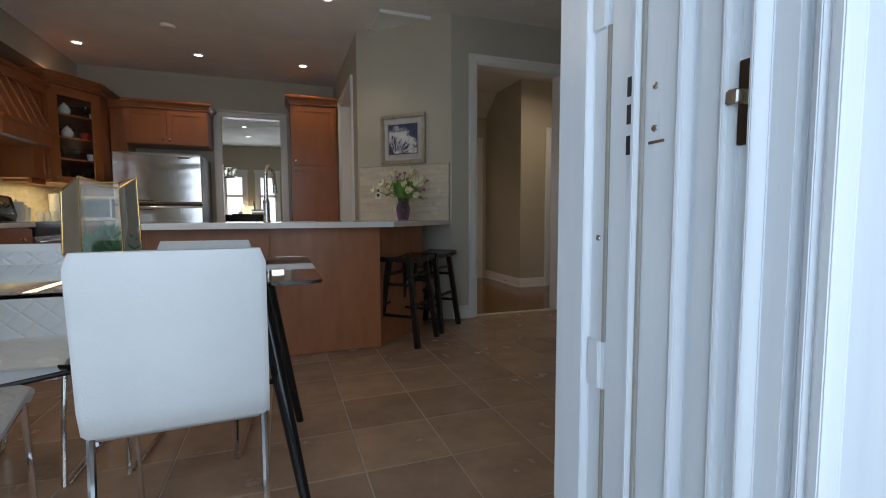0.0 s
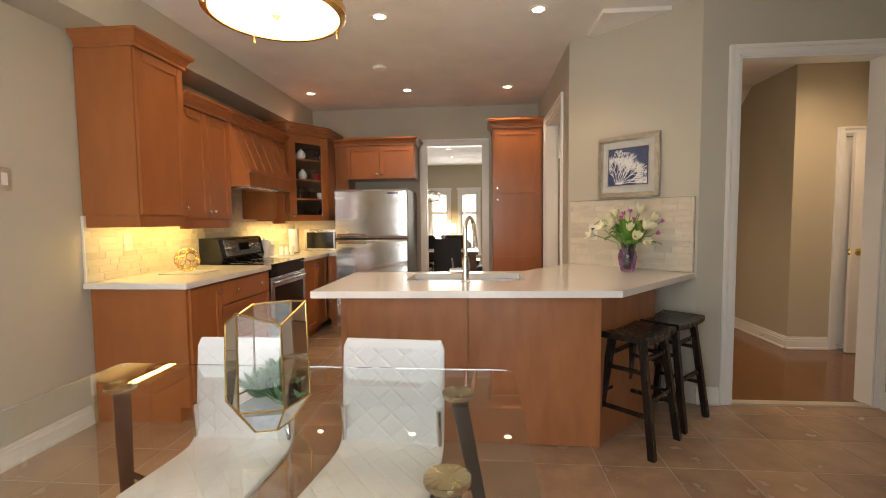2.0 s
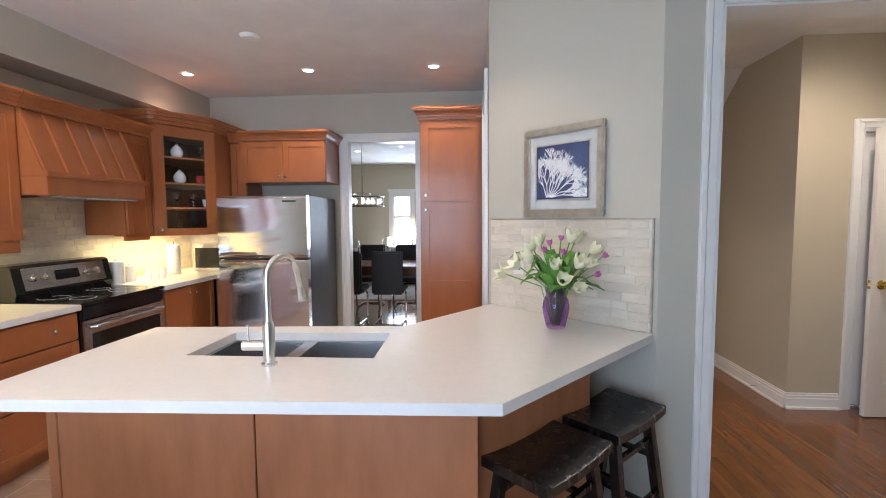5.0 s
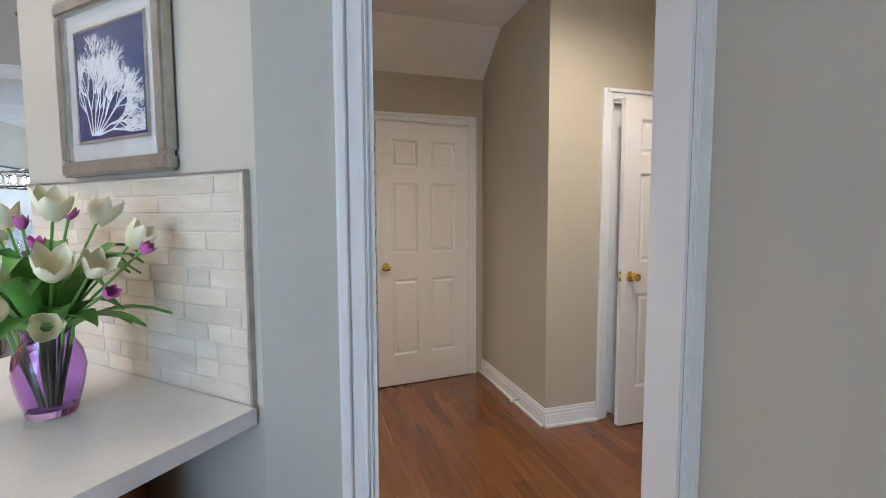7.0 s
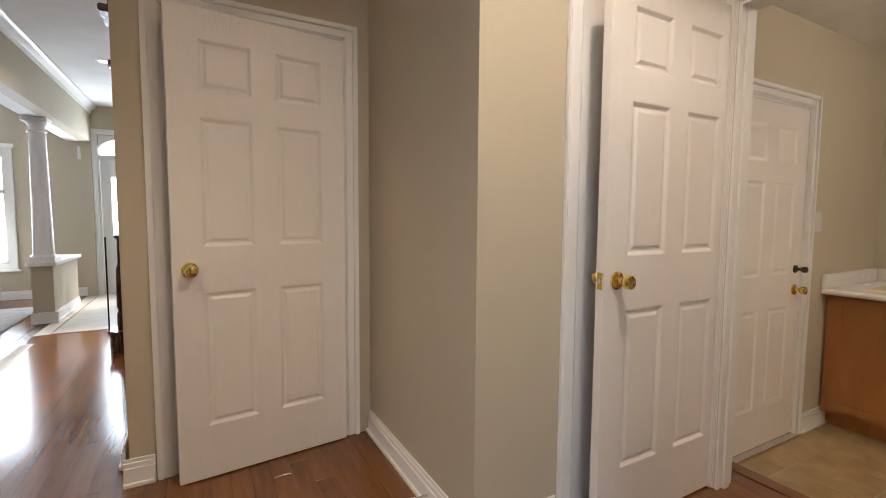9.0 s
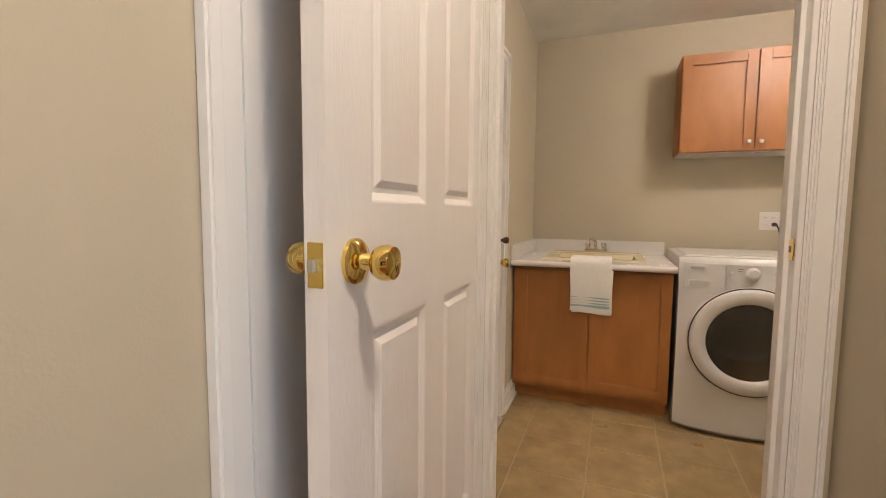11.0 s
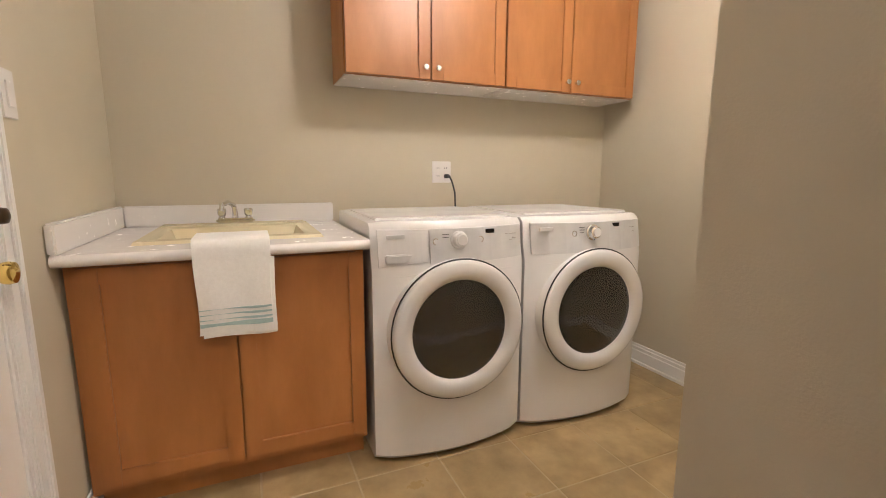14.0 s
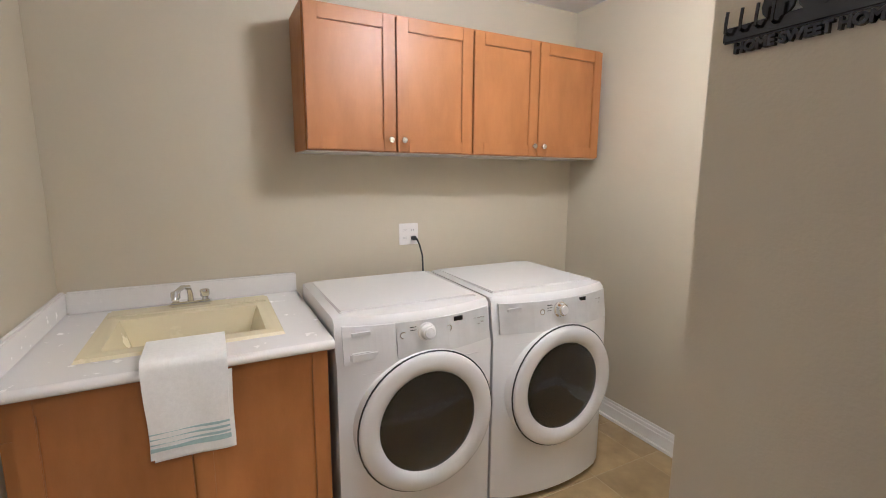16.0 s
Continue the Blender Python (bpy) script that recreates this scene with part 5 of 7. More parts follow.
bmesh.ops.translate(bm, vec=(0, 0, -0.036), verts=[v for v in ext["geom"] if isinstance(v, bmesh.types.BMVert)])
part("top", bm, LAMINATE, lt)
part("face_rail", boxes((5.80, 5.825, 4.10, 5.02, 0.555, 0.693), (5.825, 6.5, 4.10, 4.115, 0.555, 0.693)), MAPLE, lt, "maple rail under the counter")
bm = bmesh.new()
tube(bm, [(5.738, 4.09, 0.712), (5.738, 5.025, 0.712)], 0.018, 12)
part("rolled_edge", bm, LAMINATE, lt, smooth=True)
part("backsplash", boxes((6.495, 6.517, 4.09, 5.002, 0.7305, 0.825), bevel=0.006), LAMINATE, lt)
part("side_splash", boxes((5.72, 6.517, 5.003, 5.027, 0.7305, 0.825), bevel=0.006), LAMINATE, lt)
ls = thing("laundry_sink", "cream acrylic drop-in laundry sink", "sink", (6.12, 4.55, 0.55))
bm = bmesh.new()
rings(bm, [[(x0, y0, z), (x1, y0, z), (x1, y1, z), (x0, y1, z)] for x0, x1, y0, y1, z in
           ((5.865, 6.42, 4.235, 4.855, 0.731), (5.870, 6.415, 4.24, 4.85, 0.742), (5.90, 6.31, 4.27, 4.82, 0.745), (5.935, 6.29, 4.295, 4.795, 0.738), (5.95, 6.28, 4.31, 4.78, 0.70),
            (5.98, 6.25, 4.35, 4.74, 0.57), (5.97, 6.26, 4.34, 4.75, 0.56), (5.932, 6.298, 4.292, 4.798, 0.70), (5.932, 6.298, 4.292, 4.798, 0.731))], caps=False)
bm.faces.new([bm.verts.new(v) for v in ((5.98, 4.35, 0.571), (6.25, 4.35, 0.571), (6.25, 4.74, 0.571), (5.98, 4.74, 0.571))])
part("basin", bm, CREAM, ls, smooth=True)
part("ledge", boxes((6.312, 6.412, 4.25, 4.84, 0.742, 0.749), bevel=0.003), CREAM, ls)
for k in range(7):
    part("ridge", boxes((6.325, 6.36, 4.28 + 0.018 * k, 4.286 + 0.018 * k, 0.7485, 0.7515)), CREAM, ls)
lf = thing("laundry_faucet", "chrome two-handle laundry faucet", "faucet", (6.37, 4.55, 0.75))
part("deck_plate", boxes((6.345, 6.40, 4.47, 4.63, 0.749, 0.772), bevel=0.008), CHROME, lf, smooth=True)
bm = bmesh.new()
tube(bm, [(6.37, 4.55, 0.765), (6.37, 4.55, 0.80), (6.36, 4.555, 0.83), (6.30, 4.575, 0.845), (6.24, 4.595, 0.838), (6.225, 4.60, 0.81)], [0.014, 0.012, 0.011, 0.010, 0.010, 0.011], 12)
part("spout", bm, CHROME, lf, smooth=True)
for y in (4.495, 4.605):
    bm = bmesh.new()
    lathe(bm, [(0.001, 0), (0.017, 0), (0.013, 0.012), (0.02, 0.022), (0.021, 0.04), (0.015, 0.046), (0.001, 0.047)], (6.37, y, 0.768), 10)
    part("handle", bm, CHROME, lf, smooth=True)
tw = thing("hand_towel", "white terry towel with teal stripes hung over the counter edge", "towel", (5.71, 4.55, 0.43))


def cloth(name, outer, y0, y1, mat, thick=0.006, wave=0.003):
    """A folded cloth: its outer line in x and z, swept along y with slack folds."""
    bm = bmesh.new()
    loops = []
    for i in range(15):
        u = i / 14
        y = y0 + (y1 - y0) * u
        front_line, back_line = [], []
        for k, (x, z) in enumerate(outer):
            sag = max(0.0, 0.72 - z)
            wx = wave * math.sin(9 * u + 5 * z) * min(1, sag * 6)
            yy = y + 0.05 * sag * (u - 0.5) + 0.004 * math.sin(20 * z + 2 * u) * min(1, sag * 4)
            dz = 0.004 * math.sin(6 * u) * (k == 0)
            front_line.append(Vector((x + wx, yy, z + dz)))
            back_line.append(Vector((x + wx + (thick if z < 0.745 and x < 5.8 else 0), yy, z + dz - (thick if z >= 0.745 else 0))))
        loops.append(front_line + back_line[::-1])
    rings(bm, loops)
    return part(name, bm, mat, tw, smooth=True)


fall = [(5.706, 0.446 + 0.0284 * i) for i in range(11)]
cloth("front_layer", fall + [(5.712, 0.752), (5.722, 0.7605), (5.80, 0.7615), (5.90, 0.7615)], 4.665, 4.433, TERRY)
cloth("back_layer", [(5.7135, 0.433 + 0.029 * i) for i in range(10)], 4.655, 4.421, TERRY)
for z, h in ((0.472, 0.013), (0.494, 0.004), (0.511, 0.004), (0.528, 0.004)):
    cloth("stripe", [(5.7035, z), (5.7035, z + h)], 4.664, 4.434, TEAL, 0.004)

for u0, u1, dd in ((2.368, 3.238, [(2.371, 2.823), (2.827, 3.236)]), (3.240, 4.065, [(3.243, 3.650), (3.654, 4.062)])):
    c = upper("laundry_wall_cabinet", "honey maple wall cabinet with two shaker doors", u0, u1, 1.415, 2.025, "-x", 6.235, 0.282, dd, wood=MAPLE, group="laundry wall cabinets")
    part("underside", boxes((6.24, 6.515, u0 + 0.003, u1 - 0.003, 1.410, 1.4145)), LAMINATE, c, "white melamine underside")


def appliance(name, label, yc, drawer):
    """A front loader: bowed front, sloped control fascia, round door."""
    hw = 0.335
    z0, z1 = LF + 0.012, 0.79
    c = thing(name, label, "washing machine" if drawer else "dryer", (6.05, yc, LF))

    def front(s):
        return 5.745 - 0.062 * (1 - s * s)
    bm = bmesh.new()
    loops = []
    for i in range(13):
        s = -1 + 2 * i / 12
        y = yc + hw * s
        e = 0.014 * (abs(s) > 0.99)
        f = front(s)
        loops.append([(6.40, y, z0), (f + 0.02 + e, y, z0), (f + e, y, z0 + 0.02), (f + e, y, 0.60), (f + 0.016 + e, y, 0.66), (f + 0.028 + e, y, 0.765), (f + 0.05 + e, y, z1 - e * 0.5), (6.38, y, z1 + 0.008 - e * 0.5), (6.40, y, z1 - 0.01)])
    rings(bm, loops)
    part("cabinet", bm, ENAMEL, c, smooth=True)
    bm = bmesh.new()
    box(bm, 5.83, 6.36, yc - hw + 0.035, yc + hw - 0.035, z1 - 0.012, z1 + 0.0085, 0.004, 2)
    part("lid", bm, ENAMEL, c, smooth=True)
    part("base_gap", boxes((5.80, 6.38, yc - hw + 0.02, yc + hw - 0.02, LF, z0)), DARKPLASTIC, c)

    def fascia(name, y0, y1, zlo, zhi, mat, proud, label=""):
        bm = bmesh.new()
        loops = []
        for i in range(9):
            y = y0 + (y1 - y0) * i / 8
            f = front((y - yc) / hw)
            dip = 0.022 * math.sin(math.pi * min(max((yc + hw - y) / (2 * hw), 0), 1)) if zlo < 0.64 else 0
            lo = zlo - 0.02 + dip + 0.02 * (y > yc) * 0
            xa = f + 0.016 * max(0, (lo - 0.60) / 0.06) if lo < 0.66 else f + 0.016 + 0.012 * (lo - 0.66) / 0.105
            xb = f + 0.016 + 0.012 * (zhi - 0.66) / 0.105
            loops.append([(xa + 0.003, y, lo), (xa - proud, y, lo + 0.002), (xb - proud, y, zhi - 0.002), (xb + 0.003, y, zhi)])
        rings(bm, loops)
        return part(name, bm, mat, c, label, smooth=False)
    fascia("control_fascia", yc - hw + 0.022, yc + hw - (0.215 if drawer else 0.022), 0.645, 0.762, PANELGREY, 0.004, "pale grey control fascia")
    if drawer:
        fascia("detergent_drawer", yc + hw - 0.208, yc + hw - 0.022, 0.635, 0.762, ENAMEL, 0.004)
        part("drawer_grip", boxes((front(0.65) + 0.002, front(0.65) + 0.02, yc + hw - 0.192, yc + hw - 0.042, 0.636, 0.668), bevel=0.004), PANELGREY, c)
    ky = yc + (0.0 if drawer else 0.02)
    x = front((ky - yc) / hw) + 0.022
    tk = Matrix.Rotation(radians(-84), 4, 'Y')
    bm = bmesh.new()
    lathe(bm, [(0.001, 0), (0.036, 0), (0.036, 0.006), (0.030, 0.010), (0.027, 0.028), (0.022, 0.032), (0.001, 0.033)], (x - 0.004, ky, 0.715), 26, tk)
    k = part("cycle_knob", bm, CHROME if not drawer else ENAMEL, c, smooth=True)
    bm = bmesh.new()
    lathe(bm, [(0.001, 0.03), (0.022, 0.03), (0.020, 0.036), (0.001, 0.037)], (x - 0.004, ky, 0.715), 20, tk)
    part("knob_cap", bm, ENAMEL, k, smooth=True)
    part("display", boxes((front(0.4) + 0.018, front(0.4) + 0.03, ky - 0.165, ky - 0.125, 0.735, 0.752)), DISPLAY, c)
    for a in (0.095, -0.10):
        bm = bmesh.new()
        lathe(bm, [(0.010, 0), (0.013, 0), (0.013, 0.003), (0.010, 0.003), (0.010, 0)], (front(a / hw) + 0.019, ky + a, 0.712), 16, tk)
        part("button", bm, NICKEL, c)
    for i in range(5):
        part("legend", boxes((front(0.15) + 0.018, front(0.15) + 0.026, ky + 0.042, ky + 0.068, 0.690 + 0.012 * i, 0.692 + 0.012 * i)), DARKGLASS, c)
        part("legend", boxes((front(0.7) + 0.017, front(0.7) + 0.027, ky - 0.20 - 0.02 * i, ky - 0.188 - 0.02 * i, 0.705 - 0.006 * (i % 2), 0.707 - 0.006 * (i % 2)), (front(0.7) + 0.017, front(0.7) + 0.027, ky - 0.20 - 0.02 * i, ky - 0.188 - 0.02 * i, 0.725, 0.727)), MESHGREY, c)
    part("badge", boxes((front(0.6) + 0.019, front(0.6) + 0.028, yc + hw - 0.12, yc + hw - 0.05, 0.728, 0.742)), PANELGREY, c, "small silver badge bar")
    # Crease under the fascia.
    for zc in (0.585, 0.572):
        bm = bmesh.new()
        tube(bm, [(front(-1 + 2 * i / 16) - 0.0005 + 0.004, yc + hw * (-1 + 2 * i / 16) * 0.985, zc + 0.028 * math.cos(math.pi * (-1 + 2 * i / 16) / 1.0) * 0.5 + 0.006) for i in range(2, 15)], 0.005 if zc > 0.58 else 0.004, 6)
        part("crease", bm, ENAMEL, c, smooth=True)
    # Round door.
    zc = 0.355
    turn = Matrix.Rotation(radians(-90), 4, 'Y')
    bm = bmesh.new()
    lathe(bm, [(0.290, -0.075), (0.290, -0.008), (0.288, -0.003), (0.280, -0.004), (0.280, -0.075), (0.290, -0.075)], (5.672, yc, zc), 56, turn)
    part("door_collar", bm, ENAMEL, c, smooth=True)
    bm = bmesh.new()
    tube(bm, [(5.6765, yc + 0.2875 * math.cos(radians(7.5 * i)), zc + 0.2875 * math.sin(radians(7.5 * i))) for i in range(48)], 0.0034, 6, True)
    part("door_gap", bm, DARKPLASTIC, c, smooth=True)
    bm = bmesh.new()
    lathe(bm, [(0.284, -0.06), (0.284, 0.002), (0.280, 0.009), (0.268, 0.014), (0.246, 0.017), (0.226, 0.014), (0.213, 0.006), (0.208, 0.001), (0.204, -0.003), (0.203, -0.03)], (5.672, yc, zc), 56, turn)
    d = part("door", bm, ENAMEL, c, "white rounded door ring", smooth=True)
    # Near-flat disc in place of a deep drum; its colour carries the shade.
    bm = bmesh.new()
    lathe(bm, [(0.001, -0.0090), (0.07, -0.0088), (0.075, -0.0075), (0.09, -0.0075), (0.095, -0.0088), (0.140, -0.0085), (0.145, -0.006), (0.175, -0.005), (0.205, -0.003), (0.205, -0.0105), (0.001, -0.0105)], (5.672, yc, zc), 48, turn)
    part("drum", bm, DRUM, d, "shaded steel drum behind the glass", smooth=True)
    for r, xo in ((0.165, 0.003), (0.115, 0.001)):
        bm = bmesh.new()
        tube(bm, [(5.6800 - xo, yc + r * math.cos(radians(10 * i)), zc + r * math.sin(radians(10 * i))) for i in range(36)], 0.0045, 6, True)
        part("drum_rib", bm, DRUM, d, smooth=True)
    bm = bmesh.new()
    lathe(bm, [(0.205, -0.002), (0.200, 0.001), (0.15, 0.009), (0.08, 0.015), (0.001, 0.017), (0.001, 0.013), (0.08, 0.011), (0.15, 0.005), (0.196, -0.001), (0.205, -0.002)], (5.672, yc, zc), 48, turn)
    g = part("glass", bm, SMOKEGLASS, d, "dark curved door glass", smooth=True)
    g.visible_shadow = False
    return c


appliance("washing_machine", "white front-loading washing machine with a dark round door", 3.742, True)
appliance("clothes_dryer", "white front-loading dryer standing beside the washer", 3.058, False)


def plate(name, label, at, face, w=0.075, h=0.12, kind="outlet", mat=None):
    c = thing(name, label, kind, at)
    x, y, z = at

    def bx(u0, u1, v0, v1, w0, w1, bev=0.0):
        bm = bmesh.new()
        plane = {"-x": x, "+x": x, "-y": y, "+y": y}[face]
        mid = y if face in ("-x", "+x") else x
        fbox(bm, face, plane, mid + u0, mid + u1, z + v0, z + v1, w0, w1, bev)
        return bm
    part("cover", bx(-w / 2, w / 2, -h / 2, h / 2, 0, 0.006, 0.002), mat or LAMINATE, c)
    n = max(1, round(w / 0.05) if w > 0.1 else 1)
    for i in range(n):
        u = (i - (n - 1) / 2) * 0.046
        if kind == "light switch":
            part("rocker", bx(u - 0.016, u + 0.016, -0.033, 0.033, 0.005, 0.010, 0.002), LAMINATE, c)
        elif kind == "outlet":
            for v in (-0.022, 0.022):
                r = part("socket", bx(u - 0.015, u + 0.015, v - 0.013, v + 0.013, 0.005, 0.008, 0.002), LAMINATE, c)
                for du in (-0.006, 0.006):
                    part("slot", bx(u + du - 0.001, u + du + 0.001, v - 0.004, v + 0.005, 0.0078, 0.0084), DARKPLASTIC, r)
    return c


plate("wall_outlet", "white double wall outlet above the washer", (6.519, 3.47, 0.985), "-x", w=0.115)
plate("light_switch", "white light switch beside the garage door", (5.62, 5.028, 1.16), "-y", kind="light switch")
plate("light_switch", "white triple light switch in the hall", (0.882, 5.72, 1.33), "+x", w=0.16, kind="light switch")
plate("wall_outlet", "white wall outlet in the hall", (0.882, 6.3, 0.33), "+x")
plate("wall_outlet", "white wall outlet on the half wall", (0.882, 7.3, 0.42), "+x")
plate("blank_plate", "white blank cover plate low on the wall", (2.698, 3.275, 0.44), "-x", w=0.085, h=0.12, kind="cover plate")
plate("wall_outlet", "steel-framed wall outlet low on the wall", (2.698, 3.09, 0.45), "-x", w=0.07, h=0.115, mat=NICKEL)
plate("light_switch", "brushed steel light switch plate with a white toggle", (-2.478, 2.50, 1.53), "+x", w=0.078, h=0.125, kind="light switch", mat=SILVERLEAF)
cord = thing("power_cord", "black power cord plugged in above the washer", "cord", (6.49, 3.44, 0.80))
bm = bmesh.new()
tube(bm, [(6.505, 3.445, 0.962), (6.47, 3.44, 0.962), (6.455, 3.43, 0.93), (6.45, 3.415, 0.87), (6.45, 3.41, 0.76)], 0.005, 8)
part("cable", bm, DARKPLASTIC, cord, smooth=True)
part("plug", boxes((6.485, 6.512, 3.432, 3.458, 0.950, 0.974), bevel=0.004), DARKPLASTIC, cord)
sign = thing("key_hook_sign", "black metal key hook sign with cut-out words", "sign", (4.39, 3.902, 1.44))
part("bar", boxes((4.40, 4.548, 3.9015, 3.907, 1.453, 1.470), bevel=0.002), BLACKGLOSS, sign)


def word(text, at, size, parent, mat):
    cu = bpy.data.curves.new("lettering", 'FONT')
    cu.body, cu.size, cu.extrude, cu.align_x, cu.offset = text, size, 0.003, 'CENTER', 0.0008
    ob = new("lettering", cu)
    cu.materials.append(mat)
    ob.parent = parent
    ob.matrix_basis = Matrix.Translation(Vector(at) - ORG[parent.name]) @ Matrix(((-1, 0, 0, 0), (0, 0, 1, 0), (0, 1, 0, 0), (0, 0, 0, 1)))
    return ob


word("HOME SWEET HOME", (4.464, 3.9055, 1.4405), 0.0148, sign, BLACKGLOSS)
for k in range(4):
    x = 4.541 - 0.016 * k
    bm = bmesh.new()
    tube(bm, [(x, 3.905, 1.462), (x, 3.914, 1.464), (x - 0.002, 3.917, 1.472), (x - 0.003, 3.917, 1.484)], 0.0018, 8)
    part("hook", bm, BLACKGLOSS, sign, smooth=True)
for k in range(3):
    bm = bmesh.new()
    lathe(bm, [(0.001, 0), (0.016, 0), (0.016, 0.004), (0.001, 0.004)], (4.425 + 0.034 * k, 3.9015, 1.482), 14, Matrix.Rotation(radians(-90), 4, 'X'))
    part("ornament", bm, BLACKGLOSS, sign)
lc = thing("laundry_ceiling_light", "round white flush ceiling light, lit", "ceiling light", (5.15, 3.35, LC - 0.06))
bm = bmesh.new()
lathe(bm, [(0.001, LC - 0.055), (0.08, LC - 0.05), (0.13, LC - 0.03), (0.14, LC - 0.002), (0.001, LC - 0.002)], (5.15, 3.35, 0), 28)
part("bowl", bm, SHADEGLOW, lc, smooth=True)

# ---- kitchen small things ----
# The picture, flat on the angled wall; local x along it, y into it.
ang = math.degrees(math.atan2(3.50 - 4.20, 1.49 - 0.76))
AW = pose(0.76, 4.20, 0, 0, 0, ang)      # origin at the wall's inner corner
pc = thing("framed_picture", "silver-framed print of white coral on navy", "picture", m=AW @ pose(0.522, -0.002, 1.445) @ Matrix.Scale(1.12, 4))
W, H = 0.425, 0.415
for a in ((-W / 2, W / 2, -0.03, 0, 0, 0.035), (-W / 2, W / 2, -0.03, 0, H - 0.035, H), (-W / 2, -W / 2 + 0.035, -0.0295, 0, 0.035, H - 0.035), (W / 2 - 0.035, W / 2, -0.0295, 0, 0.035, H - 0.035)):
    part("frame_rail", boxes(a, bevel=0.006), SILVERLEAF, pc)
part("mat_board", boxes((-W / 2 + 0.03, W / 2 - 0.03, -0.014, -0.002, 0.03, H - 0.03)), MATBOARD, pc)
for a in ((-0.145, 0.145, -0.019, -0.013, 0.075, 0.083), (-0.145, 0.145, -0.019, -0.013, 0.332, 0.340), (-0.145, -0.137, -0.0185, -0.013, 0.083, 0.332), (0.137, 0.145, -0.0185, -0.013, 0.083, 0.332)):
    part("inner_fillet", boxes(a, bevel=0.002), SILVERLEAF, pc)
part("print", boxes((-0.138, 0.138, -0.0165, -0.0138, 0.082, 0.333)), NAVY, pc)
bm = bmesh.new()
rnd = random.Random(5)


def twig(p, a, length, w, depth):
    q = (p[0] + math.cos(a) * length, p[1] + math.sin(a) * length)
    q = (min(max(q[0], -0.13), 0.13), min(max(q[1], 0.09), 0.325))
    n = (-math.sin(a) * w, math.cos(a) * w)
    vs = [bm.verts.new((x, -0.0172, z)) for x, z in ((p[0] + n[0], p[1] + n[1]), (p[0] - n[0], p[1] - n[1]), (q[0] - n[0] * 0.7, q[1] - n[1] * 0.7), (q[0] + n[0] * 0.7, q[1] + n[1] * 0.7))]
    bm.faces.new(vs)
    if depth:
        for k in range(3):
            twig(q, a + rnd.uniform(-0.62, 0.62), length * rnd.uniform(0.62, 0.84), w * 0.78, depth - 1)


for a in (0.15, 0.4, 0.6, 0.8, 1.0, 1.2, 1.4, 1.65, 1.9):
    twig((-0.075 + 0.02 * math.cos(a), 0.092), a, rnd.uniform(0.05, 0.066), 0.0023, 5)
part("coral_print", bm, CORAL, pc, "white branching coral")
pg = part("glazing", boxes((-W / 2 + 0.034, W / 2 - 0.034, -0.024, -0.022, 0.034, H - 0.034)), GLASS, pc)
pg.visible_shadow = False

# Tulips.
vs = thing("flower_vase", "purple glass vase of white tulips and pink blooms", "flowers", m=pose(1.06, 3.60, 0.915))
bm = bmesh.new()
lathe(bm, [(0.001, 0), (0.040, 0), (0.046, 0.01), (0.058, 0.06), (0.064, 0.10), (0.058, 0.135), (0.045, 0.16), (0.046, 0.185), (0.052, 0.20), (0.049, 0.20), (0.042, 0.18), (0.041, 0.16), (0.054, 0.13), (0.060, 0.10), (0.054, 0.06), (0.042, 0.018), (0.001, 0.014)], n=32)
part("glass", bm, PURPLEGLASS, vs, "purple tinted glass", smooth=True)
rnd = random.Random(11)


def bloom(p, d, mat, s, spread):
    """Six cupped petals in two whorls; spread opens them."""
    bm = bmesh.new()
    q = d.to_track_quat('Z', 'Y').to_matrix()
    for k in range(6):
        a = math.pi * k / 3 + rnd.uniform(-0.15, 0.15)
        lift, long = rnd.uniform(0.9, 1.1), rnd.uniform(0.9, 1.08)
        rows = []
        for i in range(7):
            u = i / 6
            rr = s * (0.10 + 0.78 * math.sin(math.pi * min(0.5, 0.10 + 0.62 * u)) + spread * u * u * lift) * (0.90 if k % 2 else 1.0)
            wd = s * 0.62 * math.sin(math.pi * (0.10 + 0.84 * u) ** 0.9) + 0.0008
            z = s * 1.75 * u * long * (1 - 0.22 * spread * u)
            row = []
            for t in (-1, -0.5, 0, 0.5, 1):
                b = a + t * wd / max(rr, 0.2 * s)
                cup = 1 - 0.10 * abs(t)
                row.append(q @ Vector((rr * cup * math.cos(b), rr * cup * math.sin(b), z - 0.05 * s * t * t)) + p)
            rows.append(row)
        rings(bm, rows, closed=False, caps=False)
    return part("bloom", bm, mat, vs, smooth=True)


heads = [(-0.24, -0.02, 0.26, 0), (-0.13, -0.09, 0.33, 0), (-0.07, 0.03, 0.40, 0), (-0.02, -0.10, 0.30, 0), (0.05, -0.06, 0.42, 0), (0.09, 0.03, 0.41, 0), (0.12, -0.09, 0.31, 0), (0.16, 0.0, 0.36, 0), (0.06, -0.13, 0.22, 0), (-0.10, 0.06, 0.37, 0), (0.0, -0.15, 0.25, 0), (0.07, -0.12, 0.31, 0), (-0.18, -0.05, 0.30, 0),
         (-0.03, 0.0, 0.40, 1), (0.03, 0.05, 0.42, 1), (0.20, -0.06, 0.35, 1), (0.02, -0.06, 0.36, 1), (0.15, -0.11, 0.27, 1), (-0.06, -0.05, 0.37, 1)]
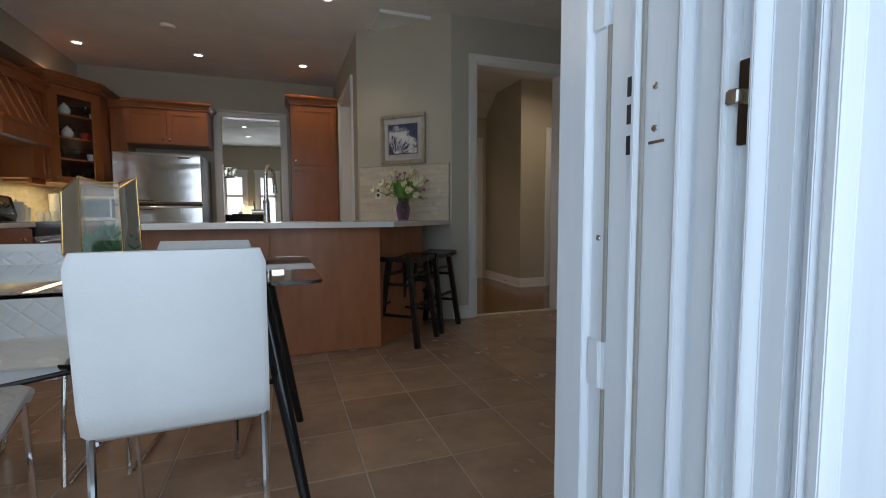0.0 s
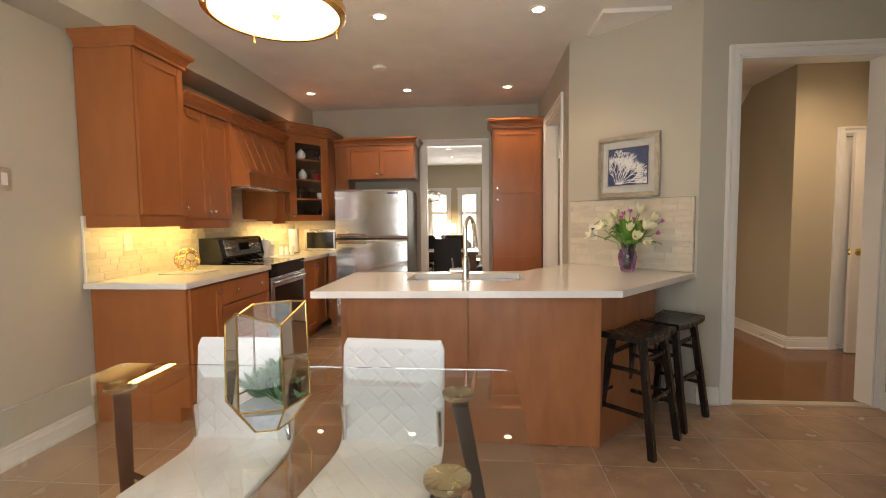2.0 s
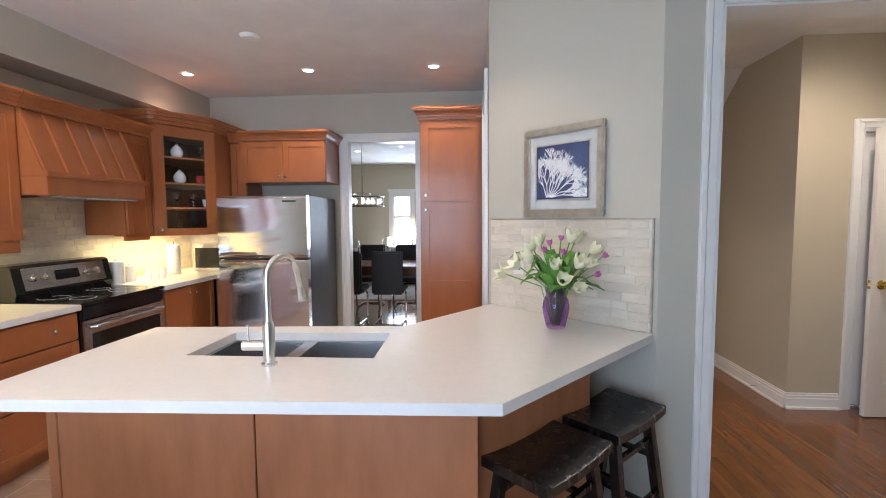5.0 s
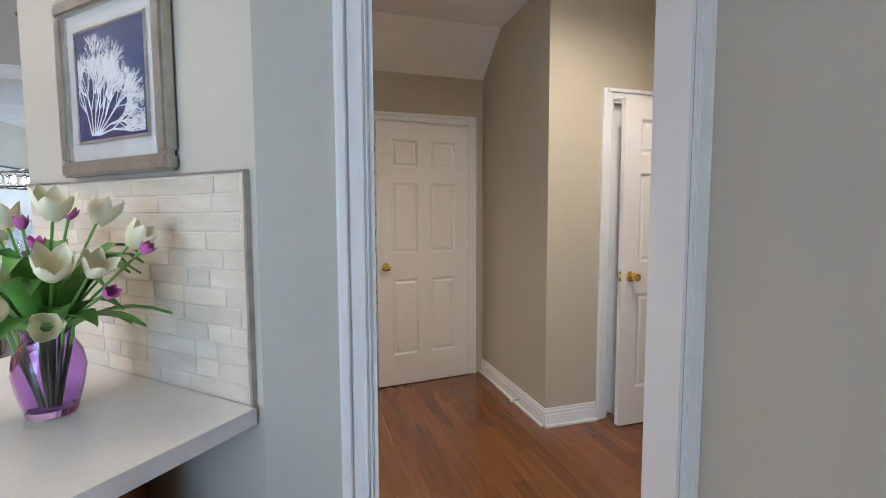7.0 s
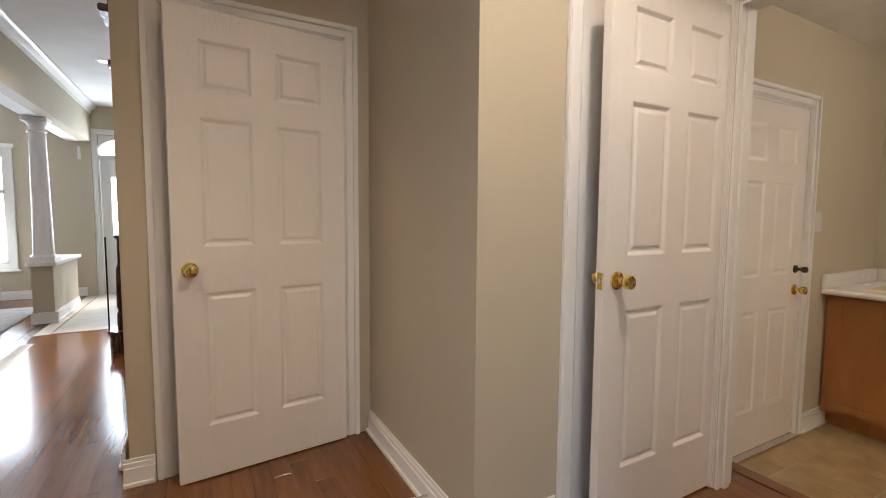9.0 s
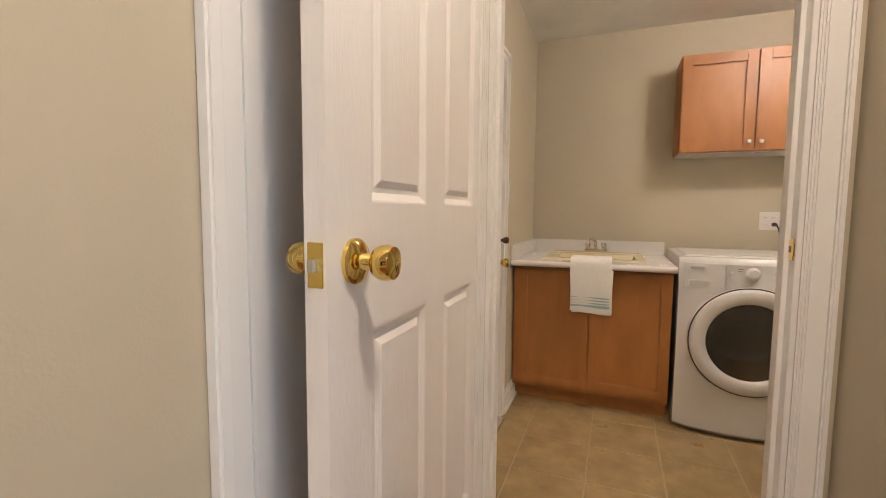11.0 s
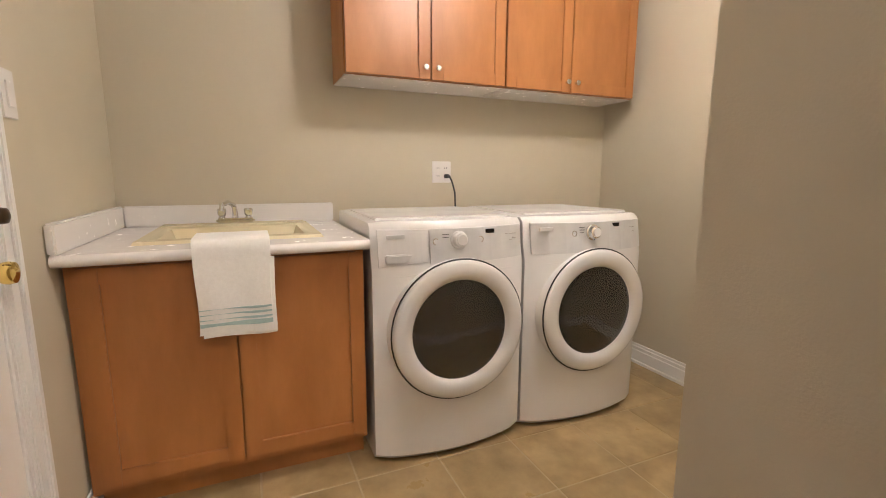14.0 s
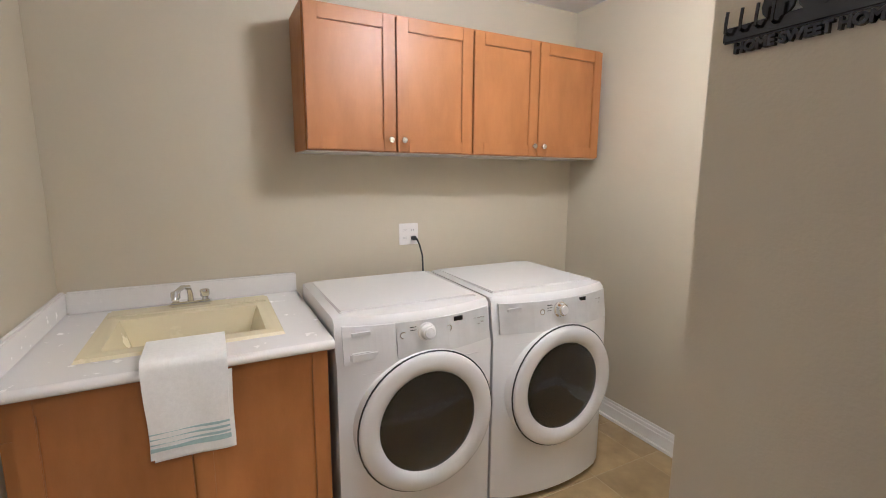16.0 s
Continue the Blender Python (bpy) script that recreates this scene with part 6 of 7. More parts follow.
for x, y, z, k in heads:
    p = Vector((x, y, z))
    base = Vector((x * 0.08, y * 0.08, 0.02))
    mid = Vector((x * 0.30, y * 0.30, max(0.20, z * 0.62)))
    bm = bmesh.new()
    tube(bm, [base, mid * 0.5 + base * 0.5, mid, p], [0.0035, 0.0035, 0.003, 0.003], 6)
    part("stem", bm, LEAF, vs, smooth=True)
    bloom(p - Vector((0, 0, 0.005)), (p - mid).normalized(), PINK if k else PETAL, 0.016 if k else rnd.uniform(0.031, 0.038), rnd.uniform(0.0, 0.15) if k else rnd.choice((0.05, 0.15, 0.3, 0.65)))
for k in range(34):
    a = 2 * math.pi * k / 34 + rnd.uniform(-0.2, 0.2)
    ln, rise = rnd.uniform(0.09, 0.20), rnd.uniform(0.05, 0.22)
    wd = rnd.uniform(0.023, 0.036)
    out = Vector((math.cos(a), math.sin(a), 0))
    side = Vector((-math.sin(a), math.cos(a), 0))
    rows = []
    for i in range(7):
        u = i / 6
        c = out * (0.03 + ln * u ** 1.2) + Vector((0, 0, 0.17 + rise * math.sin(math.pi * 0.62 * u) * 1.1 - 0.04 * u * u))
        w = wd * math.sin(math.pi * (0.10 + 0.88 * u)) + 0.0008
        rows.append([c + side * w + Vector((0, 0, 0.006)), c, c - side * w + Vector((0, 0, 0.006))])
    bm = bmesh.new()
    rings(bm, rows, closed=False, caps=False)
    part("leaf", bm, LEAF, vs, smooth=True)

# Terrarium.
te = thing("terrarium", "gold-edged glass terrarium with succulents and pebbles", "terrarium", m=pose(-0.528, 1.42, tz))
ring6 = [(math.cos(radians(-104.3 + 60 * k)), math.sin(radians(-104.3 + 60 * k))) for k in range(6)]
A = [Vector((x * 0.052, y * 0.052, 0.001)) for x, y in ring6]
B = [Vector((x * 0.104, y * 0.104, 0.070)) for x, y in ring6]
C = [Vector((x * 0.099, y * 0.099, z)) for (x, y), z in zip(ring6, (0.310, 0.276, 0.318, 0.306, 0.300, 0.268))]
edges = [(p[i], p[(i + 1) % 6]) for p in (A, B, C) for i in range(6)] + [(p[i], q[i]) for p, q in ((A, B), (B, C)) for i in range(6)] + [(C[4], C[1])]
for a, b in edges:
    bm = bmesh.new()
    tube(bm, [a, b], 0.0026, 6)
    part("gold_edge", bm, GOLD, te)
for i in range(6):
    j = (i + 1) % 6
    for quad in ((A[i], A[j], B[j], B[i]), (B[i], B[j], C[j], C[i])):
        bm = bmesh.new()
        bm.faces.new([bm.verts.new(v) for v in quad])
        g = part("pane", bm, THINGLASS, te)
        g.visible_shadow = False
bm = bmesh.new()
rings(bm, [[Vector((v.x * 0.93, v.y * 0.93, 0.004)) for v in A], [Vector((v.x * 0.80, v.y * 0.80, 0.052)) for v in B]])
part("pebbles", bm, PEBBLE, te, "pale blue-white pebbles")
rnd = random.Random(3)
for cx, cy, cz, s, n in ((-0.02, 0.0, 0.07, 0.078, 34), (-0.045, 0.03, 0.055, 0.062, 22), (0.015, 0.01, 0.115, 0.056, 26), (0.045, -0.015, 0.055, 0.085, 22)):
    for k in range(n):
        a = 2.4 * k
        tilt = 0.55 + 0.8 * k / n
        d = Vector((math.cos(a) * math.cos(tilt), math.sin(a) * math.cos(tilt), math.sin(tilt)))
        side = Vector((-math.sin(a), math.cos(a), 0))
        c = Vector((cx, cy, cz))
        L = s * rnd.uniform(0.75, 1.1)
        bm = bmesh.new()
        nrm = d.cross(side)
        rings(bm, [[c + d * L * u + side * w, c + d * L * u + nrm * w * 0.5, c + d * L * u - side * w, c + d * L * u - nrm * w * 0.5] for u, w in ((0.05, 0.003), (0.45, 0.0105), (0.8, 0.008), (1.0, 0.0006))])
        part("succulent_leaf", bm, SUCCULENT, te, smooth=True)

# Things on the west worktop.
orb = thing("gold_orb", "openwork gold ring orb ornament", "ornament", m=pose(-2.17, 3.50, 0.925))
rnd = random.Random(8)
for k in range(16):
    zc = 1 - 2 * (k + 0.5) / 16
    a = 2.4 * k
    d = Vector((math.sqrt(1 - zc * zc) * math.cos(a), math.sqrt(1 - zc * zc) * math.sin(a), zc))
    u = d.orthogonal().normalized()
    v = d.cross(u)
    bm = bmesh.new()
    tube(bm, [Vector((0, 0, 0.088)) + d * 0.078 + 0.034 * (math.cos(t) * u + math.sin(t) * v) for t in [2 * math.pi * i / 14 for i in range(14)]], 0.0035, 6, True)
    part("ring", bm, GOLD, orb, smooth=True)
single("tray", boxes((-2.30, -2.02, 3.36, 3.66, 0.9155, 0.922), bevel=0.002), MATBOARD, "thin pale grey tray under the orb", "tray")
for x, y, r, h in ((-2.28, 4.93, 0.055, 0.17), (-2.27, 5.06, 0.04, 0.12)):
    cn = thing("canister", "white lidded canister by the stove", "canister", (x, y, 0.915))
    bm = bmesh.new()
    lathe(bm, [(0.001, 0.9155), (r, 0.9155), (r, 0.915 + h), (0.001, 0.915 + h)], (x, y, 0), 22)
    part("jar", bm, CLEARPLASTIC, cn, smooth=True)
    bm = bmesh.new()
    lathe(bm, [(0.001, 0.915 + h), (r + 0.003, 0.915 + h), (r + 0.003, 0.93 + h), (0.012, 0.935 + h), (0.012, 0.95 + h), (0.001, 0.952 + h)], (x, y, 0), 22)
    part("lid", bm, CLEARPLASTIC, cn, smooth=True)
for k in range(3):
    vessel("spice_jar", "small clear jar on the worktop", "jar", (-2.22 + 0.05 * k, 5.20 + 0.03 * k, 0.9155), [(0.001, 0), (0.025, 0), (0.025, 0.08), (0.018, 0.09), (0.018, 0.10), (0.001, 0.10)], CHINA)
pt = thing("paper_towel", "white paper towel roll on a stand", "paper towel", (-2.22, 5.55, 0.915))
bm = bmesh.new()
lathe(bm, [(0.018, 0.93), (0.058, 0.93), (0.058, 1.20), (0.018, 1.20), (0.018, 0.93)], (-2.22, 5.55, 0), 24)
part("roll", bm, PAPER, pt, smooth=True)
bm = bmesh.new()
lathe(bm, [(0.001, 0.9155), (0.07, 0.9155), (0.07, 0.928), (0.006, 0.93), (0.006, 1.23), (0.001, 1.23)], (-2.22, 5.55, 0), 20)
part("stand", bm, NICKEL, pt, smooth=True)
mw = thing("microwave", "steel countertop microwave with dark window", "microwave", (-1.95, 5.95, 0.915))
part("body", boxes((-2.18, -1.67, 5.78, 6.15, 0.92, 1.19), bevel=0.005), STEEL, mw)
part("door_window", boxes((-2.15, -1.81, 5.772, 5.781, 0.955, 1.155), bevel=0.002), DARKGLASS, mw)
part("keypad", boxes((-1.79, -1.69, 5.773, 5.781, 0.945, 1.165), bevel=0.002), DARKPLASTIC, mw)
part("feet", boxes((-2.15, -2.1, 5.8, 5.84, 0.9155, 0.92), (-1.75, -1.7, 5.8, 5.84, 0.9155, 0.92)), DARKPLASTIC, mw)
plate("wall_outlet", "cream wall outlet in the backsplash", (-2.462, 3.29, 1.16), "+x")
po = thing("wall_outlet", "cream outlet in the travertine backsplash", "outlet", m=AW @ pose(0.24, -0.012, 1.18))
part("cover", boxes((-0.037, 0.037, -0.005, 0, -0.06, 0.06), bevel=0.002), LAMINATE, po)
for v in (-0.022, 0.022):
    part("socket", boxes((-0.015, 0.015, -0.008, -0.004, v - 0.013, v + 0.013), bevel=0.002), DARKPLASTIC, po)

# Air return grille low on the east wall.
gr = thing("return_grille", "long white louvred air return grille", "vent", (2.698, 2.65, 0.27))
part("frame", boxes((2.688, 2.698, 2.28, 3.01, 0.27, 0.295), (2.688, 2.698, 2.28, 3.01, 0.47, 0.495), (2.688, 2.698, 2.28, 2.305, 0.295, 0.47), (2.688, 2.698, 2.985, 3.01, 0.295, 0.47), bevel=0.002), TRIM, gr)
part("backing", boxes((2.6965, 2.699, 2.305, 2.985, 0.295, 0.47)), MESHGREY, gr)
for k in range(12):
    bm = bmesh.new()
    z = 0.299 + 0.0142 * k
    rings(bm, [[(2.6905, y, z), (2.6965, y, z + 0.006), (2.6965, y, z + 0.008), (2.6905, y, z + 0.002)] for y in (2.305, 2.985)])
    part("slat", bm, TRIM, gr)
for k in range(5):
    part("divider", boxes((2.6895, 2.6965, 2.41 + 0.115 * k, 2.416 + 0.115 * k, 0.295, 0.47)), TRIM, gr)

# ---- dining and living room beyond ----
dt = thing("dining_table", "brown wooden dining table", "table", (-0.85, 8.1, 0))
part("tabletop", boxes((-1.75, -0.02, 7.65, 8.55, 0.72, 0.765), bevel=0.006), DINEWOOD, dt)
part("apron", boxes((-1.66, -0.11, 7.74, 8.46, 0.63, 0.72)), DINEWOOD, dt)
for x in (-1.66, -0.11):
    for y in (7.74, 8.46):
        part("leg", boxes((x - 0.045, x + 0.045, y - 0.045, y + 0.045, 0.0, 0.72), bevel=0.005), DINEWOOD, dt)


def dark_chair(m):
    c = thing("dining_chair", "charcoal upholstered dining chair on a chrome cantilever frame", "chair", m=m, group="charcoal chairs round the dining table")
    part("seat", boxes((-0.21, 0.21, -0.18, 0.24, 0.43, 0.50), bevel=0.02), CHARCOAL, c, smooth=True)
    bm = boxes((-0.21, 0.21, -0.25, -0.19, 0.42, 1.0), bevel=0.02)
    part("backrest", bm, CHARCOAL, c, smooth=True)
    for sx in (-1, 1):
        bm = bmesh.new()
        tube(bm, [(sx * 0.18, -0.16, 0.43), (sx * 0.18, 0.16, 0.41), (sx * 0.18, 0.22, 0.36), (sx * 0.18, 0.20, 0.06), (sx * 0.18, 0.16, 0.013), (sx * 0.18, -0.24, 0.013)], 0.013, 8)
        part("frame", bm, CHROME, c, smooth=True)
    bm = bmesh.new()
    tube(bm, [(-0.18, -0.24, 0.013), (0.18, -0.24, 0.013)], 0.013, 8)
    part("floor_bar", bm, CHROME, c, smooth=True)
    return c


dc = dark_chair(pose(-0.50, 7.55, 0))
for x, y, a in ((-1.06, 7.55, 0), (-1.55, 7.6, 4), (-0.45, 8.66, 180), (-1.05, 8.66, 180), (-1.95, 8.1, -90), (0.20, 8.1, 90)):
    copy_thing(dc, pose(x, y, 0, 0, 0, a))
cd = thing("chandelier", "round crystal chandelier with a chrome rim, lit", "lamp", m=pose(-0.95, 7.85, 1.62))
for z in (0.0, 0.13):
    bm = bmesh.new()
    tube(bm, [(0.30 * math.cos(2 * math.pi * i / 32), 0.30 * math.sin(2 * math.pi * i / 32), z) for i in range(32)], 0.010, 6, True)
    part("rim", bm, CHROME, cd, smooth=True)
for k in range(28):
    a = 2 * math.pi * k / 28
    bm = bmesh.new()
    lathe(bm, [(0.001, 0.01), (0.012, 0.03), (0.014, 0.09), (0.001, 0.12)], (0.29 * math.cos(a), 0.29 * math.sin(a), 0), 6)
    part("crystal", bm, GLASS, cd)
for k in range(5):
    a = 2 * math.pi * k / 5
    bm = bmesh.new()
    lathe(bm, [(0.001, 0.03), (0.02, 0.05), (0.022, 0.08), (0.001, 0.11)], (0.15 * math.cos(a), 0.15 * math.sin(a), 0), 10)
    part("bulb", bm, BULB, cd, smooth=True)
bm = bmesh.new()
tube(bm, [(0, 0, 0.13), (0, 0, 1.05)], 0.008)
part("stem", bm, CHROME, cd)
bm = bmesh.new()
tube(bm, [(-0.30, 0, 0.13), (0, 0, 0.20), (0.30, 0, 0.13)], 0.006)
part("yoke", bm, CHROME, cd)
for x, h in ((-0.62, 0.30), (-1.1, 0.24)):
    hv = thing("candle_holder", "glass hurricane candle holder with a white candle", "candle", (x, 7.95, 0.765))
    bm = bmesh.new()
    lathe(bm, [(0.001, 0.766), (0.05, 0.766), (0.015, 0.775), (0.015, 0.84), (0.06, 0.86), (0.065, 0.86 + h), (0.062, 0.86 + h), (0.057, 0.864), (0.001, 0.862)], (x, 7.95, 0), 22)
    part("glass", bm, GLASS, hv, smooth=True)
    bm = bmesh.new()
    lathe(bm, [(0.001, 0.865), (0.035, 0.865), (0.035, 0.86 + h * 0.6), (0.001, 0.86 + h * 0.6)], (x, 7.95, 0), 18)
    part("candle", bm, PAPER, hv, smooth=True)
art = thing("wall_art", "large pale landscape canvas in a dark frame on the wall", "picture", (-2.478, 10.5, 0.8))
part("canvas", boxes((-2.478, -2.45, 9.97, 11.08, 1.30, 2.03)), PAPER, art, "pale painted sky")
part("lower_canvas", boxes((-2.478, -2.4505, 9.97, 11.08, 0.82, 1.30)), material("blue_grey_paint", (0.34, 0.39, 0.44), 0.8, second=(0.62, 0.64, 0.66), scale=14, stretch=(1, 1, 3), bump=0.4), art, "blue-grey painted water")
for a in ((9.95, 9.97, 0.80, 2.05), (11.08, 11.10, 0.80, 2.05), (9.97, 11.08, 0.80, 0.82), (9.97, 11.08, 2.03, 2.05)):
    part("frame_rail", boxes((-2.478, -2.44, *a)), DARKPLASTIC, art)
sf = thing("sofa", "pale grey fabric sofa with cushions", "sofa", (-0.95, 11.1, 0))
part("base", boxes((-1.95, -0.20, 10.65, 11.5, 0.10, 0.42), bevel=0.04), SOFAFAB, sf, smooth=True)
part("back", boxes((-1.95, -0.20, 11.3, 11.55, 0.35, 0.80), bevel=0.06), SOFAFAB, sf, smooth=True)
for a, b in ((-2.07, -1.90), (-0.25, -0.08)):
    part("arm", boxes((a, b, 10.65, 11.5, 0.08, 0.66), bevel=0.05), SOFAFAB, sf, smooth=True)
for x in (-1.95, -0.20):
    for y in (10.7, 11.45):
        part("foot", boxes((x - 0.03, x + 0.03, y - 0.03, y + 0.03, 0, 0.10)), DARKWOOD, sf)
single("cushion", boxes((-0.90, -0.47, 11.05, 11.25, 0.43, 0.80), bevel=0.07), RED, "bright red square cushion on the sofa", "cushion", smooth=True)
single("cushion", boxes((-1.33, -0.95, 11.08, 11.26, 0.43, 0.78), bevel=0.07), RUG, "grey patterned cushion on the sofa", "cushion", smooth=True)
ct = thing("coffee_table", "dark coffee table with glass top", "table", (-0.5, 10.0, 0))
part("top", boxes((-1.0, 0.0, 9.7, 10.3, 0.40, 0.44), bevel=0.004), DARKGLASS, ct)
for x in (-0.95, -0.05):
    for y in (9.75, 10.25):
        part("leg", boxes((x - 0.025, x + 0.025, y - 0.025, y + 0.025, 0, 0.40)), DARKWOOD, ct)
single("area_rug", boxes((-1.7, 0.45, 9.2, 11.0, 0.0, 0.012), bevel=0.004), RUG, "grey patterned area rug", "rug")
single("entry_tile", boxes((0.9, 2.0, 9.3, 11.78, 0.001, 0.006)), SLATE, "pale tiled entry floor", "entry floor", kind="structure")
tl = thing("table_lamp", "table lamp with a linen drum shade, lit", "lamp", (-0.75, 11.55, 0.0))
part("pedestal", boxes((-0.95, -0.55, 11.4, 11.7, 0.0, 0.62), bevel=0.01), DARKWOOD, tl)
bm = bmesh.new()
lathe(bm, [(0.001, 0.62), (0.07, 0.62), (0.02, 0.66), (0.05, 0.78), (0.015, 0.90), (0.015, 1.0), (0.001, 1.0)], (-0.75, 11.55, 0), 18)
part("body", bm, CHROME, tl, smooth=True)
bm = bmesh.new()
lathe(bm, [(0.17, 0.98), (0.172, 0.98), (0.15, 1.20), (0.148, 1.20), (0.17, 0.98)], (-0.75, 11.55, 0), 24)
part("shade", bm, SHADEGLOW, tl, "linen drum shade", smooth=True)

# Windows and front door on the front wall.
for n, (x0, x1) in enumerate(((-1.24, -0.82), (-0.47, -0.07))):
    w = thing(f"window_{n + 1}", "white sash window with a moulded surround", "window", ((x0 + x1) / 2, 11.8, 0.5), kind="structure")
    part("casing_left", boxes((x0 - 0.09, x0, 11.772, 11.80, 0.42, 2.05), bevel=0.006), TRIM, w)
    part("casing_right", boxes((x1, x1 + 0.09, 11.772, 11.80, 0.42, 2.05), bevel=0.006), TRIM, w)
    part("casing_head", boxes((x0 - 0.11, x1 + 0.11, 11.765, 11.80, 2.05, 2.11), (x0, x1, 11.773, 11.80, 1.97, 2.05), bevel=0.006), TRIM, w)
    part("sill", boxes((x0 - 0.12, x1 + 0.12, 11.74, 11.80, 0.39, 0.42), (x0, x1, 11.773, 11.80, 0.42, 0.50), bevel=0.006), TRIM, w)
    part("liner", boxes((x0, x0 + 0.012, 11.80, 11.95, 0.5, 1.97), (x1 - 0.012, x1, 11.80, 11.95, 0.5, 1.97), (x0 + 0.012, x1 - 0.012, 11.80, 11.95, 1.958, 1.97)), TRIM, w)
    part("sash", boxes((x0, x1, 11.84, 11.88, 1.44, 1.50), (x0, x0 + 0.035, 11.84, 11.88, 0.5, 1.97), (x1 - 0.035, x1, 11.84, 11.88, 0.5, 1.97), (x0, x1, 11.84, 11.88, 0.5, 0.54), (x0, x1, 11.84, 11.88, 1.93, 1.97)), TRIM, w)
    g = part("pane", boxes((x0 + 0.035, x1 - 0.035, 11.858, 11.862, 0.54, 1.93)), GLASS, w)
    g.visible_shadow = False
single("backdrop", boxes((-9, 9, 16.0, 16.1, -0.3, 6)), glow("bright_haze", (0.95, 0.98, 1.0), 3.2), "bright overexposed daylight outside", "backdrop", kind="structure")
fdoor = thing("door_front", "white front door with oval leaded glass and arched transom", "door", (1.4, 11.85, 0), kind="structure")
part("leaf", boxes((0.96, 1.84, 11.84, 11.885, 0.0, 0.82), (0.96, 1.08, 11.84, 11.885, 0.82, 1.72), (1.72, 1.84, 11.84, 11.885, 0.82, 1.72), (0.96, 1.84, 11.84, 11.885, 1.72, 1.96)), TRIM, fdoor)
g = part("glass", boxes((1.08, 1.72, 11.86, 11.866, 0.82, 1.72)), GLASS, fdoor, "leaded glass pane")
g.visible_shadow = False
bm = bmesh.new()
tube(bm, [(1.40 + 0.20 * math.cos(2 * math.pi * i / 28), 11.855, 1.27 + 0.33 * math.sin(2 * math.pi * i / 28)) for i in range(28)], 0.012, 6, True)
part("leading", bm, NICKEL, fdoor, smooth=True)
for a in range(6):
    bm = bmesh.new()
    s = math.pi * a / 3
    tube(bm, [(1.40 + 0.20 * math.cos(s), 11.855, 1.27 + 0.33 * math.sin(s)), (1.40 + 0.30 * math.cos(s), 11.855, 1.27 + 0.43 * math.sin(s))], 0.006, 5)
    part("leading", bm, NICKEL, fdoor)
part("transom_bar", boxes((0.95, 1.85, 11.82, 11.90, 1.96, 2.03)), TRIM, fdoor)
bm = bmesh.new()
outer = [(0.95, 2.32)] + [(1.40 - 0.45 * math.cos(math.pi * i / 16), 2.10 + 0.20 * math.sin(math.pi * i / 16)) for i in range(17)] + [(1.85, 2.32)]
rings(bm, [[(x, y, z) for x, z in outer] for y in (11.83, 11.88)])
part("transom_arch", bm, TRIM, fdoor)
casing("trim_front_door", "x", 0.95, 1.85, 11.80, -1, 2.32)
single("door_chime", boxes((0.72, 0.80, 11.76, 11.80, 1.95, 2.13), bevel=0.005), LAMINATE, "white door chime box on the wall", "door chime")
single("half_wall_cap", boxes((0.70, 0.94, 6.20, 7.27, 0.66, 0.70), (0.72, 0.92, 6.20, 7.25, 0.63, 0.66), bevel=0.006), TRIM, "white moulded cap on the half wall", "trim", kind="structure")
single("half_wall_cap", boxes((0.58, 0.84, 9.86, 11.04, 0.62, 0.66), bevel=0.006), TRIM, "white moulded cap on the far half wall", "trim", kind="structure")
for cx, y, z in ((0.80, 7.02, 0.70), (0.70, 10.05, 0.66)):
    cl = thing("column", "white round tapered interior column", "column", (cx, y, z), kind="structure")
    bm = bmesh.new()
    lathe(bm, [(0.001, z + 0.07), (0.095, z + 0.07), (0.09, z + 0.12), (0.072, 2.04), (0.085, 2.05), (0.085, 2.065), (0.07, 2.075), (0.07, 2.11), (0.10, 2.15), (0.001, 2.15)], (cx, y, 0), 28)
    part("shaft", bm, TRIM, cl, smooth=True)
    part("plinth", boxes((cx - 0.115, cx + 0.115, y - 0.115, y + 0.115, z, z + 0.05), bevel=0.004), TRIM, cl)
    bm = bmesh.new()
    lathe(bm, [(0.001, z + 0.05), (0.11, z + 0.05), (0.115, z + 0.06), (0.11, z + 0.072), (0.001, z + 0.072)], (cx, y, 0), 28)
    part("base_ring", bm, TRIM, cl, smooth=True)
    part("capital", boxes((cx - 0.11, cx + 0.11, y - 0.11, y + 0.11, 2.15, 2.199), bevel=0.004), TRIM, cl)

# Staircase above the closet, rising towards the kitchen.
sr = thing("staircase", "dark-stained oak staircase with iron balusters", "staircase", (2.4, 8.6, 0), kind="structure")
n, y0, run, rise = 13, 8.60, 0.205, 0.196
for k in range(n):
    y = y0 - run * k
    z = rise * (k + 1)
    part("tread", boxes((1.815, 2.94, y - run - 0.03, y, z - 0.035, z), bevel=0.006), DARKWOOD, sr)
    part("riser", boxes((1.88, 2.94, y - 0.045, y - 0.03, z - rise, z - 0.035)), TRIM, sr)
    if k < 11:
        for q in (0.06, 0.16):
            bm = bmesh.new()
            tube(bm, [(1.850, y - q, z), (1.850, y - q, z + 0.82 + (q - 0.0) * 0.9)], 0.007, 6)
            tube(bm, [(1.850, y - q, z + 0.38), (1.850, y - q, z + 0.40), (1.850, y - q, z + 0.44), (1.850, y - q, z + 0.46)], [0.007, 0.016, 0.016, 0.007], 6)
            part("baluster", bm, BLACKGLOSS, sr)
bm = bmesh.new()
rings(bm, [[(x, y0, 0.0), (x, y0, 0.10), (x, 6.10, 2.42), (x, 6.10, 0.0)] for x in (1.885, 1.93)])
part("skirt_wall", bm, PAINT_HALL, sr, "greige wall below the stair")
bm = bmesh.new()
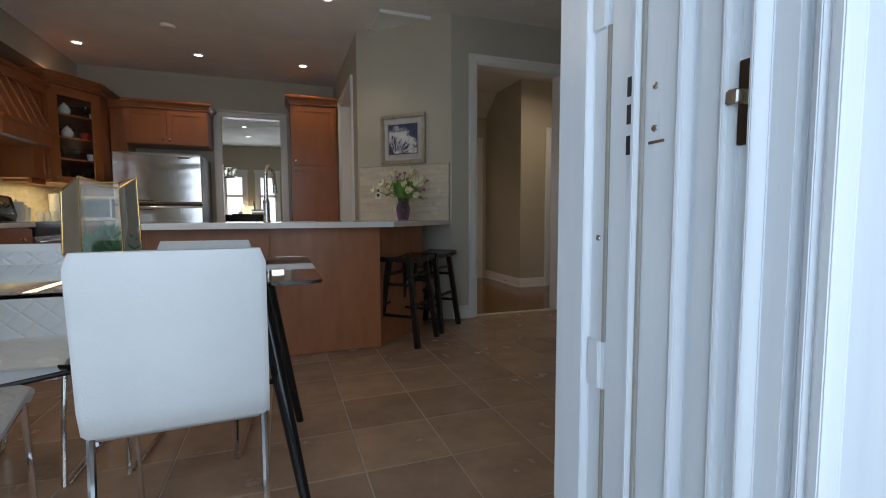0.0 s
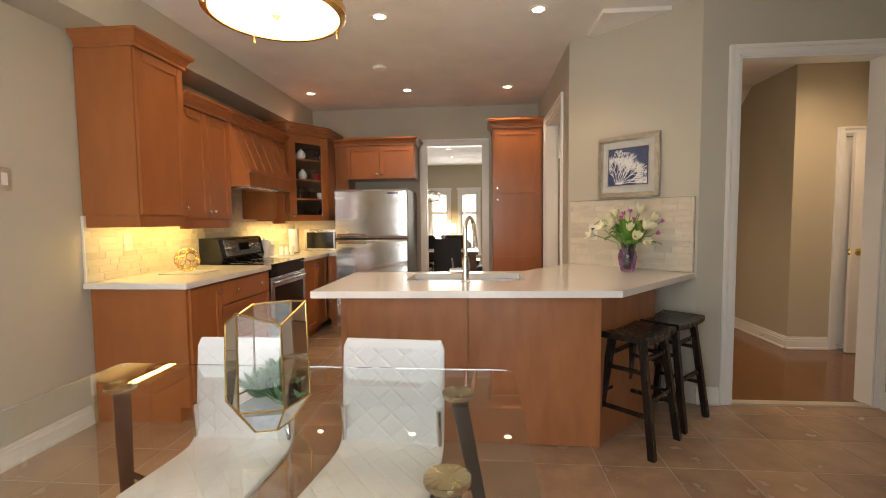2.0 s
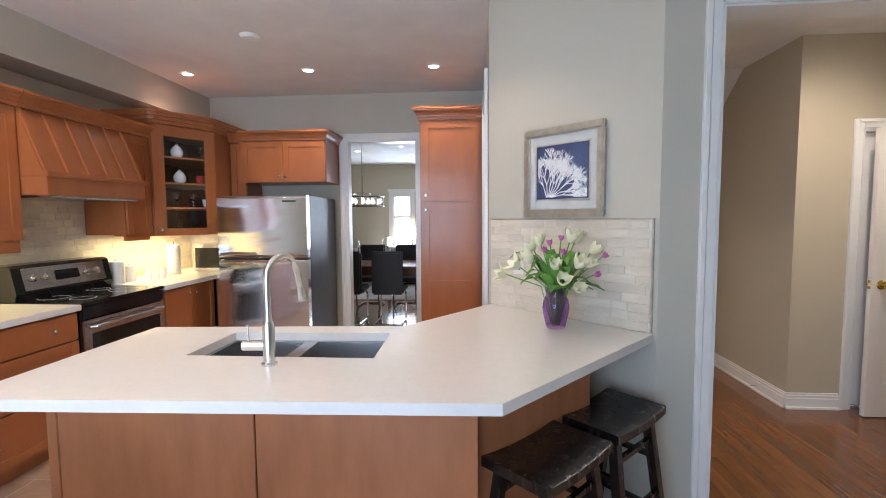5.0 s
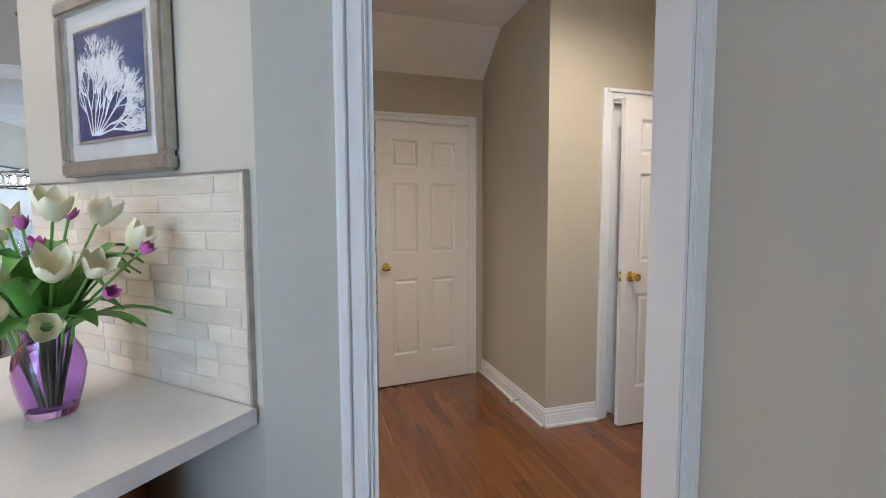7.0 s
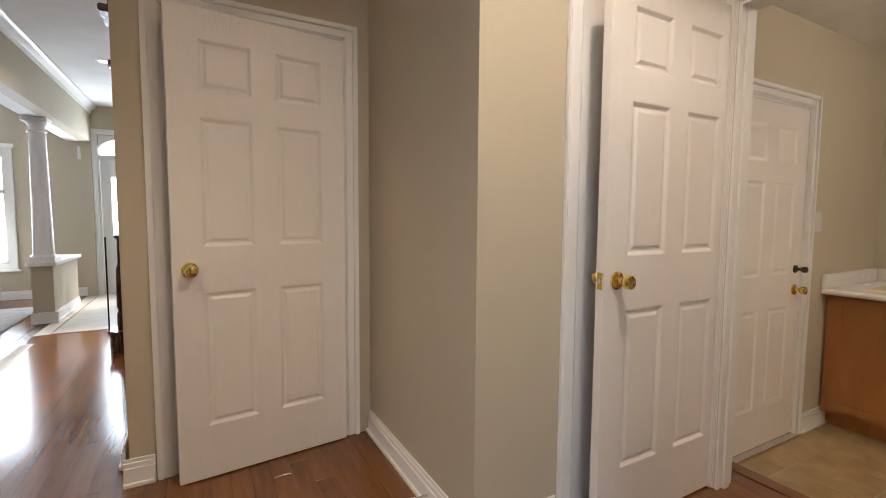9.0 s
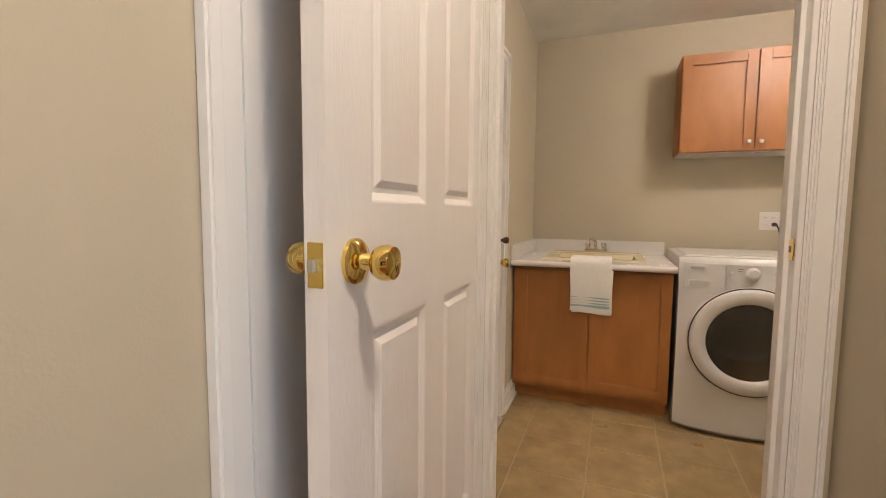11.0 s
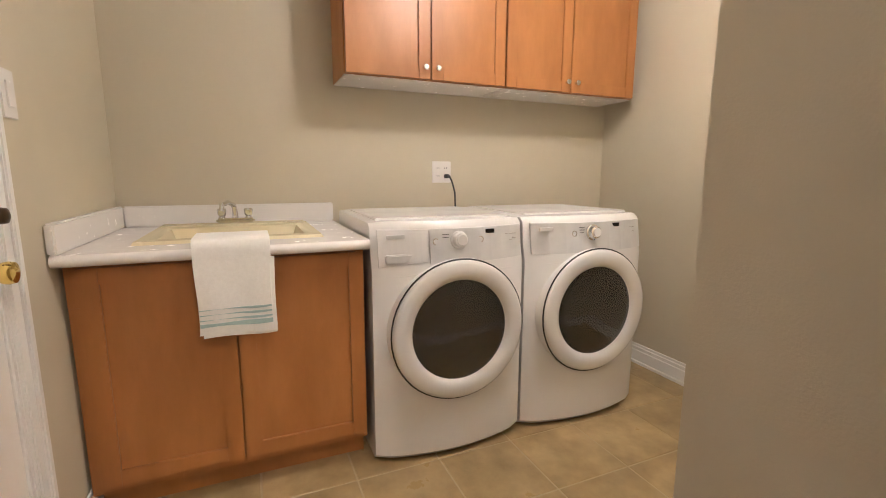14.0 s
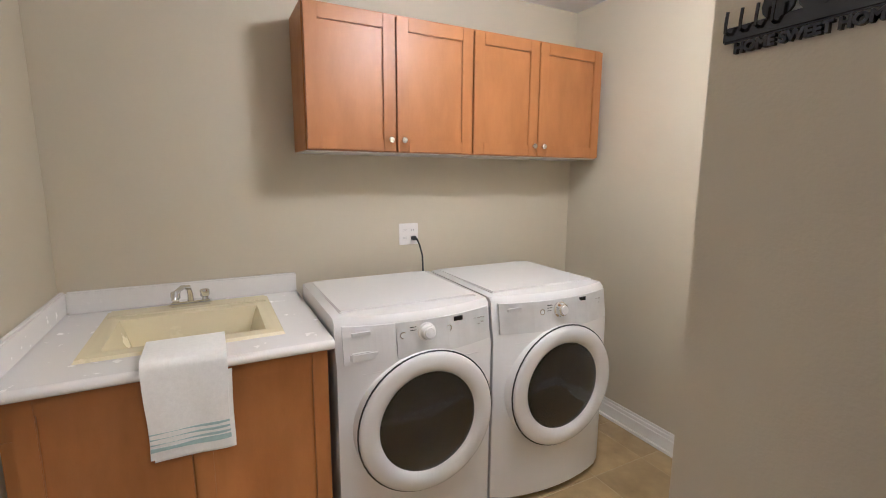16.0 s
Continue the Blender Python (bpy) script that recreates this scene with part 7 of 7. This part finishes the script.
rings(bm, [[(x, y0 - 0.1, 0.16), (x, y0 - 0.1, 0.02), (x, 6.0, 2.40), (x, 6.0, 2.62)] for x in (1.860, 1.884)])
part("stringer", bm, DARKWOOD, sr)
bm = bmesh.new()
tube(bm, [(1.60, 8.40, 1.0), (1.74, 8.46, 1.0), (1.84, 8.44, 1.02), (1.852, 8.2, 1.22), (1.852, 6.3, 3.05), (1.852, 5.99, 3.3)], 0.028, 8)
part("handrail", bm, DARKWOOD, sr, smooth=True)
bm = bmesh.new()
lathe(bm, [(0.001, 0.18), (0.05, 0.18), (0.05, 0.32), (0.038, 0.34), (0.05, 0.38), (0.045, 0.70), (0.030, 0.76), (0.03, 0.96), (0.05, 0.98), (0.05, 1.0), (0.001, 1.0)], (1.60, 8.40, 0), 16)
part("newel_post", bm, DARKWOOD, sr, smooth=True)
bm = bmesh.new()
lathe(bm, [(0.001, 0.0), (0.17, 0.0), (0.17, 0.145), (0.185, 0.15), (0.185, 0.18), (0.001, 0.18)], (1.66, 8.42, 0), 28)
part("starting_step", bm, DARKWOOD, sr, smooth=True)
for x in (1.50, 1.70):
    bm = bmesh.new()
    tube(bm, [(x, 8.34 if x < 1.6 else 8.50, 0.18), (x, 8.34 if x < 1.6 else 8.50, 0.99)], 0.007, 6)
    part("baluster", bm, BLACKGLOSS, sr)

# ---- pieces: tiles, planks, bricks ----
def piece_mesh(name, sx, sy, sz, bevel, mat):
    bm = bmesh.new()
    box(bm, -sx / 2, sx / 2, -sy / 2, sy / 2, -sz, 0)
    tops = [e for e in bm.edges if all(v.co.z > -sz / 2 for v in e.verts)]
    bmesh.ops.bevel(bm, geom=tops, offset=bevel, segments=1, affect='EDGES')
    return mesh_of(name, bm, mat)


def lay(name, me, parent, m):
    ob = new(name, me)
    ob.parent = parent
    ob.matrix_basis = m
    return ob


rnd = random.Random(21)
sizes = {}


def sized(name, sx, sy, sz, bevel, mat):
    key = (name, round(sx, 4), round(sy, 2))
    if key not in sizes:
        sizes[key] = piece_mesh(name, round(sx, 4), round(sy, 4), sz, bevel, mat)
    return sizes[key]


def tile_floor(parent, name, x0, x1, y0, y1, pitch, ox, oy, z, mat, skip=None):
    gap = 0.006
    i0, i1 = math.floor((x0 - ox) / pitch), math.ceil((x1 - ox) / pitch)
    j0, j1 = math.floor((y0 - oy) / pitch), math.ceil((y1 - oy) / pitch)
    for i in range(i0, i1):
        for j in range(j0, j1):
            a, b = max(ox + i * pitch, x0), min(ox + (i + 1) * pitch, x1)
            c, d = max(oy + j * pitch, y0), min(oy + (j + 1) * pitch, y1)
            if b - a < 0.03 or d - c < 0.03 or (skip and skip((a + b) / 2, (c + d) / 2)):
                continue
            ob = lay(name, sized(name, b - a - gap, d - c - gap, 0.008, 0.002, mat), parent, Matrix.Translation(((a + b) / 2, (c + d) / 2, z + rnd.uniform(-0.0004, 0.0004))))


tile_floor(floor_kitchen, "tile", -2.48, 2.70, 0.38, 3.50, 0.345, 0.64, 2.31, 0.0, FLOORTILE)
tile_floor(floor_kitchen, "tile", -1.90, 0.76, 3.50, 6.20, 0.345, 0.64, 2.31, 0.0, FLOORTILE, lambda x, y: (x < -0.8 and y > 5.6) or (-0.6 < x < 0.1 and 3.1 < y < 3.4))
tile_floor(floor_laundry, "tile", 4.43, 6.52, 2.30, 5.03, 0.34, 5.34, 4.51, LF, LAUNDRYTILE)


def boards(x0, x1, y0, y1, wide=0.083):
    x = x0
    while x < x1 - 0.01:
        w = min(wide, x1 - x)
        y = y0 - rnd.uniform(0, 0.6)
        while y < y1:
            ln = rnd.choice((0.6, 0.8, 1.0, 1.2))
            a, b = max(y, y0), min(y + ln, y1)
            if b - a > 0.012:
                lay("plank", sized("plank", w - 0.0004, b - a - 0.0004, 0.008, 0.0005, OAK), floor_hall, Matrix.Translation((x + w / 2, (a + b) / 2, rnd.uniform(-0.0005, 0.0003))))
            y += ln
        x += w


boards(0.88, 4.36, 3.562, 5.97)
boards(0.76, 1.88, 5.97, 9.3, 0.09)
bm = bmesh.new()
for i in range(34):
    for j in range(6):
        x, y = -2.46 + 0.092 * i, 6.26 + 0.92 * j + 0.3 * (i % 3)
        box(bm, x, x + 0.0905, y, y + 0.918, -0.0062, rnd.uniform(-0.0012, -0.0004))
single("floorboards_living", bm, OAK, "red-brown oak floorboards of the living room", "floor", kind="stuff")

# Travertine backsplashes.
bed = thing("backsplash", "cream tumbled travertine backsplash in running bond", "backsplash", m=AW @ pose(0, 0, 0), kind="structure")
part("mortar_bed", boxes((0.025, 0.985, -0.0088, -0.001, 0.916, 1.43)), MORTAR, bed)
part("edge_trim", boxes((0.985, 0.993, -0.013, -0.001, 0.916, 1.435), (0.02, 0.985, -0.013, -0.001, 1.43, 1.436)), SILVERLEAF, bed)


def bond(parent, u0, u1, v0, v1, m, rows, group=0.0):
    h = (v1 - v0) / rows
    for r in range(rows):
        u = u0 - rnd.uniform(0.0, 0.1)
        while u < u1:
            ln = rnd.choice((0.08, 0.12, 0.15, 0.20))
            a, b = max(u, u0), min(u + ln, u1)
            if b - a > 0.015:
                me = sized("travertine_tile", b - a - 0.003, h - 0.003, 0.006, 0.0015, TRAVERTINE)
                lay("travertine_tile", me, parent, m @ Matrix.Translation(((a + b) / 2, v0 + h * (r + 0.5), rnd.uniform(0.0, 0.0012))))
            u += ln


up_wall = Matrix(((1, 0, 0, 0), (0, 0, -1, -0.0105), (0, 1, 0, 0), (0, 0, 0, 1)))
bond(bed, 0.028, 0.983, 0.918, 1.428, up_wall, 12)
wbed = thing("backsplash", "cream travertine backsplash behind the stove", "backsplash", m=Matrix.Identity(4), kind="structure")
part("mortar_bed", boxes((-2.479, -2.4705, 2.95, 6.195, 0.916, 1.34), (-2.479, -2.4705, 4.03, 4.86, 1.34, 1.60)), MORTAR, wbed)
part("mortar_bed", boxes((-2.474, -1.62, 6.194, 6.199, 0.916, 1.34)), MORTAR, wbed)
west = Matrix(((0, 0, 1, -2.4685), (1, 0, 0, 0), (0, 1, 0, 0), (0, 0, 0, 1)))
bond(wbed, 2.953, 4.07, 0.918, 1.338, west, 9)
bond(wbed, 4.07, 6.18, 1.15, 1.338, west, 4)
bond(wbed, 4.83, 6.18, 0.918, 1.15, west, 5)
bond(wbed, 4.035, 4.855, 1.34, 1.598, west, 5)
part("edge_trim", boxes((-2.479, -2.465, 2.944, 2.951, 0.916, 1.34)), TRIM, wbed)

# Brick and paving outside the patio door.
bw = thing("brick_wall", "red-brown brick outer wall by the patio door", "brick wall", m=Matrix.Identity(4), kind="structure")
part("mortar_bed", boxes((0.66, 1.6, -0.015, 0.07, -0.40, 2.95), (-2.48, -1.70, -0.015, 0.07, -0.40, 2.95), (-1.70, 0.66, -0.015, 0.07, 2.36, 2.95)), MORTAR, bw)
bme = piece_mesh("brick", 0.20, 0.062, 0.02, 0.004, BRICK)
face = Matrix(((1, 0, 0, 0), (0, 0, -1, -0.018), (0, 1, 0, 0), (0, 0, 0, 1)))
for r in range(36):
    for k in range(4):
        lay("brick", bme, bw, face @ Matrix.Translation((0.77 + 0.105 * (r % 2) + 0.21 * k, -0.10 + 0.073 * r, 0)))
single("patio_paving", boxes(*[(-2.9 + 0.6 * i, -2.906 + 0.6 * i + 0.6, -3.1 + 0.6 * j, -3.106 + 0.6 * j + 0.6, -0.06, -0.02) for i in range(10) for j in range(5)]), STONE, "square grey patio paving stones", "paving", kind="stuff")
